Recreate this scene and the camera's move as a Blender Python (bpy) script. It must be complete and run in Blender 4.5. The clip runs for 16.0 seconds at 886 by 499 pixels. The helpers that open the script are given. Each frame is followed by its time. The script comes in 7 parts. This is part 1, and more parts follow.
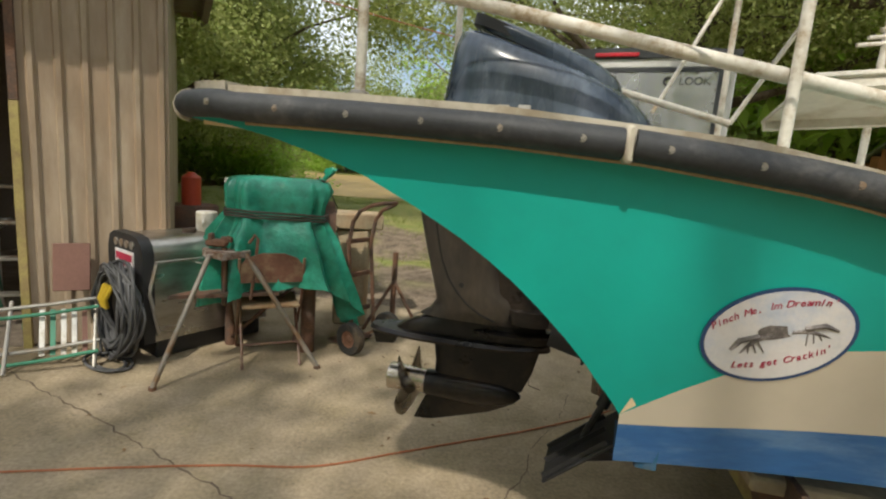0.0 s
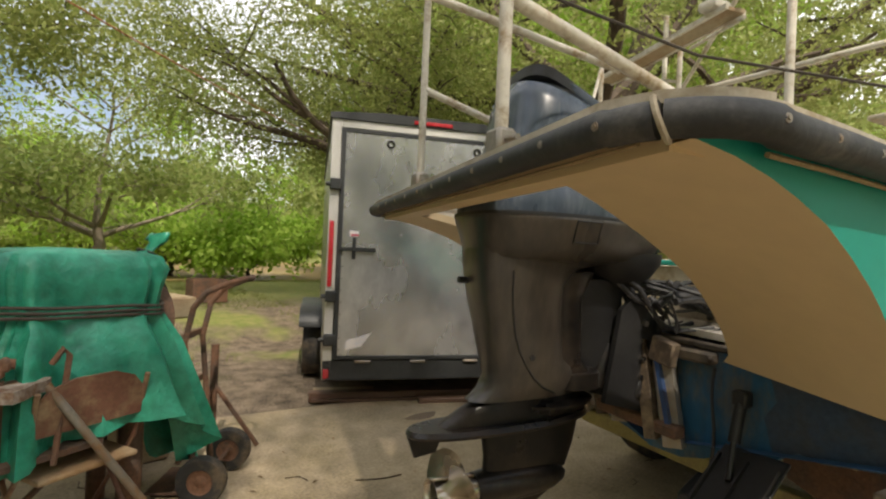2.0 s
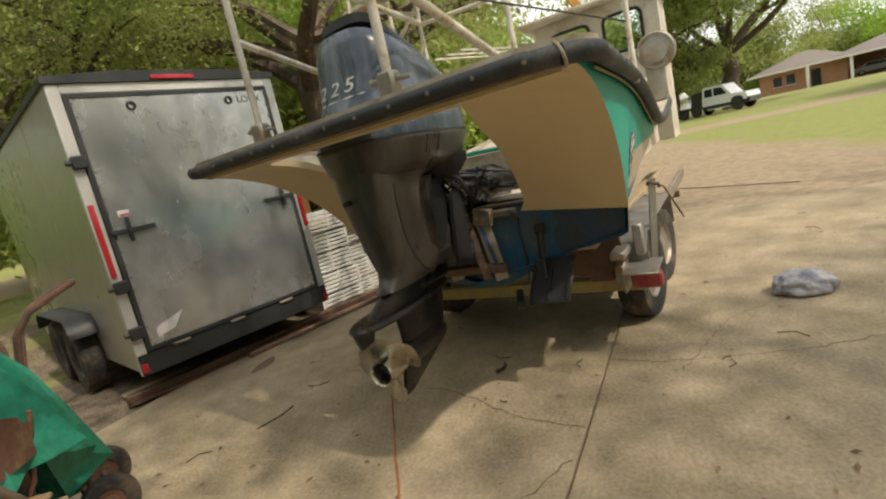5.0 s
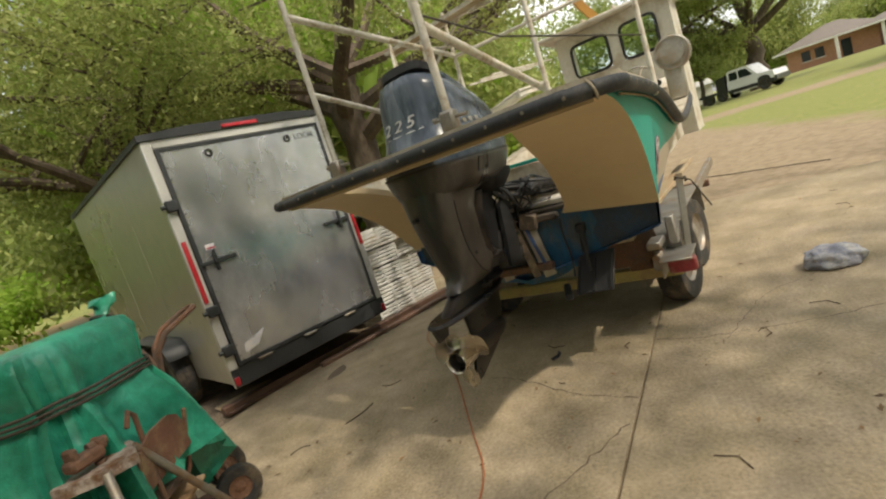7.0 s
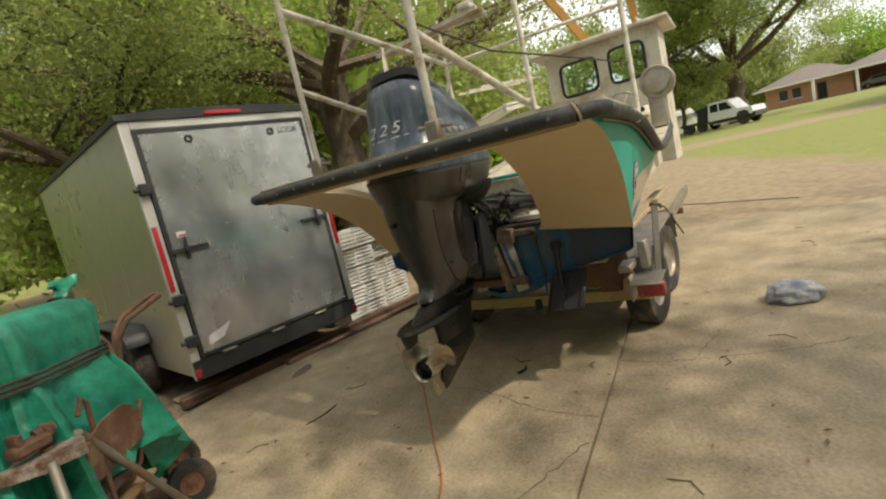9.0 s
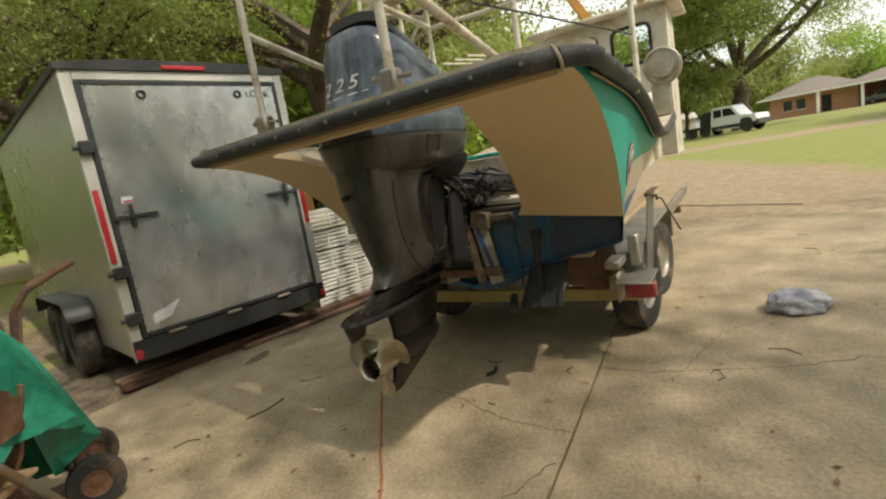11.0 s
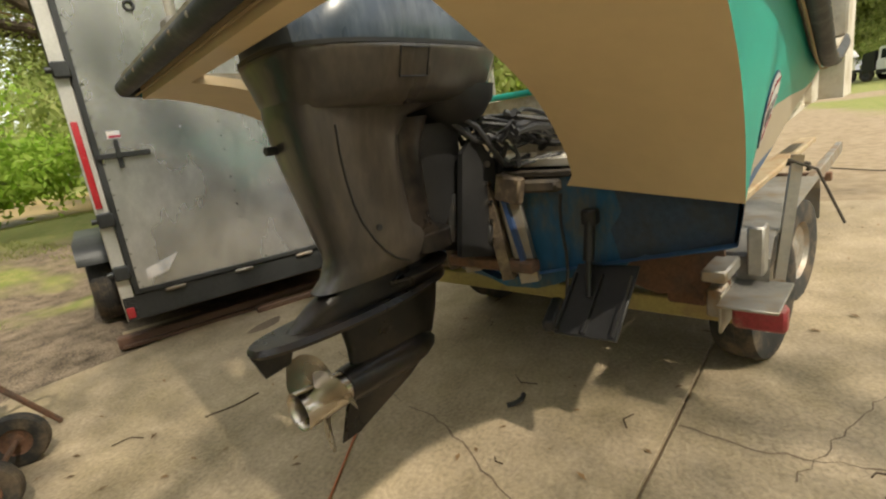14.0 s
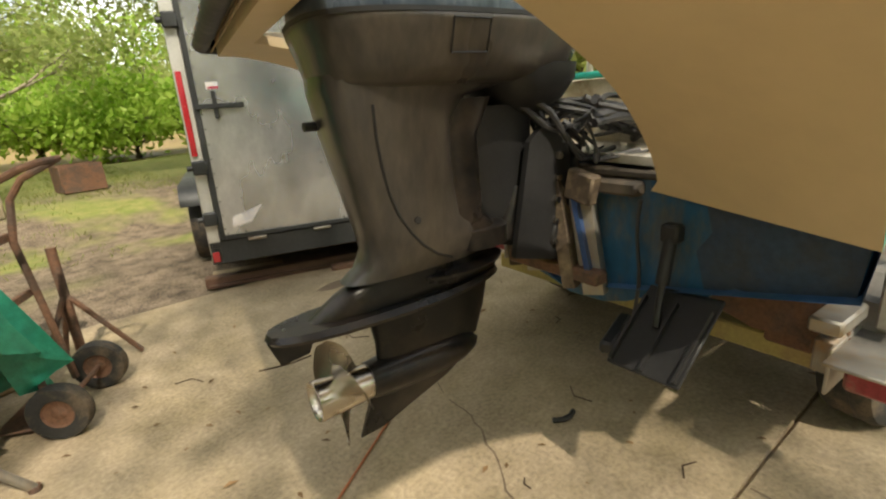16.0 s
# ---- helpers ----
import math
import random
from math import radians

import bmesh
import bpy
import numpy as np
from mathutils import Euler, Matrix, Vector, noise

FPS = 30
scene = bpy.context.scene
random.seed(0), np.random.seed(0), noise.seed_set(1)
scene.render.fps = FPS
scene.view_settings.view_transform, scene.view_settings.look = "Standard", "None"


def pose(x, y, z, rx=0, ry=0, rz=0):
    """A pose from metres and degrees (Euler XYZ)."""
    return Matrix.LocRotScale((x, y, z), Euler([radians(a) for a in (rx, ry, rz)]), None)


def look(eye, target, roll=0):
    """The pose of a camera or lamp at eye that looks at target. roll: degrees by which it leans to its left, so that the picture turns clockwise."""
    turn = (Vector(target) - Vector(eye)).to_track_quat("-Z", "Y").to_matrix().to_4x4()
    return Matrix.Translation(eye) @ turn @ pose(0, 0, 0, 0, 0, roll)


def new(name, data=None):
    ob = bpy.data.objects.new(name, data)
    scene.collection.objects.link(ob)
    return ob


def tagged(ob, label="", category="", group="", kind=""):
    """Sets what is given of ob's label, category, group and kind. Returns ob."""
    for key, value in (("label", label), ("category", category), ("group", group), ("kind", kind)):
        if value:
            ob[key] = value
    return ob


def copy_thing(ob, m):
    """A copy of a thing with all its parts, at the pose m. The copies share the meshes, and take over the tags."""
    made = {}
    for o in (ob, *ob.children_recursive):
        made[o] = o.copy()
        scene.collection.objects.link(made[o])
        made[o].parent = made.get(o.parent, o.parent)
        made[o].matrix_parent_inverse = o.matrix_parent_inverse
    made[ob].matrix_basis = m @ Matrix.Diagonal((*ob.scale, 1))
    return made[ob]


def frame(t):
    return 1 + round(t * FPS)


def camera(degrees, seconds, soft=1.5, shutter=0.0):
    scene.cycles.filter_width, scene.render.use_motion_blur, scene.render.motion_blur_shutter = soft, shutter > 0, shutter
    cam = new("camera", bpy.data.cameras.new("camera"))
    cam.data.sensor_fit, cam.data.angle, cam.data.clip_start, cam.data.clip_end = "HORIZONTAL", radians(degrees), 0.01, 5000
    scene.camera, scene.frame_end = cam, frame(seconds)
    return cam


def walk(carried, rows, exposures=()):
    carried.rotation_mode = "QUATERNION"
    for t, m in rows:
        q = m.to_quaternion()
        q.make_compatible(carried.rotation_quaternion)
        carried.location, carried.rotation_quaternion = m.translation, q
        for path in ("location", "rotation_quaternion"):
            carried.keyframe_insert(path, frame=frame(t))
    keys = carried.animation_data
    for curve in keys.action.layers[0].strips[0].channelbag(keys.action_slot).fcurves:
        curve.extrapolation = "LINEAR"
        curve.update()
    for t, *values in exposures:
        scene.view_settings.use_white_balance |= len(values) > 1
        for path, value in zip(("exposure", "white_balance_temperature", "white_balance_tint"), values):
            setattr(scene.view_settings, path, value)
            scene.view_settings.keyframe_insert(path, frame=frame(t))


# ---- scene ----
cam = camera(83.35, 16.0, soft=2.2)
PATH = [
    (0, -0.225, 0.068, 1.54, 80.45, -4.45, -3.25),
    (0.5, -0.690, 0.238, 1.468, 84.45, -4.5, -9.55),
    (1, -1.054, 0.432, 1.382, 87.63, -4.25, -19.34),
    (1.5, -1.379, 0.776, 1.444, 88.80, -3.68, -30.98),
    (2, -1.596, 1.069, 1.412, 90.50, -2.54, -43.60),
    (2.5, -1.654, 1.421, 1.417, 89.88, -0.34, -56.86),
    (3, -1.786, 1.606, 1.423, 87.90, -0.08, -69.37),
    (3.5, -1.838, 1.571, 1.426, 84.61, 0.08, -77.13),
    (6, -2.737, 1.446, 1.404, 80.29, 17.88, -74.64),
    (6.5, -2.784, 1.472, 1.481, 81.47, 18.22, -74.14),
    (7, -2.829, 1.501, 1.497, 81.86, 17.67, -74.48),
    (7.5, -2.840, 1.487, 1.509, 82.03, 16.58, -74.81),
    (8, -2.839, 1.491, 1.519, 82.33, 15.38, -75.27),
    (10.5, -2.714, 1.472, 1.428, 80.85, 9.96, -77.03),
    (11, -2.416, 1.427, 1.369, 80.96, 9.50, -76.59),
    (11.5, -2.256, 1.425, 1.317, 81.04, 8.90, -76.79),
    (12, -2.076, 1.451, 1.310, 80.35, 8.78, -76.41),
    (12.5, -1.819, 1.451, 1.321, 79.10, 8.69, -73.94),
    (13, -1.708, 1.543, 1.287, 78.56, 7.61, -71.71),
    (13.5, -1.456, 1.465, 1.300, 77.94, 7.22, -67.99),
    (14, -1.344, 1.321, 1.314, 76.11, 7.57, -65.13),
    (14.5, -1.267, 1.351, 1.259, 75.51, 7.11, -67.71),
    (15, -1.113, 1.394, 1.285, 75.23, 6.15, -65.63),
    (15.5, -1.084, 1.378, 1.346, 74.22, 4.75, -60.00),
    (16, -1.070, 1.268, 1.364, 73.08, 3.80, -52.42),
]
walk(cam, [(t, pose(x, y, z, rx, ry, rz)) for t, x, y, z, rx, ry, rz in PATH],
     exposures=[(0.0, 0.29, 6380, 9), (1.5, 0.36, 6800, 12), (8.0, 0.32, 6870, 9), (13.5, 0.56, 6960, 8), (16.0, 0.86, 7030, 8)])

# ---- light ----
world = bpy.data.worlds.new("world")
scene.world = world
world.use_nodes = True
wn = world.node_tree.nodes
sky = wn.new("ShaderNodeTexSky")
sky.sky_type = "NISHITA"
sky.sun_disc = False
sky.sun_elevation = radians(51)
sky.sun_rotation = radians(207)
sky.air_density, sky.dust_density, sky.ozone_density = 1.0, 3.0, 1.0
# thin broken cloud over the blue
wco = wn.new("ShaderNodeTexCoord")
wno = wn.new("ShaderNodeTexNoise")
wno.inputs["Scale"].default_value = 2.2
wno.inputs["Detail"].default_value = 6
wra = wn.new("ShaderNodeValToRGB")
wra.color_ramp.elements[0].position, wra.color_ramp.elements[1].position = 0.36, 0.58
wmi = wn.new("ShaderNodeMix")
wmi.data_type = "RGBA"
wmi.inputs["B"].default_value = (9.0, 9.1, 9.3, 1)
wl = world.node_tree.links
wl.new(wco.outputs["Generated"], wno.inputs["Vector"])
wl.new(wno.outputs["Fac"], wra.inputs["Fac"])
wl.new(wra.outputs["Color"], wmi.inputs["Factor"])
wl.new(sky.outputs["Color"], wmi.inputs["A"])
wl.new(wmi.outputs["Result"], wn["Background"].inputs["Color"])
wn["Background"].inputs["Strength"].default_value = 0.13

SUN_DIR = Vector((-0.37, -0.72, 1.0)).normalized()
sun = new("sun", bpy.data.lights.new("sun", "SUN"))
sun.data.energy, sun.data.angle, sun.data.color = 3.0, radians(1.2), (1.0, 0.92, 0.79)
sun.matrix_world = look(SUN_DIR * 50, (0, 0, 0))


# ---- materials ----
def mat(name, color, rough=0.6, metal=0.0, var=0.25, scale=3.0, fine=60.0, bump=0.15, stain=None, amount=0.5, stain_scale=1.5, stretch=(1, 1, 1), spec=0.5, coat=0.0, island=0.0, obj=0.0, sharp=0.12):
    """A surface with broad mottling, fine grain, an optional stain colour and relief."""
    m = bpy.data.materials.new(name)
    m.use_nodes = True
    n, l = m.node_tree.nodes, m.node_tree.links
    b = n["Principled BSDF"]
    co = n.new("ShaderNodeTexCoord")
    mp = n.new("ShaderNodeMapping")
    mp.inputs["Scale"].default_value = stretch
    l.new(co.outputs["Object"], mp.inputs["Vector"])

    def nz(s, d, r=0.6):
        t = n.new("ShaderNodeTexNoise")
        t.inputs["Scale"].default_value, t.inputs["Detail"].default_value, t.inputs["Roughness"].default_value = s, d, r
        l.new(mp.outputs["Vector"], t.inputs["Vector"])
        return t

    big, small = nz(scale, 4), nz(fine, 3)
    add = n.new("ShaderNodeMath")
    add.operation = "ADD"
    l.new(big.outputs["Fac"], add.inputs[0])
    l.new(small.outputs["Fac"], add.inputs[1])
    rg = n.new("ShaderNodeMapRange")
    rg.inputs["From Min"].default_value, rg.inputs["From Max"].default_value = 0.65, 1.35
    rg.inputs["To Min"].default_value, rg.inputs["To Max"].default_value = 1 - var, 1 + var
    l.new(add.outputs[0], rg.inputs["Value"])
    val = rg.outputs["Result"]
    if island or obj:
        src = n.new("ShaderNodeNewGeometry").outputs["Random Per Island"] if island else n.new("ShaderNodeObjectInfo").outputs["Random"]
        k = island or obj
        ir = n.new("ShaderNodeMapRange")
        ir.inputs["To Min"].default_value, ir.inputs["To Max"].default_value = 1 - k, 1 + k
        l.new(src, ir.inputs["Value"])
        mu = n.new("ShaderNodeMath")
        mu.operation = "MULTIPLY"
        l.new(val, mu.inputs[0])
        l.new(ir.outputs["Result"], mu.inputs[1])
        val = mu.outputs[0]
    base = n.new("ShaderNodeRGB")
    base.outputs[0].default_value = (*color, 1)
    cur = base.outputs[0]
    if stain:
        st = nz(stain_scale, 8, 0.7)
        sr = n.new("ShaderNodeMapRange")
        sr.interpolation_type = "SMOOTHSTEP"
        c = 0.5 + (0.5 - amount) * 0.35
        sr.inputs["From Min"].default_value, sr.inputs["From Max"].default_value = c - sharp, c + sharp
        l.new(st.outputs["Fac"], sr.inputs["Value"])
        mx = n.new("ShaderNodeMix")
        mx.data_type = "RGBA"
        mx.inputs["B"].default_value = (*stain, 1)
        l.new(cur, mx.inputs["A"])
        l.new(sr.outputs["Result"], mx.inputs["Factor"])
        cur = mx.outputs["Result"]
    sc = n.new("ShaderNodeVectorMath")
    sc.operation = "SCALE"
    l.new(cur, sc.inputs[0])
    l.new(val, sc.inputs["Scale"])
    l.new(sc.outputs[0], b.inputs["Base Color"])
    rr = n.new("ShaderNodeMapRange")
    rr.inputs["To Min"].default_value, rr.inputs["To Max"].default_value = max(0.02, rough - 0.12), min(1, rough + 0.12)
    l.new(big.outputs["Fac"], rr.inputs["Value"])
    l.new(rr.outputs["Result"], b.inputs["Roughness"])
    b.inputs["Metallic"].default_value = metal
    b.inputs["Specular IOR Level"].default_value = spec
    b.inputs["Coat Weight"].default_value = coat
    if bump:
        bp = n.new("ShaderNodeBump")
        bp.inputs["Strength"].default_value, bp.inputs["Distance"].default_value = bump, 0.01
        l.new(add.outputs[0], bp.inputs["Height"])
        l.new(bp.outputs["Normal"], b.inputs["Normal"])
    return m


def leaf_mat(name, color, other, trans=0.35):
    """Leaves: two greens mixed leaf by leaf, letting some light through."""
    m = bpy.data.materials.new(name)
    m.use_nodes = True
    n, l = m.node_tree.nodes, m.node_tree.links
    b = n["Principled BSDF"]
    b.inputs["Roughness"].default_value = 0.55
    b.inputs["Specular IOR Level"].default_value = 0.3
    g = n.new("ShaderNodeNewGeometry")
    mx = n.new("ShaderNodeMix")
    mx.data_type = "RGBA"
    mx.inputs["A"].default_value, mx.inputs["B"].default_value = (*color, 1), (*other, 1)
    l.new(g.outputs["Random Per Island"], mx.inputs["Factor"])
    l.new(mx.outputs["Result"], b.inputs["Base Color"])
    t = n.new("ShaderNodeBsdfTranslucent")
    l.new(mx.outputs["Result"], t.inputs["Color"])
    ms = n.new("ShaderNodeMixShader")
    ms.inputs[0].default_value = trans
    l.new(b.outputs[0], ms.inputs[1])
    l.new(t.outputs[0], ms.inputs[2])
    l.new(ms.outputs[0], n["Material Output"].inputs["Surface"])
    return m


def glass_mat(name, color):
    m = bpy.data.materials.new(name)
    m.use_nodes = True
    b = m.node_tree.nodes["Principled BSDF"]
    b.inputs["Base Color"].default_value = (*color, 1)
    b.inputs["Roughness"].default_value = 0.03
    b.inputs["Transmission Weight"].default_value = 1.0
    b.inputs["IOR"].default_value = 1.1
    return m


CONCRETE = mat("concrete", (0.4, 0.318, 0.216), 0.88, var=0.38, scale=1.6, fine=48, bump=0.7, stain=(0.27, 0.215, 0.13), amount=0.48, stain_scale=1.9, sharp=0.18)
CRACK = mat("crack", (0.15, 0.11, 0.075), 0.95, var=0.4, fine=90)
SHED_FLOOR = mat("old_concrete", (0.3, 0.25, 0.19), 0.9, var=0.25, scale=2, stain=(0.15, 0.11, 0.08), amount=0.5)
TIN = mat("painted_tin", (0.43, 0.345, 0.25), 0.55, var=0.12, scale=1.2, fine=20, bump=0.05, stain=(0.3, 0.215, 0.14), amount=0.42, stain_scale=2.0, stretch=(1, 1, 0.18))
# dark colour that carries the dimness inside the shed, for wall and boxes
DIM_INSIDE = mat("dim_shed_inside", (0.13, 0.1, 0.075), 0.85, var=0.3, scale=2)
ROOF_TIN = mat("roof_tin", (0.3, 0.25, 0.2), 0.6, var=0.25, scale=1.5, stain=(0.17, 0.09, 0.05), amount=0.4)
YELLOW = mat("faded_yellow_paint", (0.42, 0.34, 0.12), 0.6, var=0.2, stain=(0.3, 0.22, 0.1), amount=0.4, stain_scale=6)
RUBBER = mat("black_rubber", (0.03, 0.032, 0.035), 0.62, var=0.35, scale=3, fine=70, bump=0.12, stain=(0.1, 0.095, 0.09), amount=0.25, stain_scale=5)
TYRE = mat("tyre_rubber", (0.028, 0.028, 0.027), 0.85, var=0.3, fine=80, stain=(0.12, 0.09, 0.06), amount=0.35, stain_scale=6)
GREEN_HULL = mat("green_gelcoat", (0.0, 0.33, 0.26), 0.5, var=0.07, scale=1.2, fine=8, bump=0.02, stain=(0.004, 0.38, 0.31), amount=0.4, stain_scale=1.2, sharp=0.25)
BLUE_HULL = mat("blue_bottom_paint", (0.03, 0.115, 0.29), 0.55, var=0.15, scale=3, fine=30, bump=0.08, stain=(0.1, 0.2, 0.36), amount=0.35, stain_scale=4, stretch=(0.6, 0.6, 2.5))
BLUE_TRANSOM = mat("weathered_blue_paint", (0.018, 0.105, 0.21), 0.6, var=0.25, scale=3, fine=30, bump=0.2, stain=(0.13, 0.13, 0.11), amount=0.36, stain_scale=5, stretch=(1, 1, 0.5))
CREAM = mat("cream_gelcoat", (0.6, 0.52, 0.4), 0.5, var=0.04, scale=1.5, fine=12, bump=0.02)
BEIGE = mat("beige_gelcoat", (0.72, 0.56, 0.34), 0.6, var=0.05, scale=1.2, fine=10, bump=0.02)
WHITE_GEL = mat("aged_white_gelcoat", (0.66, 0.62, 0.54), 0.5, var=0.1, scale=2, fine=30, bump=0.05, stain=(0.45, 0.38, 0.28), amount=0.35, stain_scale=3)
CAP = mat("gunwale_cap", (0.5, 0.45, 0.36), 0.7, var=0.15, scale=3, fine=50, bump=0.1, stain=(0.3, 0.24, 0.16), amount=0.4, stain_scale=5)
RUST_EDGE = mat("brown_sealant", (0.34, 0.25, 0.14), 0.8, var=0.3, fine=60)
POLE = mat("white_painted_pipe", (0.68, 0.64, 0.56), 0.55, var=0.12, scale=4, fine=50, bump=0.08, stain=(0.35, 0.25, 0.14), amount=0.28, stain_scale=9)
COWL = mat("blue_grey_cowl", (0.04, 0.058, 0.085), 0.27, var=0.2, scale=2.5, fine=30, bump=0.015, stain=(0.13, 0.16, 0.2), amount=0.3, stain_scale=3, coat=0.25, stretch=(1.5, 1.5, 0.4))
# the brown patches put light bounced off the slab into the colour
LEG = mat("faded_bounce_lit_leg_paint", (0.03, 0.028, 0.028), 0.3, var=0.3, scale=2, fine=30, bump=0.03, stain=(0.085, 0.07, 0.055), amount=0.5, stain_scale=2.2, coat=0.2, stretch=(1.4, 1.4, 0.35), sharp=0.2)
LEG_DARK = mat("black_gearcase_paint", (0.008, 0.0085, 0.009), 0.3, var=0.35, scale=3, fine=40, bump=0.05, stain=(0.035, 0.026, 0.02), amount=0.4, stain_scale=4, spec=0.35)
STEEL = mat("polished_steel", (0.55, 0.5, 0.43), 0.27, metal=1.0, var=0.12, scale=4, fine=30, bump=0.01)
BLACK = mat("black_plastic", (0.02, 0.02, 0.021), 0.5, var=0.25, scale=4, fine=60, bump=0.04)
BLACK_HOSE = mat("black_hose", (0.03, 0.03, 0.032), 0.5, var=0.3, scale=5, fine=60)
ALU = mat("weathered_aluminium", (0.43, 0.41, 0.375), 0.5, metal=0.7, var=0.2, scale=3, fine=40, bump=0.08, stain=(0.35, 0.27, 0.18), amount=0.3, stain_scale=5)
GALV = mat("galvanised_steel", (0.34, 0.315, 0.275), 0.55, metal=0.6, var=0.25, scale=5, fine=40, bump=0.1, stain=(0.24, 0.14, 0.07), amount=0.35, stain_scale=5)
RUST = mat("rusty_steel", (0.19, 0.095, 0.055), 0.85, var=0.35, scale=6, fine=60, bump=0.3, stain=(0.09, 0.06, 0.045), amount=0.5, stain_scale=6)
# the paler and darker blotches paint in some of the cloudy sky sheen
SKIN = mat("silver_sheet_panel", (0.7, 0.71, 0.72), 0.26, metal=0.78, var=0.1, scale=1.7, fine=4.5, bump=0.4, stain=(0.5, 0.51, 0.53), amount=0.5, stain_scale=2.2, sharp=0.14, stretch=(1, 1, 0.6))
SKIN_SIDE = mat("grey_sheet_panel", (0.5, 0.475, 0.41), 0.3, metal=0.45, var=0.1, scale=0.7, fine=6, bump=0.02)
DARK_TRIM = mat("dark_metal_trim", (0.045, 0.048, 0.05), 0.45, metal=0.3, var=0.2, scale=4, fine=50)
WHITE_TRIM = mat("bare_aluminium_trim", (0.62, 0.61, 0.58), 0.4, metal=0.4, var=0.1, scale=3)
RED = mat("red_lens", (0.42, 0.02, 0.03), 0.25, var=0.15, scale=6, coat=0.5)
RED_OLD = mat("faded_red_lens", (0.35, 0.04, 0.05), 0.4, var=0.3, scale=6, stain=(0.3, 0.2, 0.15), amount=0.25, stain_scale=8)
TARP = mat("green_tarpaulin", (0.008, 0.2, 0.12), 0.36, var=0.32, scale=9, fine=15, bump=0.9, stain=(0.04, 0.35, 0.24), amount=0.45, stain_scale=3, sharp=0.2, spec=0.6)
CORD = mat("dark_cord", (0.06, 0.05, 0.04), 0.85, var=0.3)
STAINLESS = mat("brushed_stainless", (0.5, 0.48, 0.44), 0.3, metal=0.9, var=0.12, scale=2, fine=60, bump=0.03, stain=(0.33, 0.29, 0.24), amount=0.4, stain_scale=2, stretch=(1, 1, 4))
WOOD = mat("brown_timber", (0.13, 0.072, 0.05), 0.5, var=0.3, scale=2, fine=40, bump=0.2, stretch=(1, 1, 6), stain=(0.1, 0.06, 0.04), amount=0.4)
WOOD_ORANGE = mat("orange_stained_boards", (0.36, 0.17, 0.055), 0.7, var=0.25, scale=2, fine=30, bump=0.15, island=0.2, stretch=(4, 4, 0.5))
PLY = mat("weathered_plywood", (0.42, 0.34, 0.22), 0.8, var=0.2, scale=3, fine=40, bump=0.15, stain=(0.3, 0.18, 0.09), amount=0.4)
PLANK_STAINED = mat("stained_plank", (0.22, 0.165, 0.105), 0.75, var=0.3, scale=5, fine=40, bump=0.2, stain=(0.07, 0.05, 0.035), amount=0.55, stain_scale=6)
NAVY = mat("dull_navy", (0.04, 0.075, 0.135), 0.65, var=0.3, scale=4, fine=40, bump=0.2, stain=(0.05, 0.06, 0.075), amount=0.5, stain_scale=4)
GRIMY_BOARD = mat("grimy_board", (0.11, 0.085, 0.06), 0.85, var=0.4, scale=6, fine=40, bump=0.3, stain=(0.03, 0.025, 0.02), amount=0.5, stain_scale=5)
BROWN_BOARD = mat("brown_board", (0.2, 0.1, 0.075), 0.7, var=0.15, scale=3)
CHAIR_BROWN = mat("brown_enamel", (0.16, 0.075, 0.05), 0.45, var=0.25, scale=4, stain=(0.28, 0.2, 0.12), amount=0.3, stain_scale=6)
GREEN_PAINT = mat("green_metal_paint", (0.05, 0.22, 0.13), 0.5, var=0.2, scale=4)
WHITE_PLASTIC = mat("white_plastic", (0.7, 0.69, 0.65), 0.5, var=0.08, scale=3, stain=(0.5, 0.45, 0.36), amount=0.3, stain_scale=4)
GREEN_PLASTIC = mat("dull_green_plastic", (0.12, 0.17, 0.08), 0.5, var=0.15)
RED_PLASTIC = mat("red_plastic", (0.45, 0.06, 0.025), 0.45, var=0.15)
HOSE_GREY = mat("grey_cable", (0.07, 0.07, 0.072), 0.6, var=0.3, scale=8, island=0.35)
YELLOW_PLASTIC = mat("yellow_plastic", (0.6, 0.42, 0.03), 0.5, var=0.1)
ORANGE_CORD = mat("orange_cord", (0.4, 0.14, 0.06), 0.6, var=0.2, scale=8)
CLOTH = mat("grey_blue_cloth", (0.27, 0.28, 0.34), 0.95, var=0.3, scale=7, fine=120, bump=0.4, stain=(0.45, 0.43, 0.42), amount=0.4, stain_scale=7)
TWIG = mat("dark_twig", (0.07, 0.045, 0.03), 0.9, var=0.3)
DRY_LEAF = mat("dry_leaf", (0.2, 0.12, 0.055), 0.85, var=0.3, island=0.5)
BARK = mat("grey_bark", (0.15, 0.115, 0.085), 0.95, var=0.4, scale=3, fine=25, bump=0.8, stretch=(1, 1, 0.25), stain=(0.08, 0.06, 0.045), amount=0.5, stain_scale=4)
BARK_PALE = mat("pale_bark", (0.3, 0.25, 0.19), 0.95, var=0.35, scale=3, fine=25, bump=0.5, stretch=(1, 1, 0.25))
LEAF = leaf_mat("oak_leaves", (0.24, 0.32, 0.075), (0.44, 0.49, 0.18), 0.5)
LEAF_DARK = leaf_mat("shaded_leaves", (0.25, 0.31, 0.08), (0.46, 0.49, 0.18), 0.5)
LEAF_BRIGHT = leaf_mat("bright_leaves", (0.27, 0.45, 0.05), (0.46, 0.6, 0.13), 0.5)
GRASS = leaf_mat("grass_blades", (0.2, 0.26, 0.06), (0.34, 0.34, 0.13), 0.5)
BRICK = mat("orange_brick", (0.38, 0.2, 0.12), 0.85, var=0.2, scale=3, fine=20)
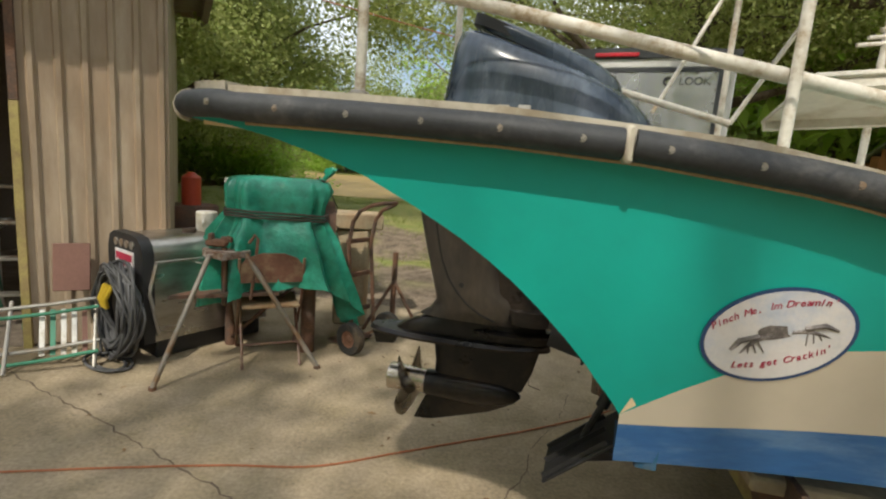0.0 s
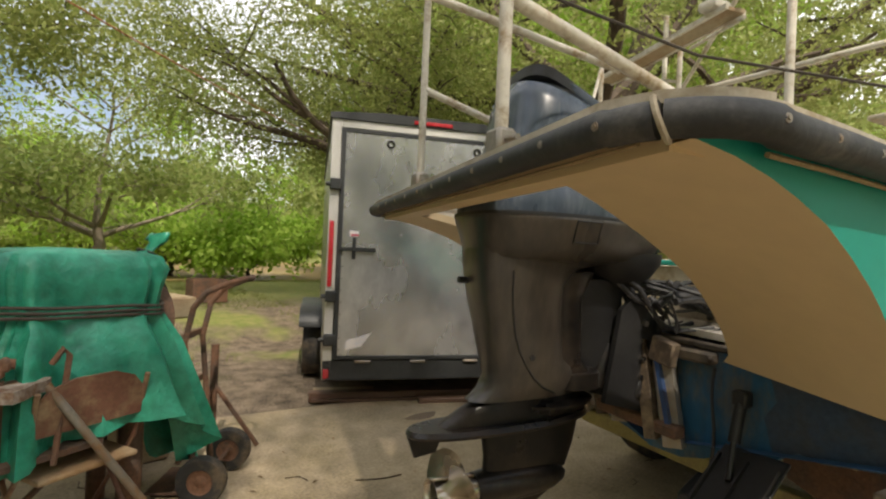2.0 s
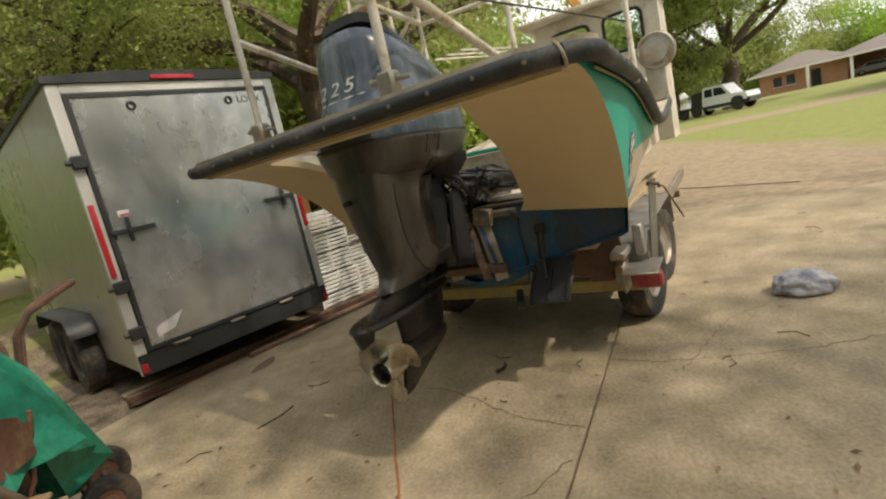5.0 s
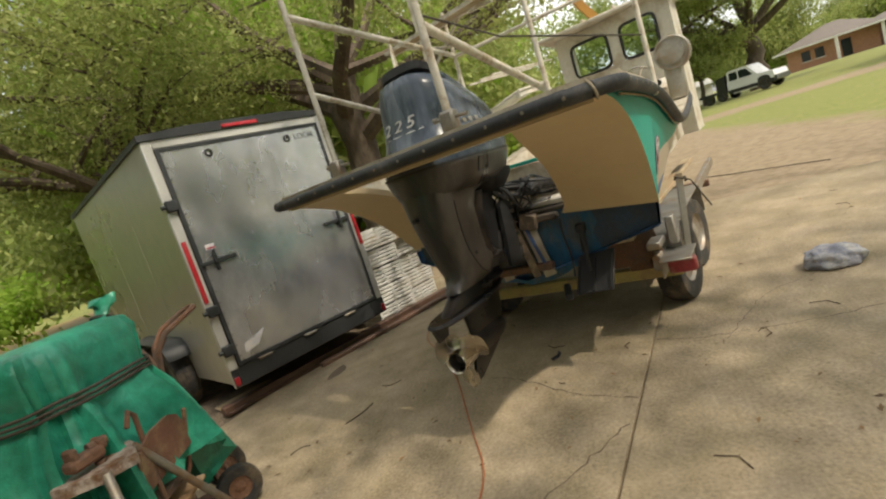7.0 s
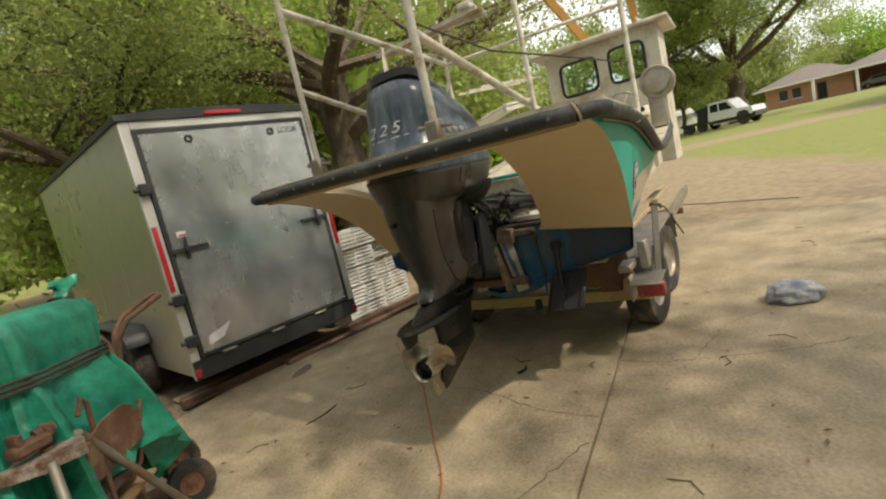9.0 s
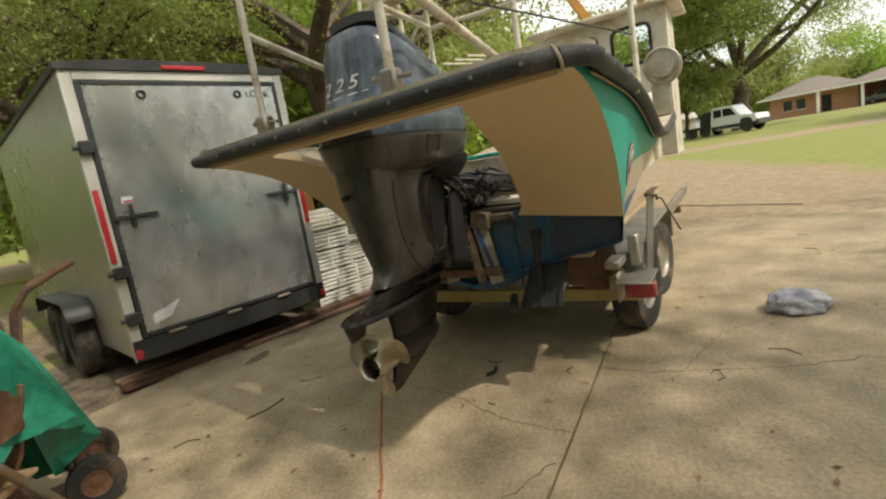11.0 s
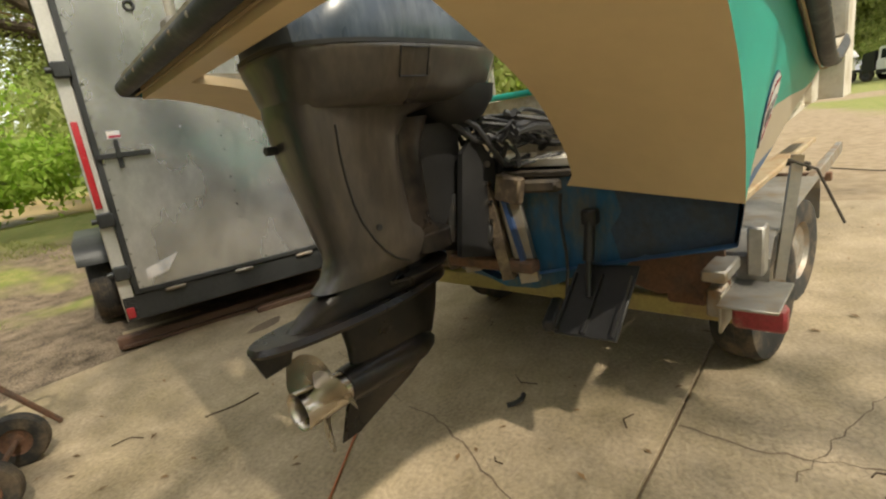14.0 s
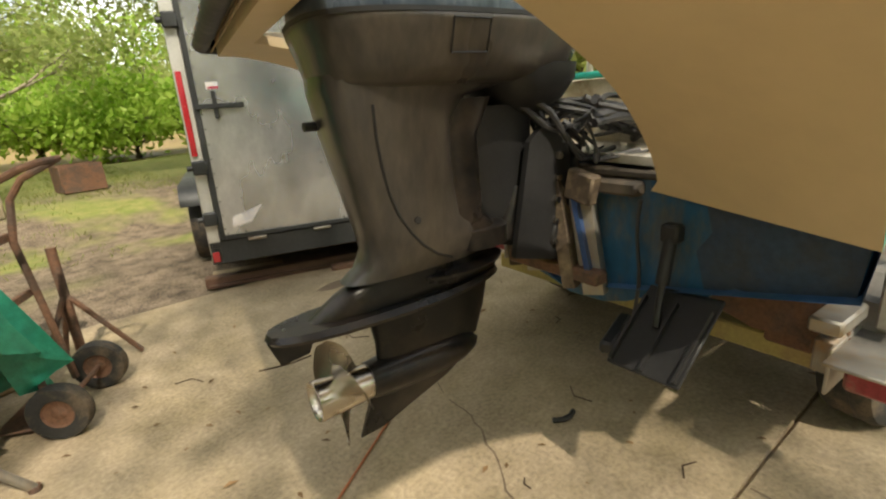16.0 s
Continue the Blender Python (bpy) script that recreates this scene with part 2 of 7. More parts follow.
SHINGLE = mat("brown_grey_shingle", (0.17, 0.145, 0.125), 0.9, var=0.2, scale=1.2, fine=10)
PAINT_WHITE = mat("white_paint", (0.72, 0.7, 0.66), 0.55, var=0.08)
CAR_WHITE = mat("white_car_paint", (0.75, 0.75, 0.75), 0.3, var=0.04, coat=0.6)
CAR_DARK = mat("dark_car_paint", (0.03, 0.03, 0.032), 0.35, var=0.1, coat=0.4)
CAR_GREY = mat("grey_car_paint", (0.2, 0.21, 0.22), 0.35, var=0.08, coat=0.4)
DARK_GLASS = mat("tinted_glass", (0.02, 0.025, 0.028), 0.08, var=0.05, bump=0)
PANE = glass_mat("window_glass", (0.8, 0.9, 0.85))
OLIVE = mat("olive_paint", (0.16, 0.155, 0.075), 0.6, var=0.15)
WORN_CASTING = mat("worn_casting", (0.36, 0.31, 0.27), 0.75, var=0.35, scale=14, fine=60, bump=0.5, stain=(0.16, 0.08, 0.04), amount=0.5, stain_scale=12)
MACHINE_YELLOW = mat("machine_yellow", (0.5, 0.25, 0.05), 0.6, var=0.2, stain=(0.3, 0.18, 0.07), amount=0.35)
STICKER_WHITE = mat("sticker_white", (0.72, 0.68, 0.66), 0.4, var=0.06, stain=(0.5, 0.55, 0.65), amount=0.3, stain_scale=5)
STICKER_BLUE = mat("sticker_blue", (0.025, 0.06, 0.16), 0.4, var=0.1)
STICKER_RED = mat("sticker_red", (0.4, 0.03, 0.07), 0.5, var=0.1)
STICKER_DARK = mat("sticker_print", (0.1, 0.085, 0.08), 0.5, var=0.3, scale=20, stain=(0.3, 0.26, 0.24), amount=0.4, stain_scale=25)
LETTER = mat("pale_lettering", (0.6, 0.6, 0.6), 0.4, var=0.05)
LETTER_DARK = mat("dark_lettering", (0.05, 0.05, 0.055), 0.5, var=0.05)


# ---- mesh tools ----
def thing(name, at, label, category, group="", kind=""):
    """An Empty at the base of a thing that has parts."""
    ob = new(name)
    ob.empty_display_size = 0.1
    ob.location = at
    return tagged(ob, label, category, group, kind)


def finish(name, bm, material, angle=38):
    bmesh.ops.recalc_face_normals(bm, faces=bm.faces)
    me = bpy.data.meshes.new(name)
    bm.to_mesh(me)
    bm.free()
    me.materials.append(material)
    me.polygons.foreach_set("use_smooth", [True] * len(me.polygons))
    me.set_sharp_from_angle(angle=radians(angle))
    return new(name, me)


def part(name, bm, material, parent, label="", angle=38):
    """Links a bmesh, made in world metres, as one mesh under a thing or a part."""
    ob = finish(name, bm, material, angle)
    ob.parent = parent
    if parent.parent is None:
        ob.matrix_parent_inverse = parent.matrix_basis.inverted()
    return tagged(ob, label)


def solo(name, bm, material, label, category, group="", kind="", angle=38):
    """A thing of one mesh."""
    return tagged(finish(name, bm, material, angle), label, category, group, kind)


def B():
    return bmesh.new()


def shift(bm, verts, m):
    bmesh.ops.transform(bm, matrix=m, verts=verts)


def box(bm, c, s, m=None, bevel=0.0, seg=1):
    """A box at c of size s; m is applied after it; edges rounded by bevel."""
    r = bmesh.ops.create_cube(bm, size=1)
    vs = r["verts"]
    bmesh.ops.scale(bm, vec=s, verts=vs)
    if bevel:
        es = list({e for v in vs for e in v.link_edges})
        rb = bmesh.ops.bevel(bm, geom=es, offset=min(bevel, min(s) * 0.45), segments=seg, affect="EDGES", profile=0.5)
        vs = list({v for f in rb["faces"] for v in f.verts} | {v for v in vs if v.is_valid})
        grown = set(vs)
        todo = list(vs)
        while todo:
            for e in todo.pop().link_edges:
                for w in e.verts:
                    if w not in grown:
                        grown.add(w)
                        todo.append(w)
        vs = list(grown)
    bmesh.ops.translate(bm, vec=c, verts=vs)
    if m is not None:
        shift(bm, vs, m)
    return vs


def tube(bm, pts, r, seg=8, closed=False, flat=1.0, caps=True):
    """A round bar along points; r is one radius or one per point."""
    pts = [Vector(p) for p in pts]
    n = len(pts)
    rs = r if isinstance(r, (list, tuple)) else [r] * n
    rings, up = [], Vector((0, 0, 1))
    prev = None
    for i, p in enumerate(pts):
        a = pts[i - 1] if i or closed else p
        b = pts[(i + 1) % n] if i < n - 1 or closed else p
        d = (b - a).normalized()
        if prev is None:
            side = d.cross(up if abs(d.z) < 0.95 else Vector((1, 0, 0))).normalized()
        else:
            side = (prev - d * prev.dot(d)).normalized()
        prev = side
        oth = side.cross(d)
        rings.append([bm.verts.new(p + rs[i] * (side * math.cos(2 * math.pi * k / seg) + oth * flat * math.sin(2 * math.pi * k / seg))) for k in range(seg)])
    for i in range(n if closed else n - 1):
        q, w = rings[i], rings[(i + 1) % n]
        for k in range(seg):
            bm.faces.new((q[k], q[(k + 1) % seg], w[(k + 1) % seg], w[k]))
    if caps and not closed:
        bm.faces.new(rings[0][::-1])
        bm.faces.new(rings[-1])


def bar(bm, p, q, w, h):
    """A square bar from p to q."""
    p, q = Vector(p), Vector(q)
    d = (q - p).normalized()
    s = d.cross(Vector((0, 0, 1)) if abs(d.z) < 0.95 else Vector((1, 0, 0))).normalized()
    t = s.cross(d)
    a, b = [], []
    for i, j in ((-1, -1), (1, -1), (1, 1), (-1, 1)):
        o = s * i * w / 2 + t * j * h / 2
        a.append(bm.verts.new(p + o))
        b.append(bm.verts.new(q + o))
    for k in range(4):
        bm.faces.new((a[k], a[(k + 1) % 4], b[(k + 1) % 4], b[k]))
    bm.faces.new(a[::-1])
    bm.faces.new(b)


def loft(bm, rings, caps=True, closed=True):
    vr = [[bm.verts.new(p) for p in r] for r in rings]
    n = len(vr[0])
    for q, w in zip(vr, vr[1:]):
        for k in range(n if closed else n - 1):
            bm.faces.new((q[k], q[(k + 1) % n], w[(k + 1) % n], w[k]))
    if caps and closed:
        bm.faces.new(vr[0][::-1])
        bm.faces.new(vr[-1])


def sheet(bm, rows):
    loft(bm, rows, caps=False, closed=False)


def slab(bm, poly, vec):
    """A polygon (list of points) pushed along vec into a plate."""
    v = Vector(vec)
    loft(bm, [[Vector(p) for p in poly], [Vector(p) + v for p in poly]])


def disc(bm, c, axis, r, h, seg=20, r2=None):
    c, a = Vector(c), Vector(axis).normalized()
    tube(bm, [c - a * h / 2, c + a * h / 2], [r, r if r2 is None else r2], seg)


def ring(bm, c, axis, R, r, seg=24, sub=8):
    c, a = Vector(c), Vector(axis).normalized()
    s = a.cross(Vector((0, 0, 1)) if abs(a.z) < 0.95 else Vector((1, 0, 0))).normalized()
    t = a.cross(s)
    tube(bm, [c + R * (s * math.cos(2 * math.pi * k / seg) + t * math.sin(2 * math.pi * k / seg)) for k in range(seg)], r, sub, closed=True)


def text(name, words, m, size, material, parent, label="", depth=0.002):
    cu = bpy.data.curves.new(name, "FONT")
    cu.body, cu.size, cu.extrude, cu.align_x, cu.align_y = words, size, depth, "CENTER", "CENTER"
    tmp = bpy.data.objects.new(name, cu)
    me = bpy.data.meshes.new_from_object(tmp)
    bpy.data.objects.remove(tmp)
    me.transform(m)
    me.materials.append(material)
    ob = new(name, me)
    ob.parent = parent
    if parent.parent is None:
        ob.matrix_parent_inverse = parent.matrix_basis.inverted()
    return tagged(ob, label)


def frame_of(at, xdir, ydir):
    """A pose with its x and y along two directions."""
    x = Vector(xdir).normalized()
    z = x.cross(Vector(ydir)).normalized()
    y = z.cross(x)
    m = Matrix((x, y, z)).transposed().to_4x4()
    m.translation = at
    return m


def wheel(parent, c, axis, r, w, rim=0.55, name="wheel", tyre_mat=None, rim_mat=None, hub=0.12):
    """A wheel: tyre with rounded shoulders, dished rim with holes and a hub."""
    c, a = Vector(c), Vector(axis).normalized()
    s = a.cross(Vector((0, 0, 1))).normalized()
    t = a.cross(s)

    def spin(bm, prof, seg=28):
        loft(bm, [[c + a * y + x * (s * math.cos(2 * math.pi * k / seg) + t * math.sin(2 * math.pi * k / seg)) for k in range(seg)] for x, y in prof], caps=False)

    bm = B()
    spin(bm, [(r * rim, -w * 0.42), (r * 0.8, -w * 0.5), (r * 0.95, -w * 0.46), (r, -w * 0.3), (r * 0.985, -w * 0.12), (r, -w * 0.1), (r, w * 0.1), (r * 0.985, w * 0.12), (r, w * 0.3), (r * 0.95, w * 0.46), (r * 0.8, w * 0.5), (r * rim, w * 0.42)])
    wh = part(name, bm, tyre_mat or TYRE, parent)
    bm = B()
    spin(bm, [(r * rim, -w * 0.42), (r * rim * 0.9, -w * 0.3), (r * rim * 0.5, -w * 0.22), (r * hub, -w * 0.34), (0.001, -w * 0.34), (0.001, w * 0.34), (r * hub, w * 0.34), (r * rim * 0.5, w * 0.22), (r * rim * 0.9, w * 0.3), (r * rim, w * 0.42)])
    part("rim", bm, rim_mat or GALV, wh)
    bm = B()
    for k in range(5):
        p = c + r * rim * 0.34 * (s * math.cos(k * 1.2566) + t * math.sin(k * 1.2566))
        tube(bm, [p - a * w * 0.3, p + a * w * 0.3], r * 0.03, 6)
    part("wheel_nut", bm, rim_mat or GALV, wh)
    return wh


# ---- ground, slab and water ----
def ground_height(x, y):
    """Nearly level by the slab; rises a little to the pond bank and across the lawn."""
    f = max(0.0, y - 8.2)
    h = -0.02 + 0.42 * (1 - math.exp(-f / 1.6))
    g = max(0.0, x - 7.0)
    h += 0.7 * (1 - math.exp(-g / 28.0))
    d = math.hypot((x - 3) / 26.0, (y - 30.0) / 12.0)
    if d < 1.25:
        h -= 0.8 * max(0.0, 1.25 - d) ** 0.8
    return h + 0.02 * noise.noise(Vector((x * 0.5, y * 0.5, 0))) * (1 if f or g or x < -5 else 0.3)


def axis_steps():
    s = [0.0]
    while s[-1] < 900:
        s.append(s[-1] + 0.55 + max(0, s[-1] - 14) * 0.13)
    return [-v for v in s[:0:-1]] + s


XS = [v + 2 for v in axis_steps()]
YS = [v + 6 for v in axis_steps()]
bm = B()
sheet(bm, [[(x, y, ground_height(x, y)) for y in YS] for x in XS])
gm = bpy.data.materials.new("dirt_and_grass")
gm.use_nodes = True
gn, gl = gm.node_tree.nodes, gm.node_tree.links
gco = gn.new("ShaderNodeTexCoord")


def gnoise(s, d=5):
    t = gn.new("ShaderNodeTexNoise")
    t.inputs["Scale"].default_value, t.inputs["Detail"].default_value = s, d
    gl.new(gco.outputs["Object"], t.inputs["Vector"])
    return t.outputs["Fac"]


def gmath(op, a, b=None):
    t = gn.new("ShaderNodeMath")
    t.operation = op
    for i, v in enumerate((a, b)):
        if v is None:
            continue
        if isinstance(v, (int, float)):
            t.inputs[i].default_value = v
        else:
            gl.new(v, t.inputs[i])
    return t.outputs[0]


def gmix(f, a, b):
    t = gn.new("ShaderNodeMix")
    t.data_type = "RGBA"
    gl.new(f, t.inputs["Factor"])
    for k, v in (("A", a), ("B", b)):
        if isinstance(v, tuple):
            t.inputs[k].default_value = (*v, 1)
        else:
            gl.new(v, t.inputs[k])
    return t.outputs["Result"]


def gstep(v, lo, hi):
    t = gn.new("ShaderNodeMapRange")
    t.interpolation_type = "SMOOTHSTEP"
    t.inputs["From Min"].default_value, t.inputs["From Max"].default_value = lo, hi
    gl.new(v, t.inputs["Value"])
    return t.outputs["Result"]


gsep = gn.new("ShaderNodeSeparateXYZ")
gl.new(gco.outputs["Object"], gsep.inputs[0])
gx, gy = gsep.outputs["X"], gsep.outputs["Y"]
n1, n2, n3 = gnoise(0.6), gnoise(6), gnoise(60, 3)
dirt = gmix(gstep(n2, 0.35, 0.65), (0.33, 0.255, 0.17), (0.25, 0.185, 0.115))
dirt = gmix(gstep(n3, 0.55, 0.8), dirt, (0.38, 0.31, 0.21))
# damp leaf litter between the slab and the pond bank
litter = gmath("MULTIPLY", gstep(gmath("ADD", gy, gmath("MULTIPLY", n1, 1.6)), 5.0, 6.2), gstep(gmath("MULTIPLY", gx, -1.0), -7.0, -5.0))
dirt = gmix(litter, dirt, gmix(gstep(gmath("ADD", n3, gmath("MULTIPLY", n2, 0.6)), 0.62, 0.98), (0.085, 0.062, 0.042), (0.27, 0.21, 0.15)))
green = gmix(gstep(n2, 0.3, 0.7), (0.19, 0.23, 0.05), (0.31, 0.28, 0.1))
green = gmix(gstep(n3, 0.4, 0.7), green, (0.14, 0.17, 0.04))
# turf: past the yard towards the pond, and the lawn with its sandy lane
to_pond = gstep(gmath("ADD", gy, gmath("MULTIPLY", n1, 4.0)), 11.2, 14.0)
patch = gmath("MULTIPLY", gstep(gmath("ADD", gy, gmath("MULTIPLY", n1, 3.0)), 7.6, 9.4), gstep(n1, 0.46, 0.6))
to_pond = gmath("MAXIMUM", to_pond, patch)
wob = gmath("MULTIPLY", n1, 2.4)
edge = gmath("ADD", gmath("MULTIPLY", gy, -1.0), gmath("MULTIPLY", gmath("SUBTRACT", gx, 10.0), 0.12))
near = gmath("MULTIPLY", gstep(gmath("ADD", gx, wob), 9.0, 10.8), gstep(gmath("ADD", edge, wob), 4.7, 5.9))
near = gmath("MULTIPLY", near, gstep(gmath("SUBTRACT", wob, gx), -22.6, -20.8))
lawn = gmath("MAXIMUM", near, gstep(gmath("ADD", gx, wob), 27.0, 29.0))
turf = gmath("MAXIMUM", to_pond, lawn)
west = gstep(gmath("MULTIPLY", gx, -1.0), 9, 11)
turf = gmath("MAXIMUM", turf, west)
turf = gmath("MULTIPLY", turf, gstep(gmath("ADD", n2, gmath("MULTIPLY", n1, 0.8)), 0.42, 0.72))
gl.new(gmix(turf, dirt, green), gn["Principled BSDF"].inputs["Base Color"])
gn["Principled BSDF"].inputs["Roughness"].default_value = 0.95
gbp = gn.new("ShaderNodeBump")
gbp.inputs["Strength"].default_value, gbp.inputs["Distance"].default_value = 0.3, 0.02
gl.new(gmath("ADD", n2, n3), gbp.inputs["Height"])
gl.new(gbp.outputs["Normal"], gn["Principled BSDF"].inputs["Normal"])
solo("ground", bm, gm, "bare sandy dirt with worn patches of grass", "ground", kind="structure")

wm = bpy.data.materials.new("pond_water")
wm.use_nodes = True
pb = wm.node_tree.nodes["Principled BSDF"]
pb.inputs["Base Color"].default_value = (0.3, 0.22, 0.1, 1)
pb.inputs["Roughness"].default_value = 0.5
pb.inputs["Specular IOR Level"].default_value = 0.15
pb.inputs["IOR"].default_value = 1.2
pw = wm.node_tree.nodes.new("ShaderNodeTexNoise")
pw.inputs["Scale"].default_value = 3
pbu = wm.node_tree.nodes.new("ShaderNodeBump")
pbu.inputs["Strength"].default_value, pbu.inputs["Distance"].default_value = 0.15, 0.05
wm.node_tree.links.new(pw.outputs["Fac"], pbu.inputs["Height"])
wm.node_tree.links.new(pbu.outputs["Normal"], pb.inputs["Normal"])
bm = B()
pts = [(3 + 27 * math.cos(k * math.pi / 40) * (1 + 0.06 * math.sin(k * 0.7)), 30 + 12.5 * math.sin(k * math.pi / 40) * (1 + 0.07 * math.sin(k * 0.9 + 1)), 0.2) for k in range(80)]
slab(bm, pts, (0, 0, -0.5))
solo("water", bm, wm, "still brown pond water beyond the yard", "pond", kind="structure")

# the slab: panels between open joints; one joint runs under the boat
JOINT_U = Vector((0.974, -0.226, 0))
JOINT_V = Vector((0.12, 0.993, 0))
J0 = Vector((0.728, 1.355, 0))
bm = B()


def slab_pt(i, j):
    return J0 + JOINT_U * i + JOINT_V * j


pavement = thing("pavement", (1, 2, 0), "tan broom-finished concrete slab, stained and cracked", "driveway", kind="structure")
IS, JS = [-11.0, -7.4, -3.75, 4.62, 9.0], [-7.6, -3.9, 0.0, 3.62]
for i0, i1 in zip(IS, IS[1:]):
    for j0, j1 in zip(JS, JS[1:]):
        g = 0.007
        poly = [slab_pt(i0 + g, j0 + g), slab_pt(i1 - g, j0 + g), slab_pt(i1 - g, j1 - g), slab_pt(i0 + g, j1 - g)]
        if i0 >= 4.5:
            continue
        bm = B()
        loft(bm, [[p - Vector((0, 0, 0.12)) for p in poly], [p - Vector((0, 0, 0.004)) for p in poly], [p + (sum(poly, Vector()) / 4 - p).normalized() * 0.008 for p in poly]])
        part("slab_panel", bm, CONCRETE, pavement)


def crack(pts, w=0.006, seed=1):
    """A jagged hairline crack with a dark floor."""
    rnd = random.Random(seed)
    line = []
    for p, q in zip(pts, pts[1:]):
        p, q = Vector((*p, 0)), Vector((*q, 0))
        k = max(2, int((q - p).length / 0.05))
        d = (q - p).normalized()
        s = Vector((-d.y, d.x, 0))
        for i in range(k):
            line.append(p.lerp(q, i / k) + s * rnd.uniform(-0.014, 0.014))
    bm = B()
    L, R = [], []
    for i, p in enumerate(line):
        d = (line[min(i + 1, len(line) - 1)] - line[max(i - 1, 0)]).normalized()
        s = Vector((-d.y, d.x, 0)) * w * rnd.uniform(0.25, 0.8)
        L.append(p + s + Vector((0, 0, 0.0025)))
        R.append(p - s + Vector((0, 0, 0.0025)))
    sheet(bm, [L, R])
    part("crack", bm, CRACK, pavement)


crack([(0.65, 1.35), (0.56, 1.15), (0.535, 0.95), (0.52, 0.68), (0.51, 0.35), (0.6, -0.1)], seed=3)
crack([(-0.1, 1.56), (-0.02, 1.76), (0.17, 2.05), (0.42, 2.31), (0.54, 2.61)], seed=4)
crack([(0.54, 2.61), (0.8, 2.95), (1.0, 3.4)], w=0.004, seed=5)
crack([(-3.6, 3.9), (-2.7, 3.24), (-1.9, 2.75), (-1.03, 2.19), (-0.3, 1.6)], w=0.008, seed=6)
crack([(0.4, 1.0), (1.1, 0.55), (1.5, -0.2)], w=0.004, seed=8)


# ---- the boat ----
BO, BU, BV = Vector((-0.821, 1.358, 0)), Vector((0.958, -0.286, 0)), Vector((0.395, 0.853, 0))
BEAM = 2.5


def W(a, b, z):
    """Boat metres (forward from the stern rail, to port from the starboard rail, up) to the world."""
    return BO + BU * a + BV * b + Vector((0, 0, z))


def interp(x, pts):
    if x <= pts[0][0]:
        return pts[0][1]
    for (x0, y0), (x1, y1) in zip(pts, pts[1:]):
        if x <= x1:
            return y0 + (y1 - y0) * (x - x0) / (x1 - x0)
    return pts[-1][1]


STERN = [(0.03, 1.61), (0.14, 1.597), (0.25, 1.575), (0.35, 1.547), (0.48, 1.503), (0.6, 1.443), (0.71, 1.38), (0.78, 1.333), (0.845, 1.283), (0.91, 1.225), (0.975, 1.16), (1.02, 1.11), (1.065, 1.053), (1.095, 1.018), (1.12, 0.982)]
SHEER = [(0, 1.66), (0.4, 1.655), (0.8, 1.645), (1.1, 1.628), (1.45, 1.588), (1.8, 1.51), (2.1, 1.435), (2.4, 1.395), (2.8, 1.4), (3.3, 1.44), (3.9, 1.52), (5, 1.68), (6.8, 1.95)]


def inset(a):
    """How far the side has drawn in towards the bow."""
    return 0.045 * a if a < 3.4 else 0.153 + 1.05 * ((a - 3.4) / 3.5) ** 2.1


def side_b(a, z):
    f = max(0.0, (interp(a, SHEER) - 0.02 - z) / 0.7)
    return 0.015 + (0.09 + 0.21 * min(max(0.0, a - 1.12), 2.2)) * f ** 1.15 + inset(a)


boat = thing("fishing_boat", W(3, 1.25, 0.4), "green and cream fibreglass work boat with a cut-out stern", "boat")
FORE = [1.12, 1.25, 1.4, 1.55, 1.7, 2.0, 2.4, 2.9, 3.4, 3.9, 4.4, 4.9, 5.4, 5.9, 6.3, 6.6, 6.8]
BORDER = [(1.12, 0.982), (1.22, 1.045), (1.3, 1.1), (1.42, 1.165), (1.56, 1.21), (1.75, 1.24), (2.6, 1.27), (4, 1.34), (6.8, 1.6)]
BOTTOM = [(1.12, 0.955), (1.26, 0.962), (1.5, 0.985), (1.7, 1.0), (3, 1.02), (4.5, 1.05), (6.8, 1.4)]
KEEL = [(1.12, 0.85), (1.4, 0.85), (3, 0.83), (4.5, 0.83), (6, 1.0), (6.8, 1.4)]
for port in (False, True):
    def S(a, b, z, port=port):
        return W(a, BEAM - b if port else b, z)

    # upper side, from the curved stern edge forward
    bm = B()
    rows = []
    for k in range(15):
        row = []
        top = lambda a: interp(a, SHEER) - 0.03
        for j, (a0, z0) in enumerate(STERN):
            low = z0
            z = top(a0) + (low - top(a0)) * k / 14
            row.append(S(a0, side_b(a0, z), z))
        for a0 in FORE[1:]:
            z = top(a0) + (interp(a0, BORDER) - top(a0)) * k / 14
            row.append(S(a0, side_b(a0, z), z))
        rows.append(row)
    sheet(bm, rows)
    part("hull_side", bm, GREEN_HULL, boat, "glossy sea-green upper side")
    bm = B()
    sheet(bm, [[S(a, side_b(a, interp(a, BORDER) + (interp(a, BOTTOM) - interp(a, BORDER)) * k / 6), interp(a, BORDER) + (interp(a, BOTTOM) - interp(a, BORDER)) * k / 6) for a in FORE] for k in range(7)])
    part("hull_band", bm, CREAM, boat, "cream lower side band")
    bm = B()
    sheet(bm, [[S(a, side_b(a, interp(a, BOTTOM) + (interp(a, KEEL) - interp(a, BOTTOM)) * k / 4), interp(a, BOTTOM) + (interp(a, KEEL) - interp(a, BOTTOM)) * k / 4) for a in FORE]
               for k in range(5)] + [[S(a, 1.25, interp(a, KEEL) - (0.26 if a < 5 else 0.26 * max(0, (6.8 - a) / 1.8))) for a in FORE]])
    part("hull_bottom", bm, BLUE_HULL, boat, "scuffed blue bottom paint")

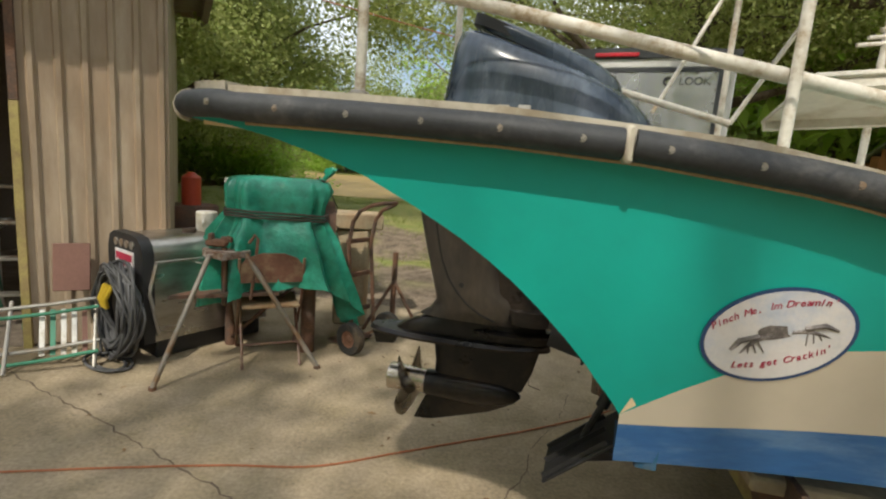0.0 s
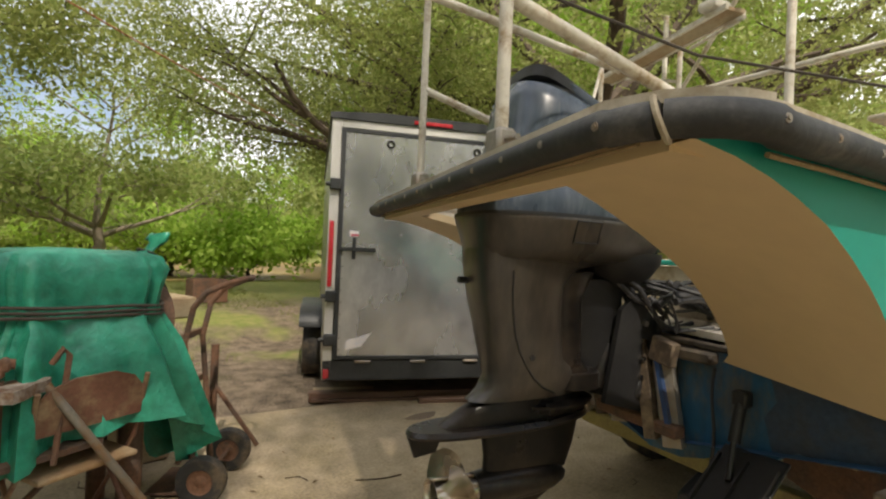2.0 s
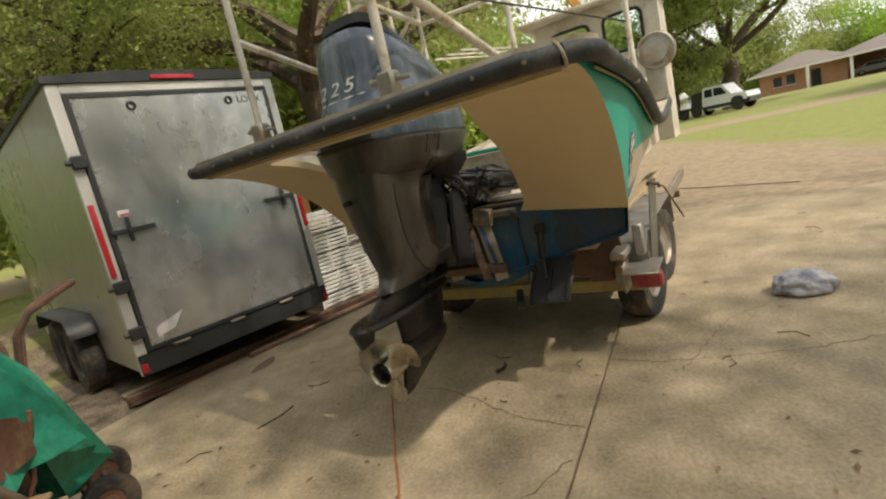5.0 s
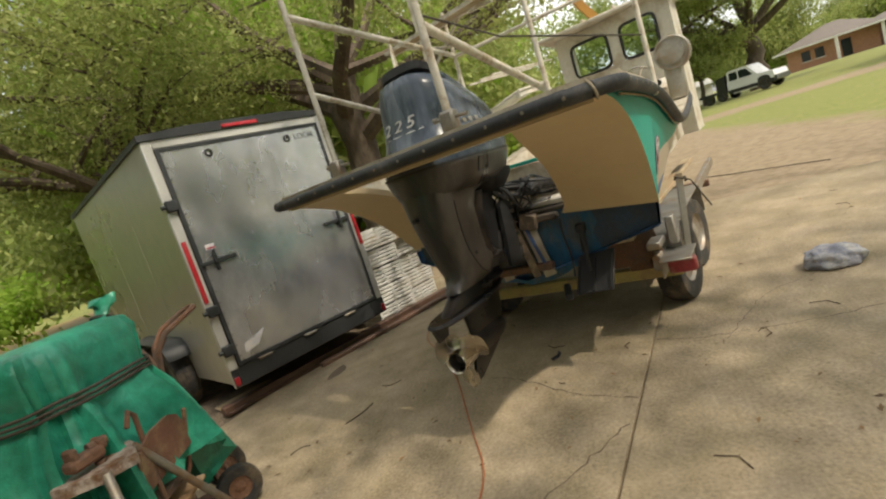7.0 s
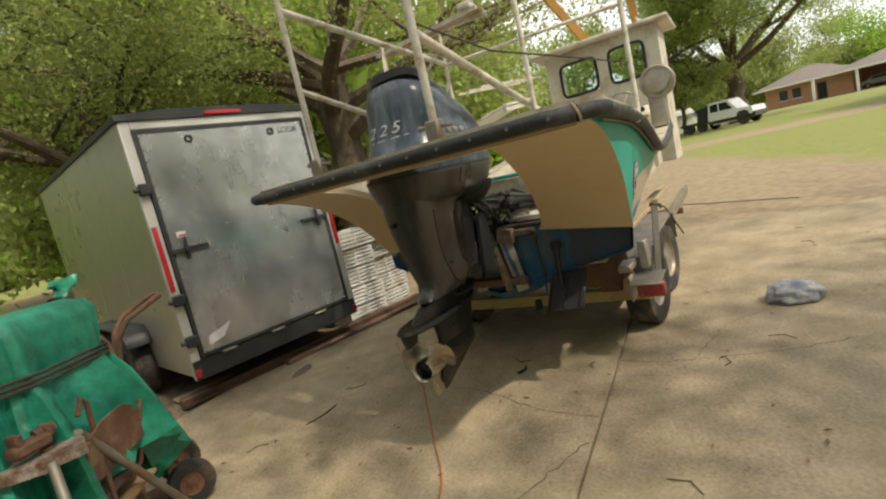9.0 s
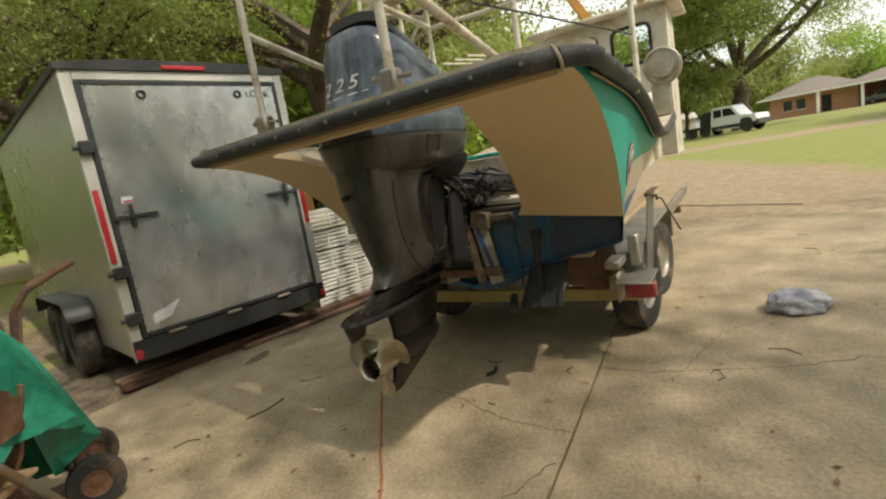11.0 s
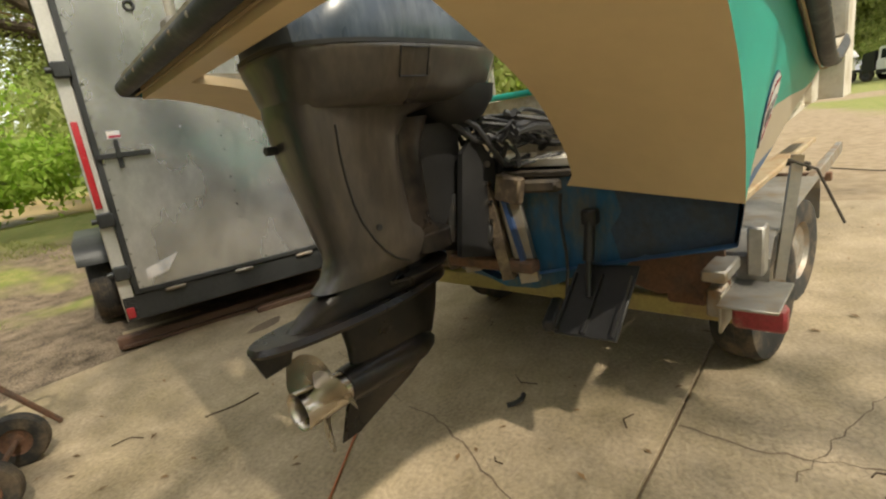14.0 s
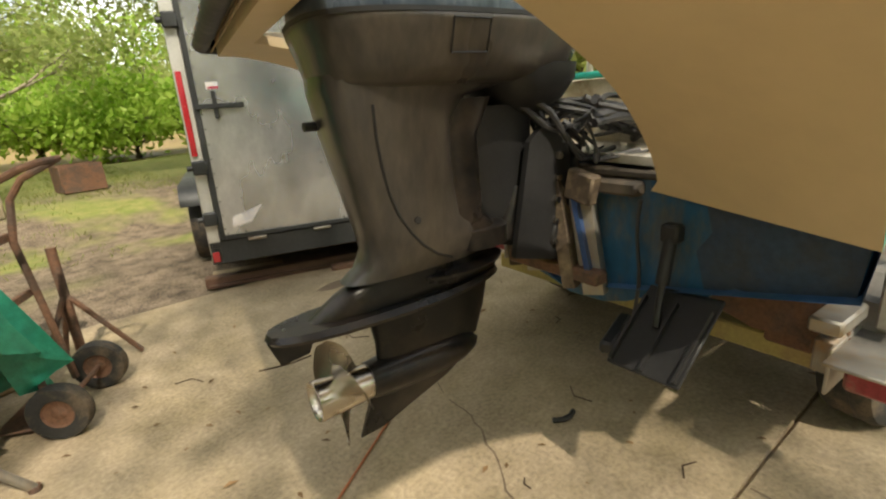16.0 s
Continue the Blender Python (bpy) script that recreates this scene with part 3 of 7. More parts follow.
# raked stern: two curved wings with the motor well cut between them
ARCH = [(0.03, 0.5), (0.3, 0.6), (0.55, 0.652), (0.75, 0.69), (0.93, 0.735), (1.05, 0.765), (1.1, 0.79), (1.12, 0.83)]
for port in (False, True):
    bm = B()
    rows_o, rows_i = [], []
    for a0, z0 in STERN:
        e = interp(a0, ARCH)
        b0 = side_b(a0, z0)
        bs = [b0 + (e - b0) * k / 8 for k in range(9)]
        up = 0.045 * min(1.0, max(0.0, (a0 - 0.5) / 0.55))
        rows_o.append([W(a0 + up * k / 8, BEAM - b if port else b, z0 + up * k / 8) for k, b in enumerate(bs)])
        rows_i.append([W(a0 + 0.035 + up * k / 8, BEAM - b if port else b, z0 + 0.03 + up * k / 8) for k, b in enumerate(bs)])
    va = [[bm.verts.new(p) for p in r] for r in rows_o]
    vb = [[bm.verts.new(p) for p in r] for r in rows_i]
    for i in range(len(va) - 1):
        for k in range(8):
            bm.faces.new((va[i][k], va[i + 1][k], va[i + 1][k + 1], va[i][k + 1]))
            bm.faces.new((vb[i][k], vb[i][k + 1], vb[i + 1][k + 1], vb[i + 1][k]))
        bm.faces.new((va[i][8], va[i + 1][8], vb[i + 1][8], vb[i][8]))
        bm.faces.new((va[i][0], vb[i][0], vb[i + 1][0], va[i + 1][0]))
    for k in range(8):
        bm.faces.new((va[-1][k], vb[-1][k], vb[-1][k + 1], va[-1][k + 1]))
    part("stern_wing", bm, BEIGE, boat, "plain beige curved stern panel")
# the thin strip of stern that bridges the well under the rail
bm = B()
slab(bm, [W(0.026, 0.07, 1.598), W(0.026, BEAM - 0.07, 1.598), W(0.026, BEAM - 0.07, 1.665), W(0.026, 0.07, 1.665)], BU * 0.09)
part("stern_bridge", bm, BEIGE, boat)

# deck cap along the gunwales and stern
bm = B()
for port in (False, True):
    inner, outer = [], []
    for a in [0.175, 0.4, 0.8, 1.3, 1.7, 2.2, 2.8, 3.4, 3.9, 4.4, 4.9, 5.4, 5.9, 6.3, 6.6, 6.8]:
        z = interp(a, SHEER) + 0.028
        b0, b1 = inset(a) - 0.035, inset(a) + 0.17
        outer.append(W(a, BEAM - b0 if port else b0, z))
        inner.append(W(a, BEAM - b1 if port else b1, z))
    loft(bm, [[p for p in outer], [p for p in inner], [p - Vector((0, 0, 0.025)) for p in inner], [p - Vector((0, 0, 0.025)) for p in outer], outer], caps=False, closed=False)
slab(bm, [W(-0.045, 0.17, 1.672), W(-0.045, BEAM - 0.1, 1.672), W(0.02, BEAM, 1.672), W(0.17, BEAM, 1.672), W(0.17, -0.03, 1.672), W(0.1, -0.015, 1.672), W(0.05, 0.015, 1.672), W(0.0, 0.07, 1.672)], (0, 0, 0.022))
part("gunwale_cap", bm, CAP, boat, "dirty cream gunwale cap")

# rubber rail: lengths with gaps between them, and its screws
def rail_pt(s):
    """Along the rail: negative runs forward along starboard, positive across the stern."""
    if s <= -0.165:
        a = -s
        return W(a, inset(a) - 0.035, interp(a, SHEER) - 0.02)
    if s < 0.165:
        q = (s + 0.165) / 0.33 * math.pi / 2
        return W(0.165 - 0.2 * math.sin(q), 0.165 - 0.195 * math.cos(q), 1.642)
    return W(-0.035, s, 1.648)


def rubber(name, pts):
    bm = B()
    tube(bm, pts, 0.0345, 12, flat=0.95)
    return part(name, bm, RUBBER, boat, "scuffed black rubber bumper rail")


rubber("bumper_rail", [rail_pt(-6.6 + k * 0.1043) for k in range(54)])
rubber("bumper_rail", [rail_pt(-1.05 + k * 0.0287) for k in range(39)])
rubber("bumper_rail", [rail_pt(0.052 + 0.02 * k) for k in range(9)] + [rail_pt(0.25 + k * 0.1) for k in range(23)])
rubber("bumper_rail", [W(-0.035 + 0.02 * k, BEAM - 0.02 + 0.012 * k, 1.648) for k in range(4)] + [W(a, BEAM + 0.035 - inset(a), interp(a, SHEER) - 0.02) for a in (0.15, 0.6, 1.3, 2.2, 3.4, 4.4, 5.4, 6.3)])
for s in [-0.15 - 0.165 * k for k in range(24)] + [0.16 + 0.2 * k for k in range(11)]:
    bm = B()
    p = rail_pt(s)
    out = (-BV if s < 0 else -BU)
    disc(bm, p + out * 0.0335, out, 0.008, 0.005, 10)
    disc(bm, p + out * 0.0355, out, 0.004, 0.007, 8)
    part("rail_screw", bm, GALV, boat)
bm = B()
tube(bm, [rail_pt(-6 + k * 0.1) + Vector((0, 0, -0.034)) + BV * 0.03 for k in range(59)], 0.0055, 6)
tube(bm, [W(0.0, 0.12 + 0.1 * k, 1.614) for k in range(24)], 0.004, 6)
part("sealant_bead", bm, RUST_EDGE, boat, "brown weathered sealant line")
bm = B()
box(bm, (0, 0, 0), (0.02, 0.03, 0.075), Matrix.Translation(rail_pt(-1.061) + BV * -0.012), 0.006)
part("rail_joint", bm, CAP, boat)
bm = B()
jp = rail_pt(0.046)
jo = (jp - W(0.165, 0.165, 1.642)).normalized()
jt = (rail_pt(0.06) - rail_pt(0.03)).normalized()
tube(bm, [jp + jo * (0.036 * math.cos(q)) + Vector((0, 0, 0.037 * math.sin(q))) + jt * (0.012 * math.sin(q)) for q in [k * math.pi / 6 for k in range(-3, 4)]], 0.006, 6)
part("rail_joint", bm, CAP, boat)

# vertical transom below, ragged along its lower edge
TR = [(0.19, 0.83), (0.24, 0.812), (0.34, 0.782), (0.42, 0.772), (0.5, 0.775), (0.57, 0.735), (0.66, 0.665), (0.75, 0.64), (0.85, 0.635), (0.92, 0.595), (1.05, 0.57), (1.15, 0.555), (1.25, 0.55)]
rnd = random.Random(11)
low = [(b, z + rnd.uniform(-0.012, 0.012)) for b, z in TR]
low += [(BEAM - b, z + rnd.uniform(-0.012, 0.012)) for b, z in TR[-2::-1]]
bm = B()
ta = 1.175
topline = [(BEAM - 0.172, 0.99), (1.72, 1.045), (1.66, 1.09), (0.86, 1.09), (0.8, 1.045), (0.172, 0.99)]
slab(bm, [W(ta, b, z) for b, z in low + topline], BU * 0.05)
transom = part("transom", bm, BLUE_TRANSOM, boat, "chipped blue-painted transom with a ragged lower edge")
# thin darker navy sheet over the starboard part of the transom
rag = [(b, z) for b, z in low if b <= 0.63]
bm = B()
slab(bm, [W(ta - 0.004, b, z + 0.004) for b, z in rag] + [W(ta - 0.004, b, z) for b, z in ((0.6, 0.74), (0.64, 0.86), (0.59, 0.93), (0.62, 1.02), (0.174, 0.988))], BU * 0.003)
part("repaint_patch", bm, NAVY, transom, "dull navy patch on the starboard part")
bm = B()
box(bm, (0, 0, 0), (0.16, 1.0, 0.03), frame_of(W(1.19, 1.25, 1.075), BU, BV), 0.008)
box(bm, (0, 0, 0), (0.1, 0.72, 0.05), frame_of(W(1.12, 1.25, 1.03), BU, BV), 0.01)
part("transom_cap", bm, GRIMY_BOARD, boat, "grimy dark timber transom cap")
# pale mounting blocks beside the bracket
for b in (1.13, 1.5):
    bm = B()
    bar(bm, W(1.03, b + 0.08, 1.12), W(1.05, b - 0.02, 0.64), 0.05, 0.06)
    part("mount_block", bm, PLANK_STAINED, boat, "stained weathered mounting plank")
    bm = B()
    box(bm, (0, 0, 0), (0.05, 0.12, 0.11), frame_of(W(1.06, b - 0.06, 1.03), BU, BV) @ pose(0, 0, 0, 12, 0, 0), 0.008)
    part("mount_pad", bm, PLANK_STAINED, boat)
    bm = B()
    bar(bm, W(1.09, b - 0.03, 1.0), W(1.11, b - 0.1, 0.62), 0.08, 0.05)
    part("mount_strip", bm, ALU, boat, "stained metal mounting strip")
bm = B()
bar(bm, W(1.05, 1.105, 1.0), W(1.065, 1.03, 0.72), 0.02, 0.03)
part("depth_sticker", bm, STICKER_BLUE, boat)
bm = B()
box(bm, (0, 0, 0), (0.07, 0.46, 0.055), frame_of(W(1.05, 1.22, 0.7), BU, BV), 0.01)
part("mount_ledge", bm, RUST, boat, "rusty lower mounting ledge")

# trim tabs with their rams
for b0 in (0.645, 1.86):
    bm = B()
    TD = (W(0.91, b0, 0.53) - W(1.14, b0, 0.73))
    TM = frame_of((W(0.91, b0, 0.53) + W(1.14, b0, 0.73)) / 2, TD, BV)
    box(bm, (0, 0, 0), (TD.length, 0.25, 0.012), TM, 0.004)
    for d in (-0.11, 0.0, 0.11):
        box(bm, (0.02, d, -0.012), (TD.length * 0.8, 0.01, 0.02), TM)
    tab = part("trim_tab", bm, BLACK, boat, "black trim tab hanging below the transom")
    bm = B()
    tube(bm, [W(1.12, b0 + 0.06, 0.9), W(1.07, b0 + 0.05, 0.76)], 0.022, 10)
    tube(bm, [W(1.07, b0 + 0.05, 0.76), W(1.02, b0 + 0.03, 0.64)], 0.012, 8)
    box(bm, (0, 0, 0), (0.05, 0.06, 0.06), frame_of(W(1.125, b0 + 0.06, 0.915), BU, BV), 0.008)
    part("ram", bm, BLACK, tab)
    bm = B()
    tube(bm, [W(1.13, b0 + 0.2 + 0.01 * math.sin(k), 1.0 - 0.06 * k) for k in range(8)], 0.007, 6)
    part("hydraulic_line", bm, BLACK_HOSE, boat)
bm = B()
box(bm, (0, 0, 0), (0.28, 0.05, 0.05), frame_of(W(1.15, 0.95, 0.47), BU * 0.9 + BV * 0.4, BV), 0.01)
part("transducer_arm", bm, BLACK, boat)

# inside: deck, bulkhead aft of it, splash well, side liners
bm = B()
slab(bm, [W(1.2, 0.18, 1.1), W(1.2, BEAM - 0.18, 1.1), W(4.6, BEAM - 0.4, 1.1), W(4.6, 0.4, 1.1)], (0, 0, 0.03))
for port in (False, True):
    la = (0.1, 0.35, 0.5, 0.65, 0.8, 0.93, 1.03, 1.14, 2.0, 2.4, 3.4, 4.4, 5.4)
    ins = [W(a, (BEAM - 0.17 - inset(a)) if port else 0.17 + inset(a), interp(a, SHEER) + 0.02) for a in la]
    sheet(bm, [ins, [Vector((p.x, p.y, max(1.1, interp(a, STERN) + 0.045))) for a, p in zip(la, ins)]])
slab(bm, [W(4.9, 0.55, 1.1), W(4.9, BEAM - 0.55, 1.1), W(4.9, BEAM - 0.5, 1.76), W(4.9, 0.5, 1.76)], BU * 0.04)
slab(bm, [W(4.9, 0.5, 1.76), W(4.9, BEAM - 0.5, 1.76), W(6.7, 1.4, 1.95), W(6.7, 1.1, 1.95)], (0, 0, 0.03))
part("deck", bm, WHITE_GEL, boat, "worn off-white deck and liner")
bm = B()
box(bm, (0, 0, 0), (0.4, 0.5, 0.18), frame_of(W(1.75, 0.55, 1.22), BU, BV), 0.02)
part("deck_box", bm, GREEN_HULL, boat)
bm = B()
box(bm, (0, 0, 0), (0.3, 0.6, 0.12), frame_of(W(1.7, 1.9, 1.2), BU, BV), 0.02)
part("deck_box", bm, GREEN_HULL, boat)
# low bulkhead of the splash well
bm = B()
slab(bm, [W(1.53, 0.32, 1.13), W(1.53, 2.18, 1.13), W(1.53, 2.18, 1.4), W(1.53, 0.32, 1.4)], BU * 0.02)
well = part("splash_bulkhead", bm, CAP, boat, "dingy cream splash well bulkhead")
bm = B()
box(bm, (0, 0, 0), (0.06, 1.86, 0.03), frame_of(W(1.54, 1.25, 1.418), BU, BV), 0.008)
part("cap_rail", bm, GREEN_HULL, well, "green cap rail")
# hoses and cables to the motor
rnd = random.Random(23)
for k in range(5):
    bm = B()
    b0 = 1.16 - 0.03 * k + rnd.uniform(-0.02, 0.02)
    sag = rnd.uniform(-0.07, 0.05)
    tube(bm, [W(0.98 + 0.02 * k, b0 + 0.04, 1.3 - 0.02 * k), W(1.02 + rnd.uniform(0, 0.08), b0 - rnd.uniform(0.0, 0.06), 1.22 + sag), W(1.08, b0 - rnd.uniform(-0.03, 0.05), 1.14 + 0.5 * sag), W(1.14, b0 + rnd.uniform(-0.04, 0.04), 1.115), W(1.3, b0 + rnd.uniform(-0.15, 0.15), 1.14)], rnd.choice((0.005, 0.007, 0.011)), 7)
    part("control_cable", bm, BLACK_HOSE, boat)
rnd = random.Random(5)
for k in range(22):
    b0 = 1.05 + rnd.uniform(-0.12, 0.3)
    p0, p3 = W(1.0, b0, 1.28 + rnd.uniform(-0.06, 0.06)), W(1.52, rnd.uniform(0.75, 1.5), 1.15 + rnd.uniform(0, 0.1))
    p1, p2 = W(1.15, b0 + rnd.uniform(-0.25, 0.1), 1.34 + rnd.uniform(-0.1, 0.06)), W(1.4, rnd.uniform(0.75, 1.45), 1.16 + rnd.uniform(0, 0.1))
    bm = B()
    tube(bm, [(1 - t) ** 3 * p0 + 3 * t * (1 - t) ** 2 * p1 + 3 * t * t * (1 - t) * p2 + t ** 3 * p3 for t in [i / 12 for i in range(13)]], rnd.choice((0.007, 0.009, 0.013, 0.017)), 7)
    part("hose", bm, BLACK_HOSE, boat)

# oval sticker with its lettering and a crab print
sc = W(1.42, side_b(1.42, 1.2), 1.225)
sx = W(1.59, side_b(1.59, 1.2), 1.225) - W(1.24, side_b(1.24, 1.2), 1.225)
sy = W(1.42, side_b(1.42, 1.3), 1.3) - W(1.42, side_b(1.42, 1.12), 1.12)
SM = frame_of(sc, sx, sy)
SM.translation = sc + SM.to_3x3() @ Vector((0, 0, 0.005))
SZ = 1.228


def on_hull(x, y, h):
    """Sticker metres to the world, laid on the curved side."""
    x, y = x * 0.94 - y * 0.34, x * 0.34 + y * 0.94
    return W(1.42 + x, side_b(1.42 + x, SZ + y) - 0.004 - h, SZ + y)



def ellipse(rx, ry, z, h, n=40):
    bm = B()
    loft(bm, [[on_hull(rx * math.cos(2 * math.pi * k / n), ry * math.sin(2 * math.pi * k / n), zz) for k in range(n)] for zz in (z - h, z)])
    return bm


sticker = part("sticker", ellipse(0.158, 0.112, 0.001, 0.006), STICKER_BLUE, boat, "oval white sticker with a blue rim and a crab")
part("sticker_field", ellipse(0.149, 0.104, 0.003, 0.004), STICKER_WHITE, sticker)
bm = B()
loft(bm, [[on_hull(0.052 * math.cos(q) * (1 + 0.12 * math.cos(3 * q)) + 0.01, 0.019 * math.sin(q) + 0.012, zz) for q in [k * math.pi / 12 for k in range(24)]] for zz in (0.002, 0.0045)])
for sgn in (-1, 1):
    for k in range(4):
        x0 = 0.01 + sgn * (0.02 + 0.01 * k)
        tube(bm, [on_hull(x0, 0.004, 0.004), on_hull(x0 + sgn * 0.03, -0.002 - 0.005 * k, 0.004), on_hull(x0 + sgn * (0.022 + 0.006 * k), -0.034 + 0.003 * k, 0.004)], [0.004, 0.003, 0.0015], 5)
    tube(bm, [on_hull(0.01 + sgn * 0.045, 0.008, 0.004), on_hull(0.01 + sgn * 0.085, 0.006, 0.004), on_hull(0.01 + sgn * 0.108, -0.012, 0.004)], [0.006, 0.007, 0.003], 6)
part("crab_print", bm, STICKER_DARK, sticker)


SLANT = Matrix(((1, 0.28, 0, 0), (0, 1, 0, 0), (0, 0, 1, 0), (0, 0, 0, 1)))


def arc_words(words, base, up, size):
    n = len(words)
    for i, ch in enumerate(words):
        if ch == " ":
            continue
        x = (i - (n - 1) / 2) * size * 0.52
        y = base + up * (1 - (x / 0.14) ** 2) - (up if up < 0 else 0)
        tilt = math.degrees(math.atan(-2 * up * x / 0.0196))
        text("letter", ch, frame_of(on_hull(x, y, 0.0045), on_hull(x + 0.02, y, 0) - on_hull(x - 0.02, y, 0), on_hull(x, y + 0.02, 0) - on_hull(x, y - 0.02, 0)) @ pose(0, 0, 0, 0, 0, tilt) @ SLANT, size, STICKER_RED, sticker, depth=0.0008)


arc_words("Pinch Me, Im Dreamin'", 0.048, 0.024, 0.023)
arc_words("Lets get Crackin'", -0.062, -0.022, 0.023)

# pipe tower on the stern
tower = thing("pipe_tower", W(0.9, 1.25, 1.7), "flaking white-painted pipe frame standing on the boat's stern rail", "tower frame")
PA, PB, PE, PF = (0.07, 1.82), (0.05, 0.82), (1.5, 0.8), (1.68, 1.64)
PC, PD = (2.2, 0.17), (2.2, 2.3)
ZT = 3.3


def pipe(name, p, q, r=0.024):
    bm = B()
    tube(bm, [p, Vector(p).lerp(Vector(q), 0.5), q], r * 0.8, 10)
    part(name, bm, POLE, tower)


for (a, b), z0, z1, r in ((PA, 1.69, ZT, 0.022), (PB, 1.69, ZT, 0.026), (PE, 1.13, ZT, 0.023), (PF, 1.13, 2.78, 0.02), (PC, 1.62, ZT, 0.024), (PD, 1.62, ZT, 0.024), ((1.45, 2.15), 1.13, 2.74, 0.02)):
    pipe("post", W(a, b, z0), W(a, b, z1), r)
pipe("brace", W(*PB, 2.2), W(1.95, 0.86, 1.81), 0.03)
pipe("brace", W(*PA, 2.2), W(1.45, 1.72, 1.84), 0.022)
pipe("top_bar", W(*PA, 2.66), W(*PF, 2.43), 0.026)
pipe("top_bar", W(*PF, 2.42), W(*PC, 2.48), 0.018)
pipe("top_bar", W(*PF, 2.5), W(1.78, 2.42, 2.78), 0.014)
pipe("top_bar", W(1.82, 1.68, 2.75), W(1.5, 1.05, 2.6), 0.014)
pipe("cross_brace", W(1.45, 2.15, 2.7), W(1.1, 1.95, 1.9), 0.014)
pipe("cross_brace", W(*PF, 2.3), W(1.45, 1.72, 1.84), 0.014)
pipe("cross_brace", W(*PE, 3.0), W(*PD, 2.5), 0.017)
for k in range(3):
    pipe("long_rail", W(1.9, 1.7 - 0.13 * k, 2.2), W(4.3, 2.0 - 0.16 * k, 2.5), 0.011)
PL0, PL1 = W(1.6, 2.3, 2.68), W(1.5, 1.1, 2.66)
bm = B()
bar(bm, PL0, PL1, 0.11, 0.018)
part("platform", bm, PLY, tower, "weathered timber step plank")
for d in (-0.066, 0.066):
    bm = B()
    bar(bm, PL0 + BU * d, PL1 + BU * d, 0.018, 0.026)
    part("plank_rim", bm, POLE, tower)
bm = B()
box(bm, (0, 0, 0), (0.13, 0.1, 0.05), frame_of(W(1.46, 1.2, 2.7), BU, BV), 0.015, 2)
part("lamp_box", bm, WHITE_GEL, tower, "white boxy work lamp")
bm = B()
SB = frame_of(W(1.9, 1.35, 1.93), BU * 0.97 + Vector((0, 0, 0.1)), BV * 0.95 - Vector((0, 0, 0.2)))
box(bm, (0, 0, 0), (0.62, 0.5, 0.02), SB, 0.004)
for d in (-0.22, 0.22):
    box(bm, (0, d, -0.025), (0.62, 0.03, 0.04), SB)
part("seat_board", bm, WHITE_GEL, tower, "tilted off-white seat board")
for a, b in (PA, PB):
    bm = B()
    box(bm, (0, 0, 0), (0.07, 0.08, 0.1), frame_of(W(a, b, 1.745), BU, BV), 0.012)
    tube(bm, [W(a, b - 0.12, 1.75), W(a, b + 0.1, 1.77)], 0.009, 8)
    disc(bm, W(a, b + 0.09, 1.77), BV, 0.016, 0.02, 6)
    part("clamp", bm, GALV, tower, "rusted pipe clamp")
bm = B()
tube(bm, [W(*PB, 2.25), W(0.9, 0.8, 2.2), W(*PC, 2.05)], 0.006, 6)
part("shock_cord", bm, CORD, tower)

# wheelhouse, forward
house_at = W(4.3, 1.25, 1.13)
cab = thing("wheelhouse", house_at, "small off-white wheelhouse with two rounded rear windows on the boat", "wheelhouse")
C0, C1, CB0, CB1, CZ0, CZ1 = 4.4, 5.1, 0.16, 1.62, 1.13, 2.68


def rear_panel(bm, b0, b1, z0, z1):
    slab(bm, [W(C0, b0, z0), W(C0, b1, z0), W(C0 + 0.12 * (z1 - CZ0) * 0, b1, z1), W(C0, b0, z1)], BU * 0.04)


bm = B()
wz0, wz1 = 2.15, 2.54
cols = [CB0, 0.34, 0.77, 0.94, 1.43, CB1]
rear_panel(bm, CB0, CB1, CZ0, wz0)
rear_panel(bm, CB0, CB1, wz1, CZ1)
for q, w in ((0, 1), (2, 3), (4, 5)):
    rear_panel(bm, cols[q], cols[w], wz0, wz1)
part("wall_rear", bm, WHITE_GEL, cab)
for b in (CB0, CB1 - 0.04):
    bm = B()
    slab(bm, [W(C0 + 0.04, b, CZ0), W(C1, b, CZ0), W(C1, b, CZ1), W(C0 + 0.04, b, CZ1)], BV * 0.04)
    part("wall_side", bm, WHITE_GEL, cab)
bm = B()
slab(bm, [W(C1, CB0, CZ0), W(C1, CB1, CZ0), W(C1, CB1, 1.95), W(C1, CB0, 1.95)], BU * 0.04)
part("wall_front", bm, WHITE_GEL, cab)
bm = B()
box(bm, (0, 0, 0), (1.0, CB1 - CB0 + 0.16, 0.05), frame_of(W((C0 + C1) / 2, (CB0 + CB1) / 2, CZ1 + 0.03), BU, BV), 0.02, 2)
for k in range(4):
    box(bm, (0, 0, 0), (0.9, 0.03, 0.04), frame_of(W((C0 + C1) / 2, CB0 + 0.2 + 0.4 * k, CZ1 + 0.08), BU, BV), 0.008)
part("roof", bm, WHITE_GEL, cab)
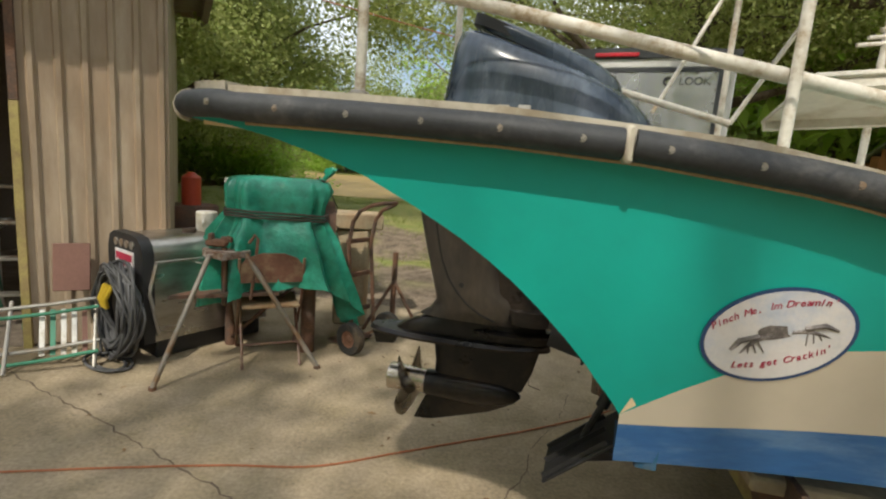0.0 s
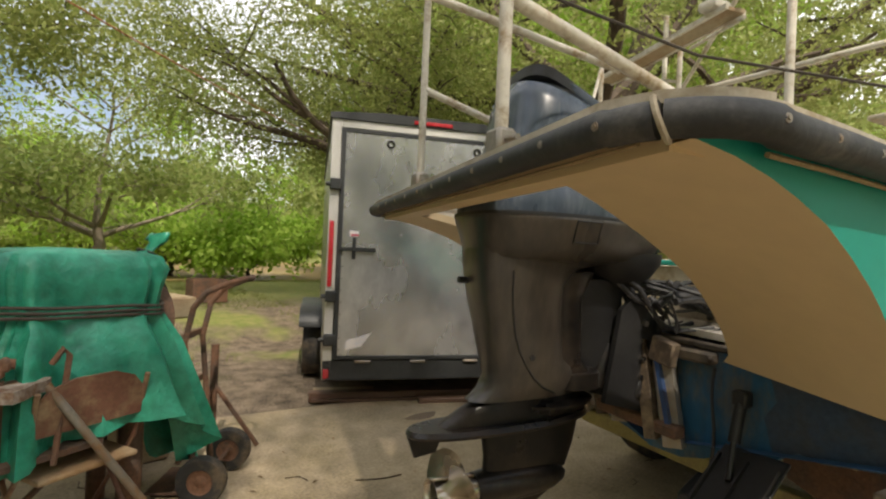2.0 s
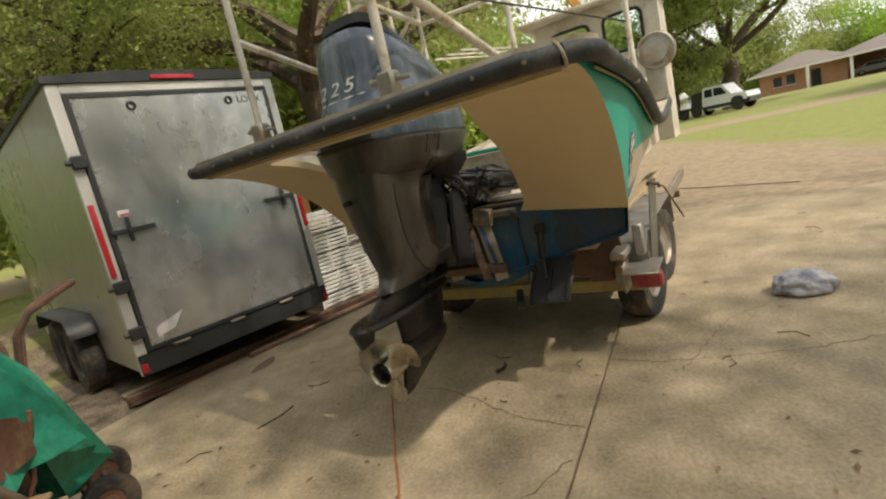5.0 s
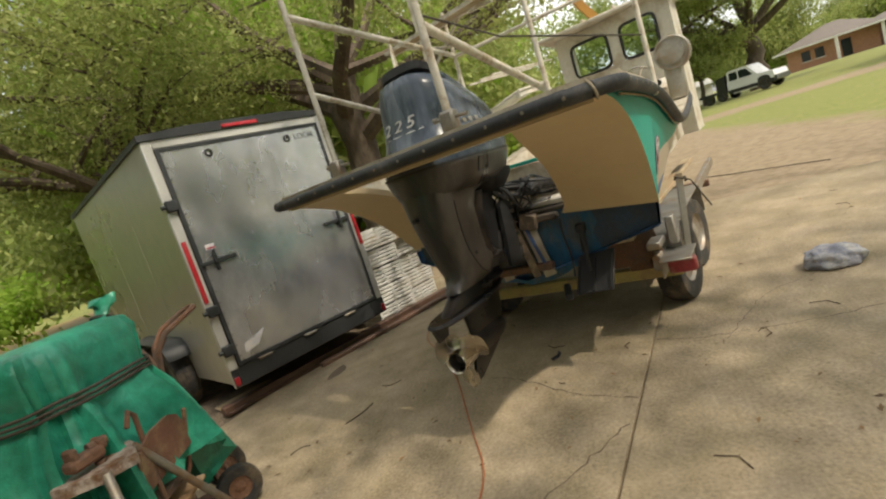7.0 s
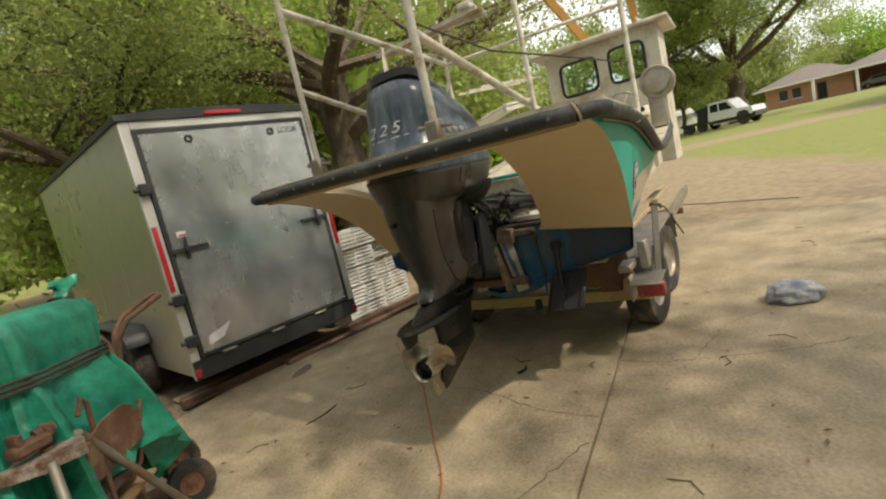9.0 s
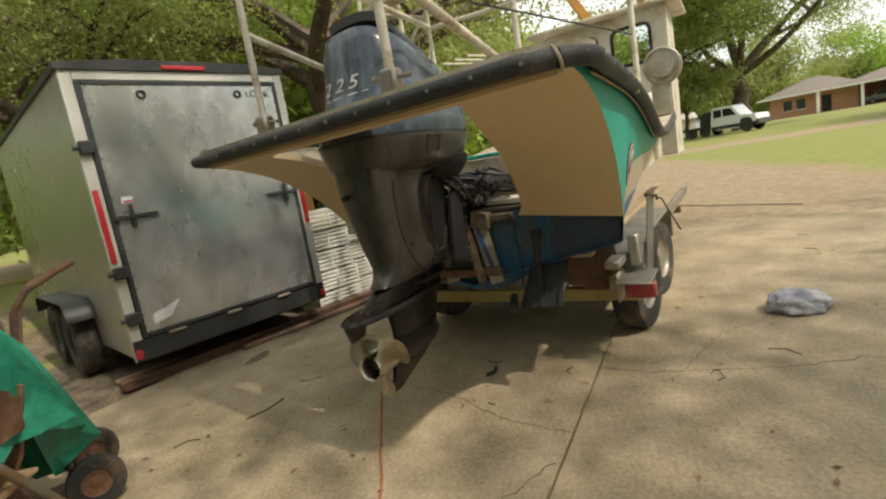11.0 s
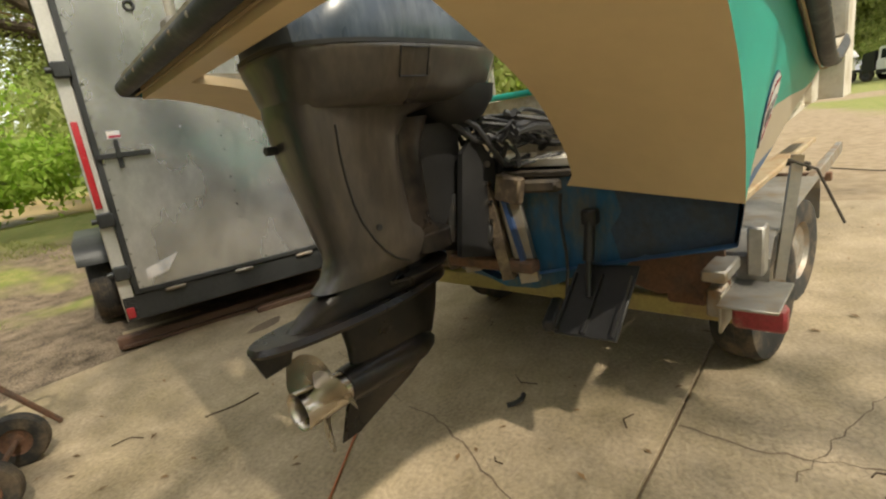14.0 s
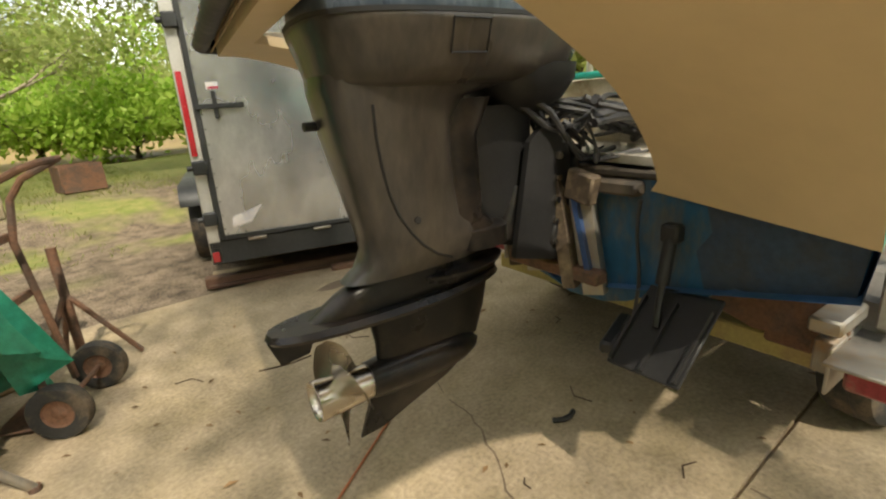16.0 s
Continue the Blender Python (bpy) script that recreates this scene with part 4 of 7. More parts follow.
for b0, b1 in ((cols[1], cols[2]), (cols[3], cols[4])):
    bm = B()
    n = 28
    pts = []
    for k in range(n):
        q = 2 * math.pi * k / n
        cx, cz = math.cos(q), math.sin(q)
        e = 0.32
        pts.append(W(C0 - 0.004, (b0 + b1) / 2 + (b1 - b0) / 2 * math.copysign(abs(cx) ** e, cx), (wz0 + wz1) / 2 + (wz1 - wz0) / 2 * math.copysign(abs(cz) ** e, cz)))
    tube(bm, pts, 0.018, 6, closed=True)
    wf = part("window_frame", bm, BLACK, cab, "black rubber window gasket")
    bm = B()
    slab(bm, pts, BU * 0.006)
    pn = part("pane", bm, PANE, wf)
    pn.visible_shadow = False
bm = B()
ring(bm, W(3.95, 0.6, 1.86), BU * 0.8 + Vector((0, 0, 0.6)), 0.16, 0.012, 24, 6)
tube(bm, [W(3.95, 0.6, 1.86), W(4.2, 0.6, 1.72)], 0.02, 8)
for k in range(3):
    q = k * 2.094
    tube(bm, [W(3.95, 0.6, 1.86), W(3.95 - 0.09 * math.sin(q), 0.6 + 0.16 * math.cos(q), 1.86 + 0.13 * math.sin(q))], 0.007, 6)
part("steering_wheel", bm, STEEL, cab, "bright metal steering wheel")
bm = B()
box(bm, (0, 0, 0), (0.3, 0.5, 0.6), frame_of(W(4.1, 0.58, 1.42), BU, BV), 0.03, 2)
box(bm, (0, 0, 0), (0.34, 0.46, 0.04), frame_of(W(4.06, 0.58, 1.73), BU * 0.9 + Vector((0, 0, 0.3)), BV), 0.01)
part("console", bm, WHITE_GEL, cab)
for b, z, r in ((0.4, 1.76, 0.03), (0.76, 1.76, 0.03)):
    bm = B()
    disc(bm, W(3.93, b, z), BU, r, 0.04, 14)
    part("gauge", bm, BLACK, cab)
bm = B()
box(bm, (0, 0, 0), (0.45, 0.55, 0.5), frame_of(W(3.45, 0.65, 1.38), BU, BV), 0.04, 2)
solo("cooler_box", bm, OLIVE, "olive-green cooler box on the boat's deck", "cooler")

# pot hauler on its bracket at the starboard gunwale
hauler = thing("pot_hauler", W(3.75, 0.2, 1.6), "grey pot hauler with a round drum on the gunwale", "pot hauler")
bm = B()
box(bm, (0, 0, 0), (0.12, 0.17, 0.42), frame_of(W(3.77, 0.2, 1.74), BU, BV), 0.04, 2)
part("bracket", bm, ALU, hauler)
bm = B()
disc(bm, W(3.75, 0.17, 1.985), BU, 0.17, 0.09, 28)
ring(bm, W(3.705, 0.17, 1.985), BU, 0.155, 0.014, 28, 6)
disc(bm, W(3.69, 0.17, 1.985), BU, 0.11, 0.02, 24)
part("drum", bm, ALU, hauler, "round weathered drum face")

# ---- outboard motor ----
MB = 1.31
motor = thing("outboard_motor", W(0.6, MB, 0.3), "large blue-grey outboard motor with a steel propeller on the boat's transom", "outboard motor")


def lean(z):
    """The trimmed motor stands a little aft towards its head."""
    return 0.085 * min(1.0, max(0.0, (z - 0.85) / 0.5))


def mring(z, a0, a1, hw, n=28, e=0.72, tilt=0.0, nose=1.0):
    """A rounded section of the motor at height z, from a0 aft to a1 forward, half as wide as hw."""
    pts = []
    c, h = (a0 + a1) / 2 - lean(z), (a1 - a0) / 2
    for k in range(n):
        q = 2 * math.pi * k / n
        x, y = math.cos(q), math.sin(q)
        xx = math.copysign(abs(x) ** e, x)
        yy = math.copysign(abs(y) ** e, y)
        if x > 0:
            yy *= 1 - (1 - nose) * x ** 2
        pts.append(W(c + h * xx, MB + hw * yy, z + tilt * h * xx))
    return pts


# cowl: upper hood, with a seam, a lower hood and a top scoop
bm = B()
loft(bm, [mring(1.578, 0.213, 1.2, 0.335, e=0.66), mring(1.62, 0.217, 1.21, 0.338, e=0.66), mring(1.68, 0.25, 1.21, 0.332, e=0.66), mring(1.73, 0.29, 1.205, 0.32, e=0.66), mring(1.8, 0.325, 1.19, 0.305, e=0.66, tilt=-0.06),
          mring(1.87, 0.34, 1.17, 0.296, e=0.66, tilt=-0.17), mring(1.935, 0.355, 1.14, 0.284, e=0.66, tilt=-0.27), mring(1.985, 0.375, 1.09, 0.264, e=0.68, tilt=-0.33), mring(2.01, 0.405, 1.02, 0.228, e=0.72, tilt=-0.35), mring(2.02, 0.48, 0.92, 0.12, e=0.8, tilt=-0.35)])
cowl = part("cowl", bm, COWL, motor, "streaked glossy blue-grey engine cowl", 50)
bm = B()
loft(bm, [mring(2.0, 0.45, 1.06, 0.2, e=0.7, tilt=-0.4), mring(2.045, 0.43, 1.05, 0.212, e=0.7, tilt=-0.4), mring(2.062, 0.445, 1.03, 0.202, e=0.7, tilt=-0.4), mring(2.078, 0.49, 0.98, 0.17, e=0.74, tilt=-0.38), mring(2.086, 0.56, 0.9, 0.1, e=0.8, tilt=-0.36)])
part("scoop", bm, COWL, cowl, "", 50)
bm = B()
loft(bm, [mring(2.085, 0.424, 0.72, 0.2, e=0.66, tilt=-0.35), mring(2.125, 0.432, 0.72, 0.2, e=0.66, tilt=-0.4)])
part("air_intake", bm, BLACK, cowl, "dark air intake slot")
bm = B()
loft(bm, [mring(1.567, 0.2025, 1.2125, 0.3395, e=0.66), mring(1.579, 0.2025, 1.2125, 0.3395, e=0.66)])
part("cowl_seam", bm, BLACK, cowl)
bm = B()
loft(bm, [mring(1.4, 0.262, 1.02, 0.225, e=0.66), mring(1.415, 0.25, 1.1, 0.262, e=0.66), mring(1.45, 0.238, 1.17, 0.294, e=0.66), mring(1.5, 0.225, 1.195, 0.315, e=0.66), mring(1.53, 0.214, 1.205, 0.328, e=0.66), mring(1.55, 0.208, 1.21, 0.335, e=0.66), mring(1.567, 0.205, 1.21, 0.337, e=0.66), mring(1.572, 0.209, 1.206, 0.333, e=0.66)])
apron = part("lower_cowl", bm, LEG, motor, "faded dark lower cowl, slab bounce put into its brown", 50)
for sgn in (-1, 1):
    bm = B()
    q = [(0.56, 0.307, 1.475), (0.56, 0.337, 1.555), (0.68, 0.337, 1.555), (0.68, 0.307, 1.475)]
    tube(bm, [W(a - lean(z), MB + sgn * h, z) for a, h, z in q], 0.0032, 6, closed=True)
    part("latch_outline", bm, BLACK, apron)
# midsection leg
bm = B()
loft(bm, [mring(0.835, 0.17, 0.74, 0.088, e=0.7, nose=0.6), mring(0.87, 0.225, 0.76, 0.105, e=0.68, nose=0.65), mring(0.92, 0.265, 0.77, 0.128, e=0.64), mring(0.97, 0.268, 0.7, 0.142, e=0.6), mring(1.0, 0.268, 0.64, 0.147, e=0.58), mring(1.1, 0.262, 0.63, 0.16, e=0.55), mring(1.2, 0.256, 0.63, 0.174, e=0.53), mring(1.3, 0.25, 0.645, 0.188, e=0.53), mring(1.37, 0.246, 0.72, 0.2, e=0.56), mring(1.4, 0.24, 0.88, 0.215, e=0.58), mring(1.44, 0.24, 1.0, 0.235, e=0.6)])
leg = part("midsection", bm, LEG, motor, "faded grey-brown midsection casing, slab bounce put into its brown", 45)


def leg_side(a, z):
    """Half width of the casing at a place along its side."""
    tab = ((0.835, 0.17, 0.74, 0.088, 0.7), (0.87, 0.225, 0.76, 0.105, 0.68), (0.92, 0.265, 0.77, 0.128, 0.64), (1.0, 0.268, 0.64, 0.147, 0.58), (1.1, 0.262, 0.63, 0.16, 0.55), (1.2, 0.256, 0.63, 0.174, 0.53), (1.3, 0.25, 0.645, 0.188, 0.53), (1.37, 0.246, 0.72, 0.2, 0.56))
    a0, a1, hw, e = [interp(z, [(r[0], r[k]) for r in tab]) for k in (1, 2, 3, 4)]
    x = min(1.0, abs(2 * (a - a0) / (a1 - a0) - 1))
    return hw * (1 - x ** (2 / e)) ** (e / 2)


for sgn in (-1, 1):
    bm = B()
    line = [(0.36, 1.36), (0.352, 1.28), (0.35, 1.2), (0.355, 1.12), (0.37, 1.05), (0.4, 0.985), (0.44, 0.93), (0.49, 0.885), (0.55, 0.855)]
    tube(bm, [W(a - lean(z), MB + sgn * leg_side(a, z), z) for a, z in line], 0.0045, 6)
    part("casing_seam", bm, BLACK, leg)
    bm = B()
    disc(bm, W(0.43 - lean(1.02), MB + sgn * leg_side(0.43, 1.02), 1.02), BV, 0.011, 0.01, 10)
    part("drain_screw", bm, BLACK, leg)
# mount housing, blackened to put in the shade of the recess by the casing
bm = B()
loft(bm, [mring(0.9, 0.6, 0.82, 0.125, e=0.6), mring(0.98, 0.56, 0.72, 0.13, e=0.6), mring(1.25, 0.58, 0.74, 0.155, e=0.6), mring(1.36, 0.6, 0.82, 0.17, e=0.6)])
loft(bm, [mring(0.86, 0.6, 0.82, 0.13, e=0.75), mring(0.93, 0.58, 0.83, 0.14, e=0.75), mring(0.945, 0.6, 0.8, 0.11, e=0.75)])
part("mount_housing", bm, LEG_DARK, leg, "lower mount housing, black for the shaded recess beside the casing")
bm = B()
disc(bm, W(0.235 - lean(1.29), MB + 0.06, 1.31), BU, 0.014, 0.05, 10)
part("water_outlet", bm, BLACK, leg)
# gearcase
bm = B()
loft(bm, [mring(0.72, 0.06, 0.79, 0.075, e=0.75, nose=0.4), mring(0.745, 0.05, 0.8, 0.08, e=0.75, nose=0.4), mring(0.8, 0.14, 0.785, 0.075, e=0.75, nose=0.5), mring(0.84, 0.235, 0.765, 0.078, e=0.75, nose=0.5)])
loft(bm, [mring(0.5, 0.26, 0.69, 0.035, e=0.85, nose=0.3), mring(0.6, 0.26, 0.73, 0.042, e=0.85, nose=0.3), mring(0.73, 0.24, 0.76, 0.055, e=0.8, nose=0.3)])
gear = part("gearcase", bm, LEG_DARK, motor, "black gearcase", 45)
bm = B()
loft(bm, [mring(0.718, -0.075, 0.8, 0.125, e=0.8, nose=0.5), mring(0.73, -0.085, 0.805, 0.13, e=0.8, nose=0.5), mring(0.745, -0.075, 0.8, 0.11, e=0.8, nose=0.5)])
loft(bm, [mring(0.79, 0.42, 0.82, 0.12, e=0.8, nose=0.5), mring(0.8, 0.42, 0.825, 0.122, e=0.8, nose=0.5), mring(0.81, 0.44, 0.81, 0.1, e=0.8, nose=0.5)])
part("splash_plate", bm, LEG_DARK, gear)
bm = B()
slab(bm, [W(-0.08, MB - 0.012, 0.72), W(0.07, MB - 0.012, 0.72), W(0.04, MB - 0.012, 0.65), W(-0.05, MB - 0.012, 0.64)], BV * 0.024)
part("trim_fin", bm, LEG_DARK, gear)
bm = B()
cx = [(0.22, 0.062), (0.27, 0.068), (0.4, 0.072), (0.52, 0.07), (0.6, 0.058), (0.66, 0.036), (0.69, 0.008)]
tube(bm, [W(a, MB, 0.475) for a, r in cx], [r for a, r in cx], 18)
part("torpedo", bm, LEG_DARK, gear)
bm = B()
loft(bm, [[W(a, MB + d, z) for a, d, z in ring_] for ring_ in (
    [(0.24, 0.014, 0.44), (0.64, 0.014, 0.44), (0.67, 0.0, 0.44), (0.64, -0.014, 0.44), (0.24, -0.014, 0.44)],
    [(0.2, 0.01, 0.35), (0.5, 0.012, 0.37), (0.54, 0.0, 0.37), (0.5, -0.012, 0.37), (0.2, -0.01, 0.35)],
    [(0.17, 0.005, 0.275), (0.25, 0.006, 0.28), (0.28, 0.0, 0.285), (0.25, -0.006, 0.28), (0.17, -0.005, 0.275)])])
part("skeg", bm, LEG_DARK, gear)
# propeller
bm = B()
prof = [(0.23, 0.055), (0.2, 0.06), (0.1, 0.064), (0.04, 0.068), (0.03, 0.066)]
tube(bm, [W(a, MB, 0.475) for a, r in prof], [r for a, r in prof], 20, caps=False)
prof = [(0.03, 0.066), (0.034, 0.06), (0.06, 0.056), (0.14, 0.05)]
tube(bm, [W(a, MB, 0.475) for a, r in prof], [r for a, r in prof], 20, caps=False)
prop = part("propeller", bm, STEEL, motor, "bright stainless steel propeller", 50)
AX = BU.normalized()
SD = AX.cross(Vector((0, 0, 1))).normalized()
UPV = Vector((0, 0, 1))
for k in range(3):
    q0 = math.radians(27 + 120 * k)
    bm = B()
    rows_a, rows_b = [], []
    for i in range(9):
        r = 0.05 + 0.145 * i / 8
        s = i / 8
        chord = 0.045 + 0.05 * s / 0.55 if s < 0.55 else 0.095 * math.sqrt(max(0.02, 1 - ((s - 0.55) / 0.45) ** 2))
        half = min(0.8, chord / r)
        ra, rb = [], []
        for j in range(7):
            f = (j / 6 - 0.5) * 2 * half
            ang = q0 + f + 0.12 * s
            ax = 0.145 - f * 0.058 - 0.03 * s
            p = W(ax, MB, 0.475) + r * (SD * math.cos(ang) + UPV * math.sin(ang))
            ra.append(p)
            rb.append(p + AX * (0.007 * (1 - 0.7 * s) if 0 < j < 6 and i < 8 else 0.0))
        rows_a.append(ra)
        rows_b.append(rb)
    sheet(bm, rows_a)
    sheet(bm, rows_b)
    part("blade", bm, STEEL, prop, "", 60)
bm = B()
disc(bm, W(0.13, MB, 0.475), BU, 0.052, 0.02, 18)
disc(bm, W(0.11, MB, 0.475), BU, 0.026, 0.05, 12)
part("prop_nut", bm, BLACK, prop)
# clamp bracket between the leg and the transom
for sgn in (-1, 1):
    bm = B()
    slab(bm, [W(0.8, MB + sgn * 0.13 - 0.015, 0.8), W(1.03, MB + sgn * 0.13 - 0.015, 0.74), W(1.09, MB + sgn * 0.13 - 0.015, 1.14), W(0.97, MB + sgn * 0.13 - 0.015, 1.27), W(0.88, MB + sgn * 0.13 - 0.015, 1.2)], BV * 0.03)
    br = part("clamp_bracket", bm, BLACK, motor, "black clamp bracket")
    for a, z in ((1.0, 0.86), (1.06, 0.96), (1.12, 1.12)):
        bm = B()
        box(bm, (0, 0, 0), (0.03, 0.05, 0.1), frame_of(W(a, MB + sgn * 0.13, z), BU, BV) @ pose(0, 0, 0, 0, 15, 0), 0.008)
        part("lug", bm, BLACK, br)
    for z in (0.82, 0.9, 0.98, 1.06, 1.14):
        bm = B()
        disc(bm, W(1 + 0.06 * (z - 0.8), MB + sgn * 0.152, z), BV, 0.013, 0.02, 8)
        part("bolt", bm, STEEL, br)
    bm = B()
    tube(bm, [W(0.8, MB + sgn * 0.07, 0.86), W(0.87, MB + sgn * 0.07, 1.04)], 0.03, 12)
    tube(bm, [W(0.87, MB + sgn * 0.07, 1.04), W(0.94, MB + sgn * 0.07, 1.2)], 0.016, 10)
    part("tilt_ram", bm, LEG_DARK, motor)
bm = B()
loft(bm, [mring(0.92, 0.74, 0.98, 0.07, e=0.7), mring(1.0, 0.7, 1.0, 0.085, e=0.7), mring(1.26, 0.7, 1.04, 0.09, e=0.7), mring(1.33, 0.7, 1.06, 0.11, e=0.7)])
part("swivel", bm, BLACK, motor, "black swivel bracket")
bm = B()
loft(bm, [mring(1.3, 0.93, 1.08, 0.12, e=0.7), mring(1.34, 0.86, 1.14, 0.2, e=0.7), mring(1.4, 0.8, 1.17, 0.26, e=0.68), mring(1.45, 0.78, 1.17, 0.275, e=0.67)])
part("rigging_tray", bm, BLACK, motor, "dark underside tray of the engine")
rnd = random.Random(23)
for k in range(7):
    bm = B()
    b0 = MB + rnd.uniform(-0.24, 0.05)
    tube(bm, [W(0.86 + rnd.uniform(-0.05, 0.1), b0, 1.36), W(0.95, b0 - 0.05, 1.28 + rnd.uniform(-0.04, 0.04)), W(1.05, b0 - 0.08, 1.2 + rnd.uniform(-0.08, 0.06)), W(1.16, b0 - 0.04, 1.16 + rnd.uniform(-0.05, 0.08))], rnd.choice((0.006, 0.008, 0.012)), 7)
    part("engine_hose", bm, BLACK_HOSE, motor)


def hood_at(b, z, out):
    """A point on the aft face of the hood."""
    y = min(0.98, abs(b - MB) / (0.306 - 0.15 * (z - 1.82)))
    x = (1 - y ** (2 / 0.66)) ** 0.33
    return W(0.672 - 0.432 * x + 0.175 * (z - 1.826) - out, b, z)


for ch, b in zip("225", (1.44, 1.335, 1.23)):
    fd = hood_at(b - 0.04, 1.85, 0) - hood_at(b + 0.04, 1.85, 0)
    text("lettering", ch, frame_of(hood_at(b, 1.848, 0.006), fd, hood_at(b, 1.9, 0) - hood_at(b, 1.8, 0)) @ Matrix(((1.5, 0.35, 0, 0), (0, 1, 0, 0), (0, 0, 1, 0), (0, 0, 0, 1))), 0.088, LETTER, cowl, "pale power figure")
bm = B()
tube(bm, [hood_at(1.47 - 0.04 * k, 1.795, 0.0) for k in range(9)], 0.005, 5)
part("decal_stripe", bm, LETTER, cowl)
for a, z, w in ((0.5, 1.775, 0.06), (0.57, 1.777, 0.05), (0.64, 1.78, 0.055), (0.72, 1.782, 0.06)):
    bm = B()
    box(bm, (0, 0, 0), (w * 0.8, 0.005, 0.026), frame_of(W(a - 0.085, MB - 0.311 + 0.4 * max(0, 0.6 - a) ** 1.5, z), BU, BV) @ pose(0, 0, 0, -10, 0, 0), 0.002)
    part("decal_bar", bm, ALU, cowl)

# ---- boat trailer ----
cart = thing("boat_trailer", W(3, 1.25, 0), "galvanised boat trailer with faded red lamps under the boat", "boat trailer")
for b in (0.34, BEAM - 0.34):
    bm = B()
    box(bm, (0, 0, 0), (5.2, 0.06, 0.12), frame_of(W(4.1, b, 0.5), BU, BV), 0.008)
    part("side_rail", bm, GALV, cart)
    bm = B()
    box(bm, (0, 0, 0), (4.2, 0.14, 0.05), frame_of(W(3.6, b + (0.2 if b < 1 else -0.2), 0.7), BU, BV), 0.01)
    part("bunk", bm, PLY, cart, "carpeted support bunk")
    s = -1 if b < 1 else 1
    for a in (2.15, 3.0):
        wheel(cart, W(a, b + s * 0.02, 0.315), BV, 0.315, 0.2, rim_mat=GALV)
    bm = B()
    pts = []
    prof = [(1.72, 0.42), (1.74, 0.62), (1.82, 0.7), (3.32, 0.7), (3.4, 0.62), (3.42, 0.42)]
    loft(bm, [[W(a, b - s * 0.1, z) for a, z in prof] + [W(a, b - s * 0.1, z + 0.01) for a, z in prof[::-1]], [W(a, b + s * 0.16, z) for a, z in prof] + [W(a, b + s * 0.16, z + 0.01) for a, z in prof[::-1]]])
    part("fender", bm, ALU, cart, "dull aluminium fender")
    bm = B()
    bar(bm, W(1.9, b + s * 0.17, 0.5), W(1.93, b + s * 0.22, 1.02), 0.04, 0.04)
    part("guide_post", bm, ALU, cart)
    bm = B()
    box(bm, (0, 0, 0), (0.07, 0.18, 0.1), frame_of(W(1.56, b + s * 0.16, 0.455), BU, BV), 0.012)
    part("tail_lamp", bm, RED_OLD, cart, "faded red tail lamp")
    for size, at in (((0.34, 0.2, 0.012), (1.58, 0.14, 0.53)), ((0.3, 0.012, 0.16), (1.62, 0.03, 0.47)), ((0.22, 0.09, 0.05), (1.52, 0.02, 0.64)), ((0.1, 0.06, 0.2), (1.7, 0.12, 0.68))):
        bm = B()
        box(bm, (0, 0, 0), size, frame_of(W(at[0], b + s * at[1], at[2]), BU, BV), 0.003 if min(size) < 0.02 else 0.008)
        part("lamp_bracket", bm, ALU, cart)
bm = B()
box(bm, (0, 0, 0), (0.07, 1.9, 0.09), frame_of(W(1.66, 1.25, 0.36), BU, BV), 0.008)
part("rear_crossbar", bm, YELLOW, cart, "dull yellow rear crossbar")
for a in (2.2, 3.0, 5.0):
    bm = B()
    box(bm, (0, 0, 0), (0.07, 1.84, 0.08), frame_of(W(a, 1.25, 0.42), BU, BV), 0.008)
    part("crossbar", bm, RUST, cart)
bm = B()
box(bm, (0, 0, 0), (0.09, 0.26, 0.22), frame_of(W(1.7, 0.58, 0.56), BU, BV), 0.01)
box(bm, (0, 0, 0), (0.07, 0.16, 0.16), frame_of(W(1.66, 0.5, 0.5), BU, BV), 0.01)
part("roller_block", bm, RUST, cart, "rust-brown roller block")
bm = B()
slab(bm, [W(1.6, b, z) for b, z in ((0.3, 0.52), (0.62, 0.46), (0.8, 0.5), (0.84, 0.62), (0.6, 0.72), (0.34, 0.76))], BU * 0.02)
part("gusset_plate", bm, RUST, cart, "rust-brown gusset plate")
bm = B()
tube(bm, [W(1.91, 0.12, 0.99), W(1.93, 0.05, 0.96), W(1.95, 0.0, 0.85), W(1.97, -0.05, 0.74)], 0.006, 6)
tube(bm, [W(1.9, 0.15, 0.98), W(1.9, 0.15, 1.0), W(1.94, 0.08, 0.98), W(1.92, 0.08, 0.96)], 0.01, 6)
part("tie_strap", bm, CORD, cart)


# ---- enclosed trailer ----
TO, TRT, TFW = Vector((0.665, 4.915, 0)), Vector((0.872, -0.49, 0)), Vector((0.49, 0.872, 0))


def T(x, y, z):
    """Trailer metres: right across its rear, forward, up."""
    return TO + TRT * x + TFW * y + Vector((0, 0, z))


TW, TL, TZ0, TZ1 = 1.82, 4.1, 0.38, 2.56
van = thing("enclosed_trailer", T(TW / 2, TL / 2, 0), "silver enclosed cargo trailer with dark trim, its ramp door closed", "cargo trailer")


def tbox(bm, x0, x1, y0, y1, z0, z1, bevel=0.0, seg=1):
    box(bm, (0, 0, 0), (x1 - x0, y1 - y0, z1 - z0), frame_of(T((x0 + x1) / 2, (y0 + y1) / 2, (z0 + z1) / 2), TRT, TFW), bevel, seg)


bm = B()
tbox(bm, 0.0, 0.03, 0.05, TL, TZ0 - 0.08, TZ1)
part("side_wall", bm, SKIN_SIDE, van, "grey sheet-metal side wall")
bm = B()
tbox(bm, TW - 0.03, TW, 0.05, TL, TZ0 - 0.08, TZ1)
part("side_wall", bm, SKIN_SIDE, van)
bm = B()
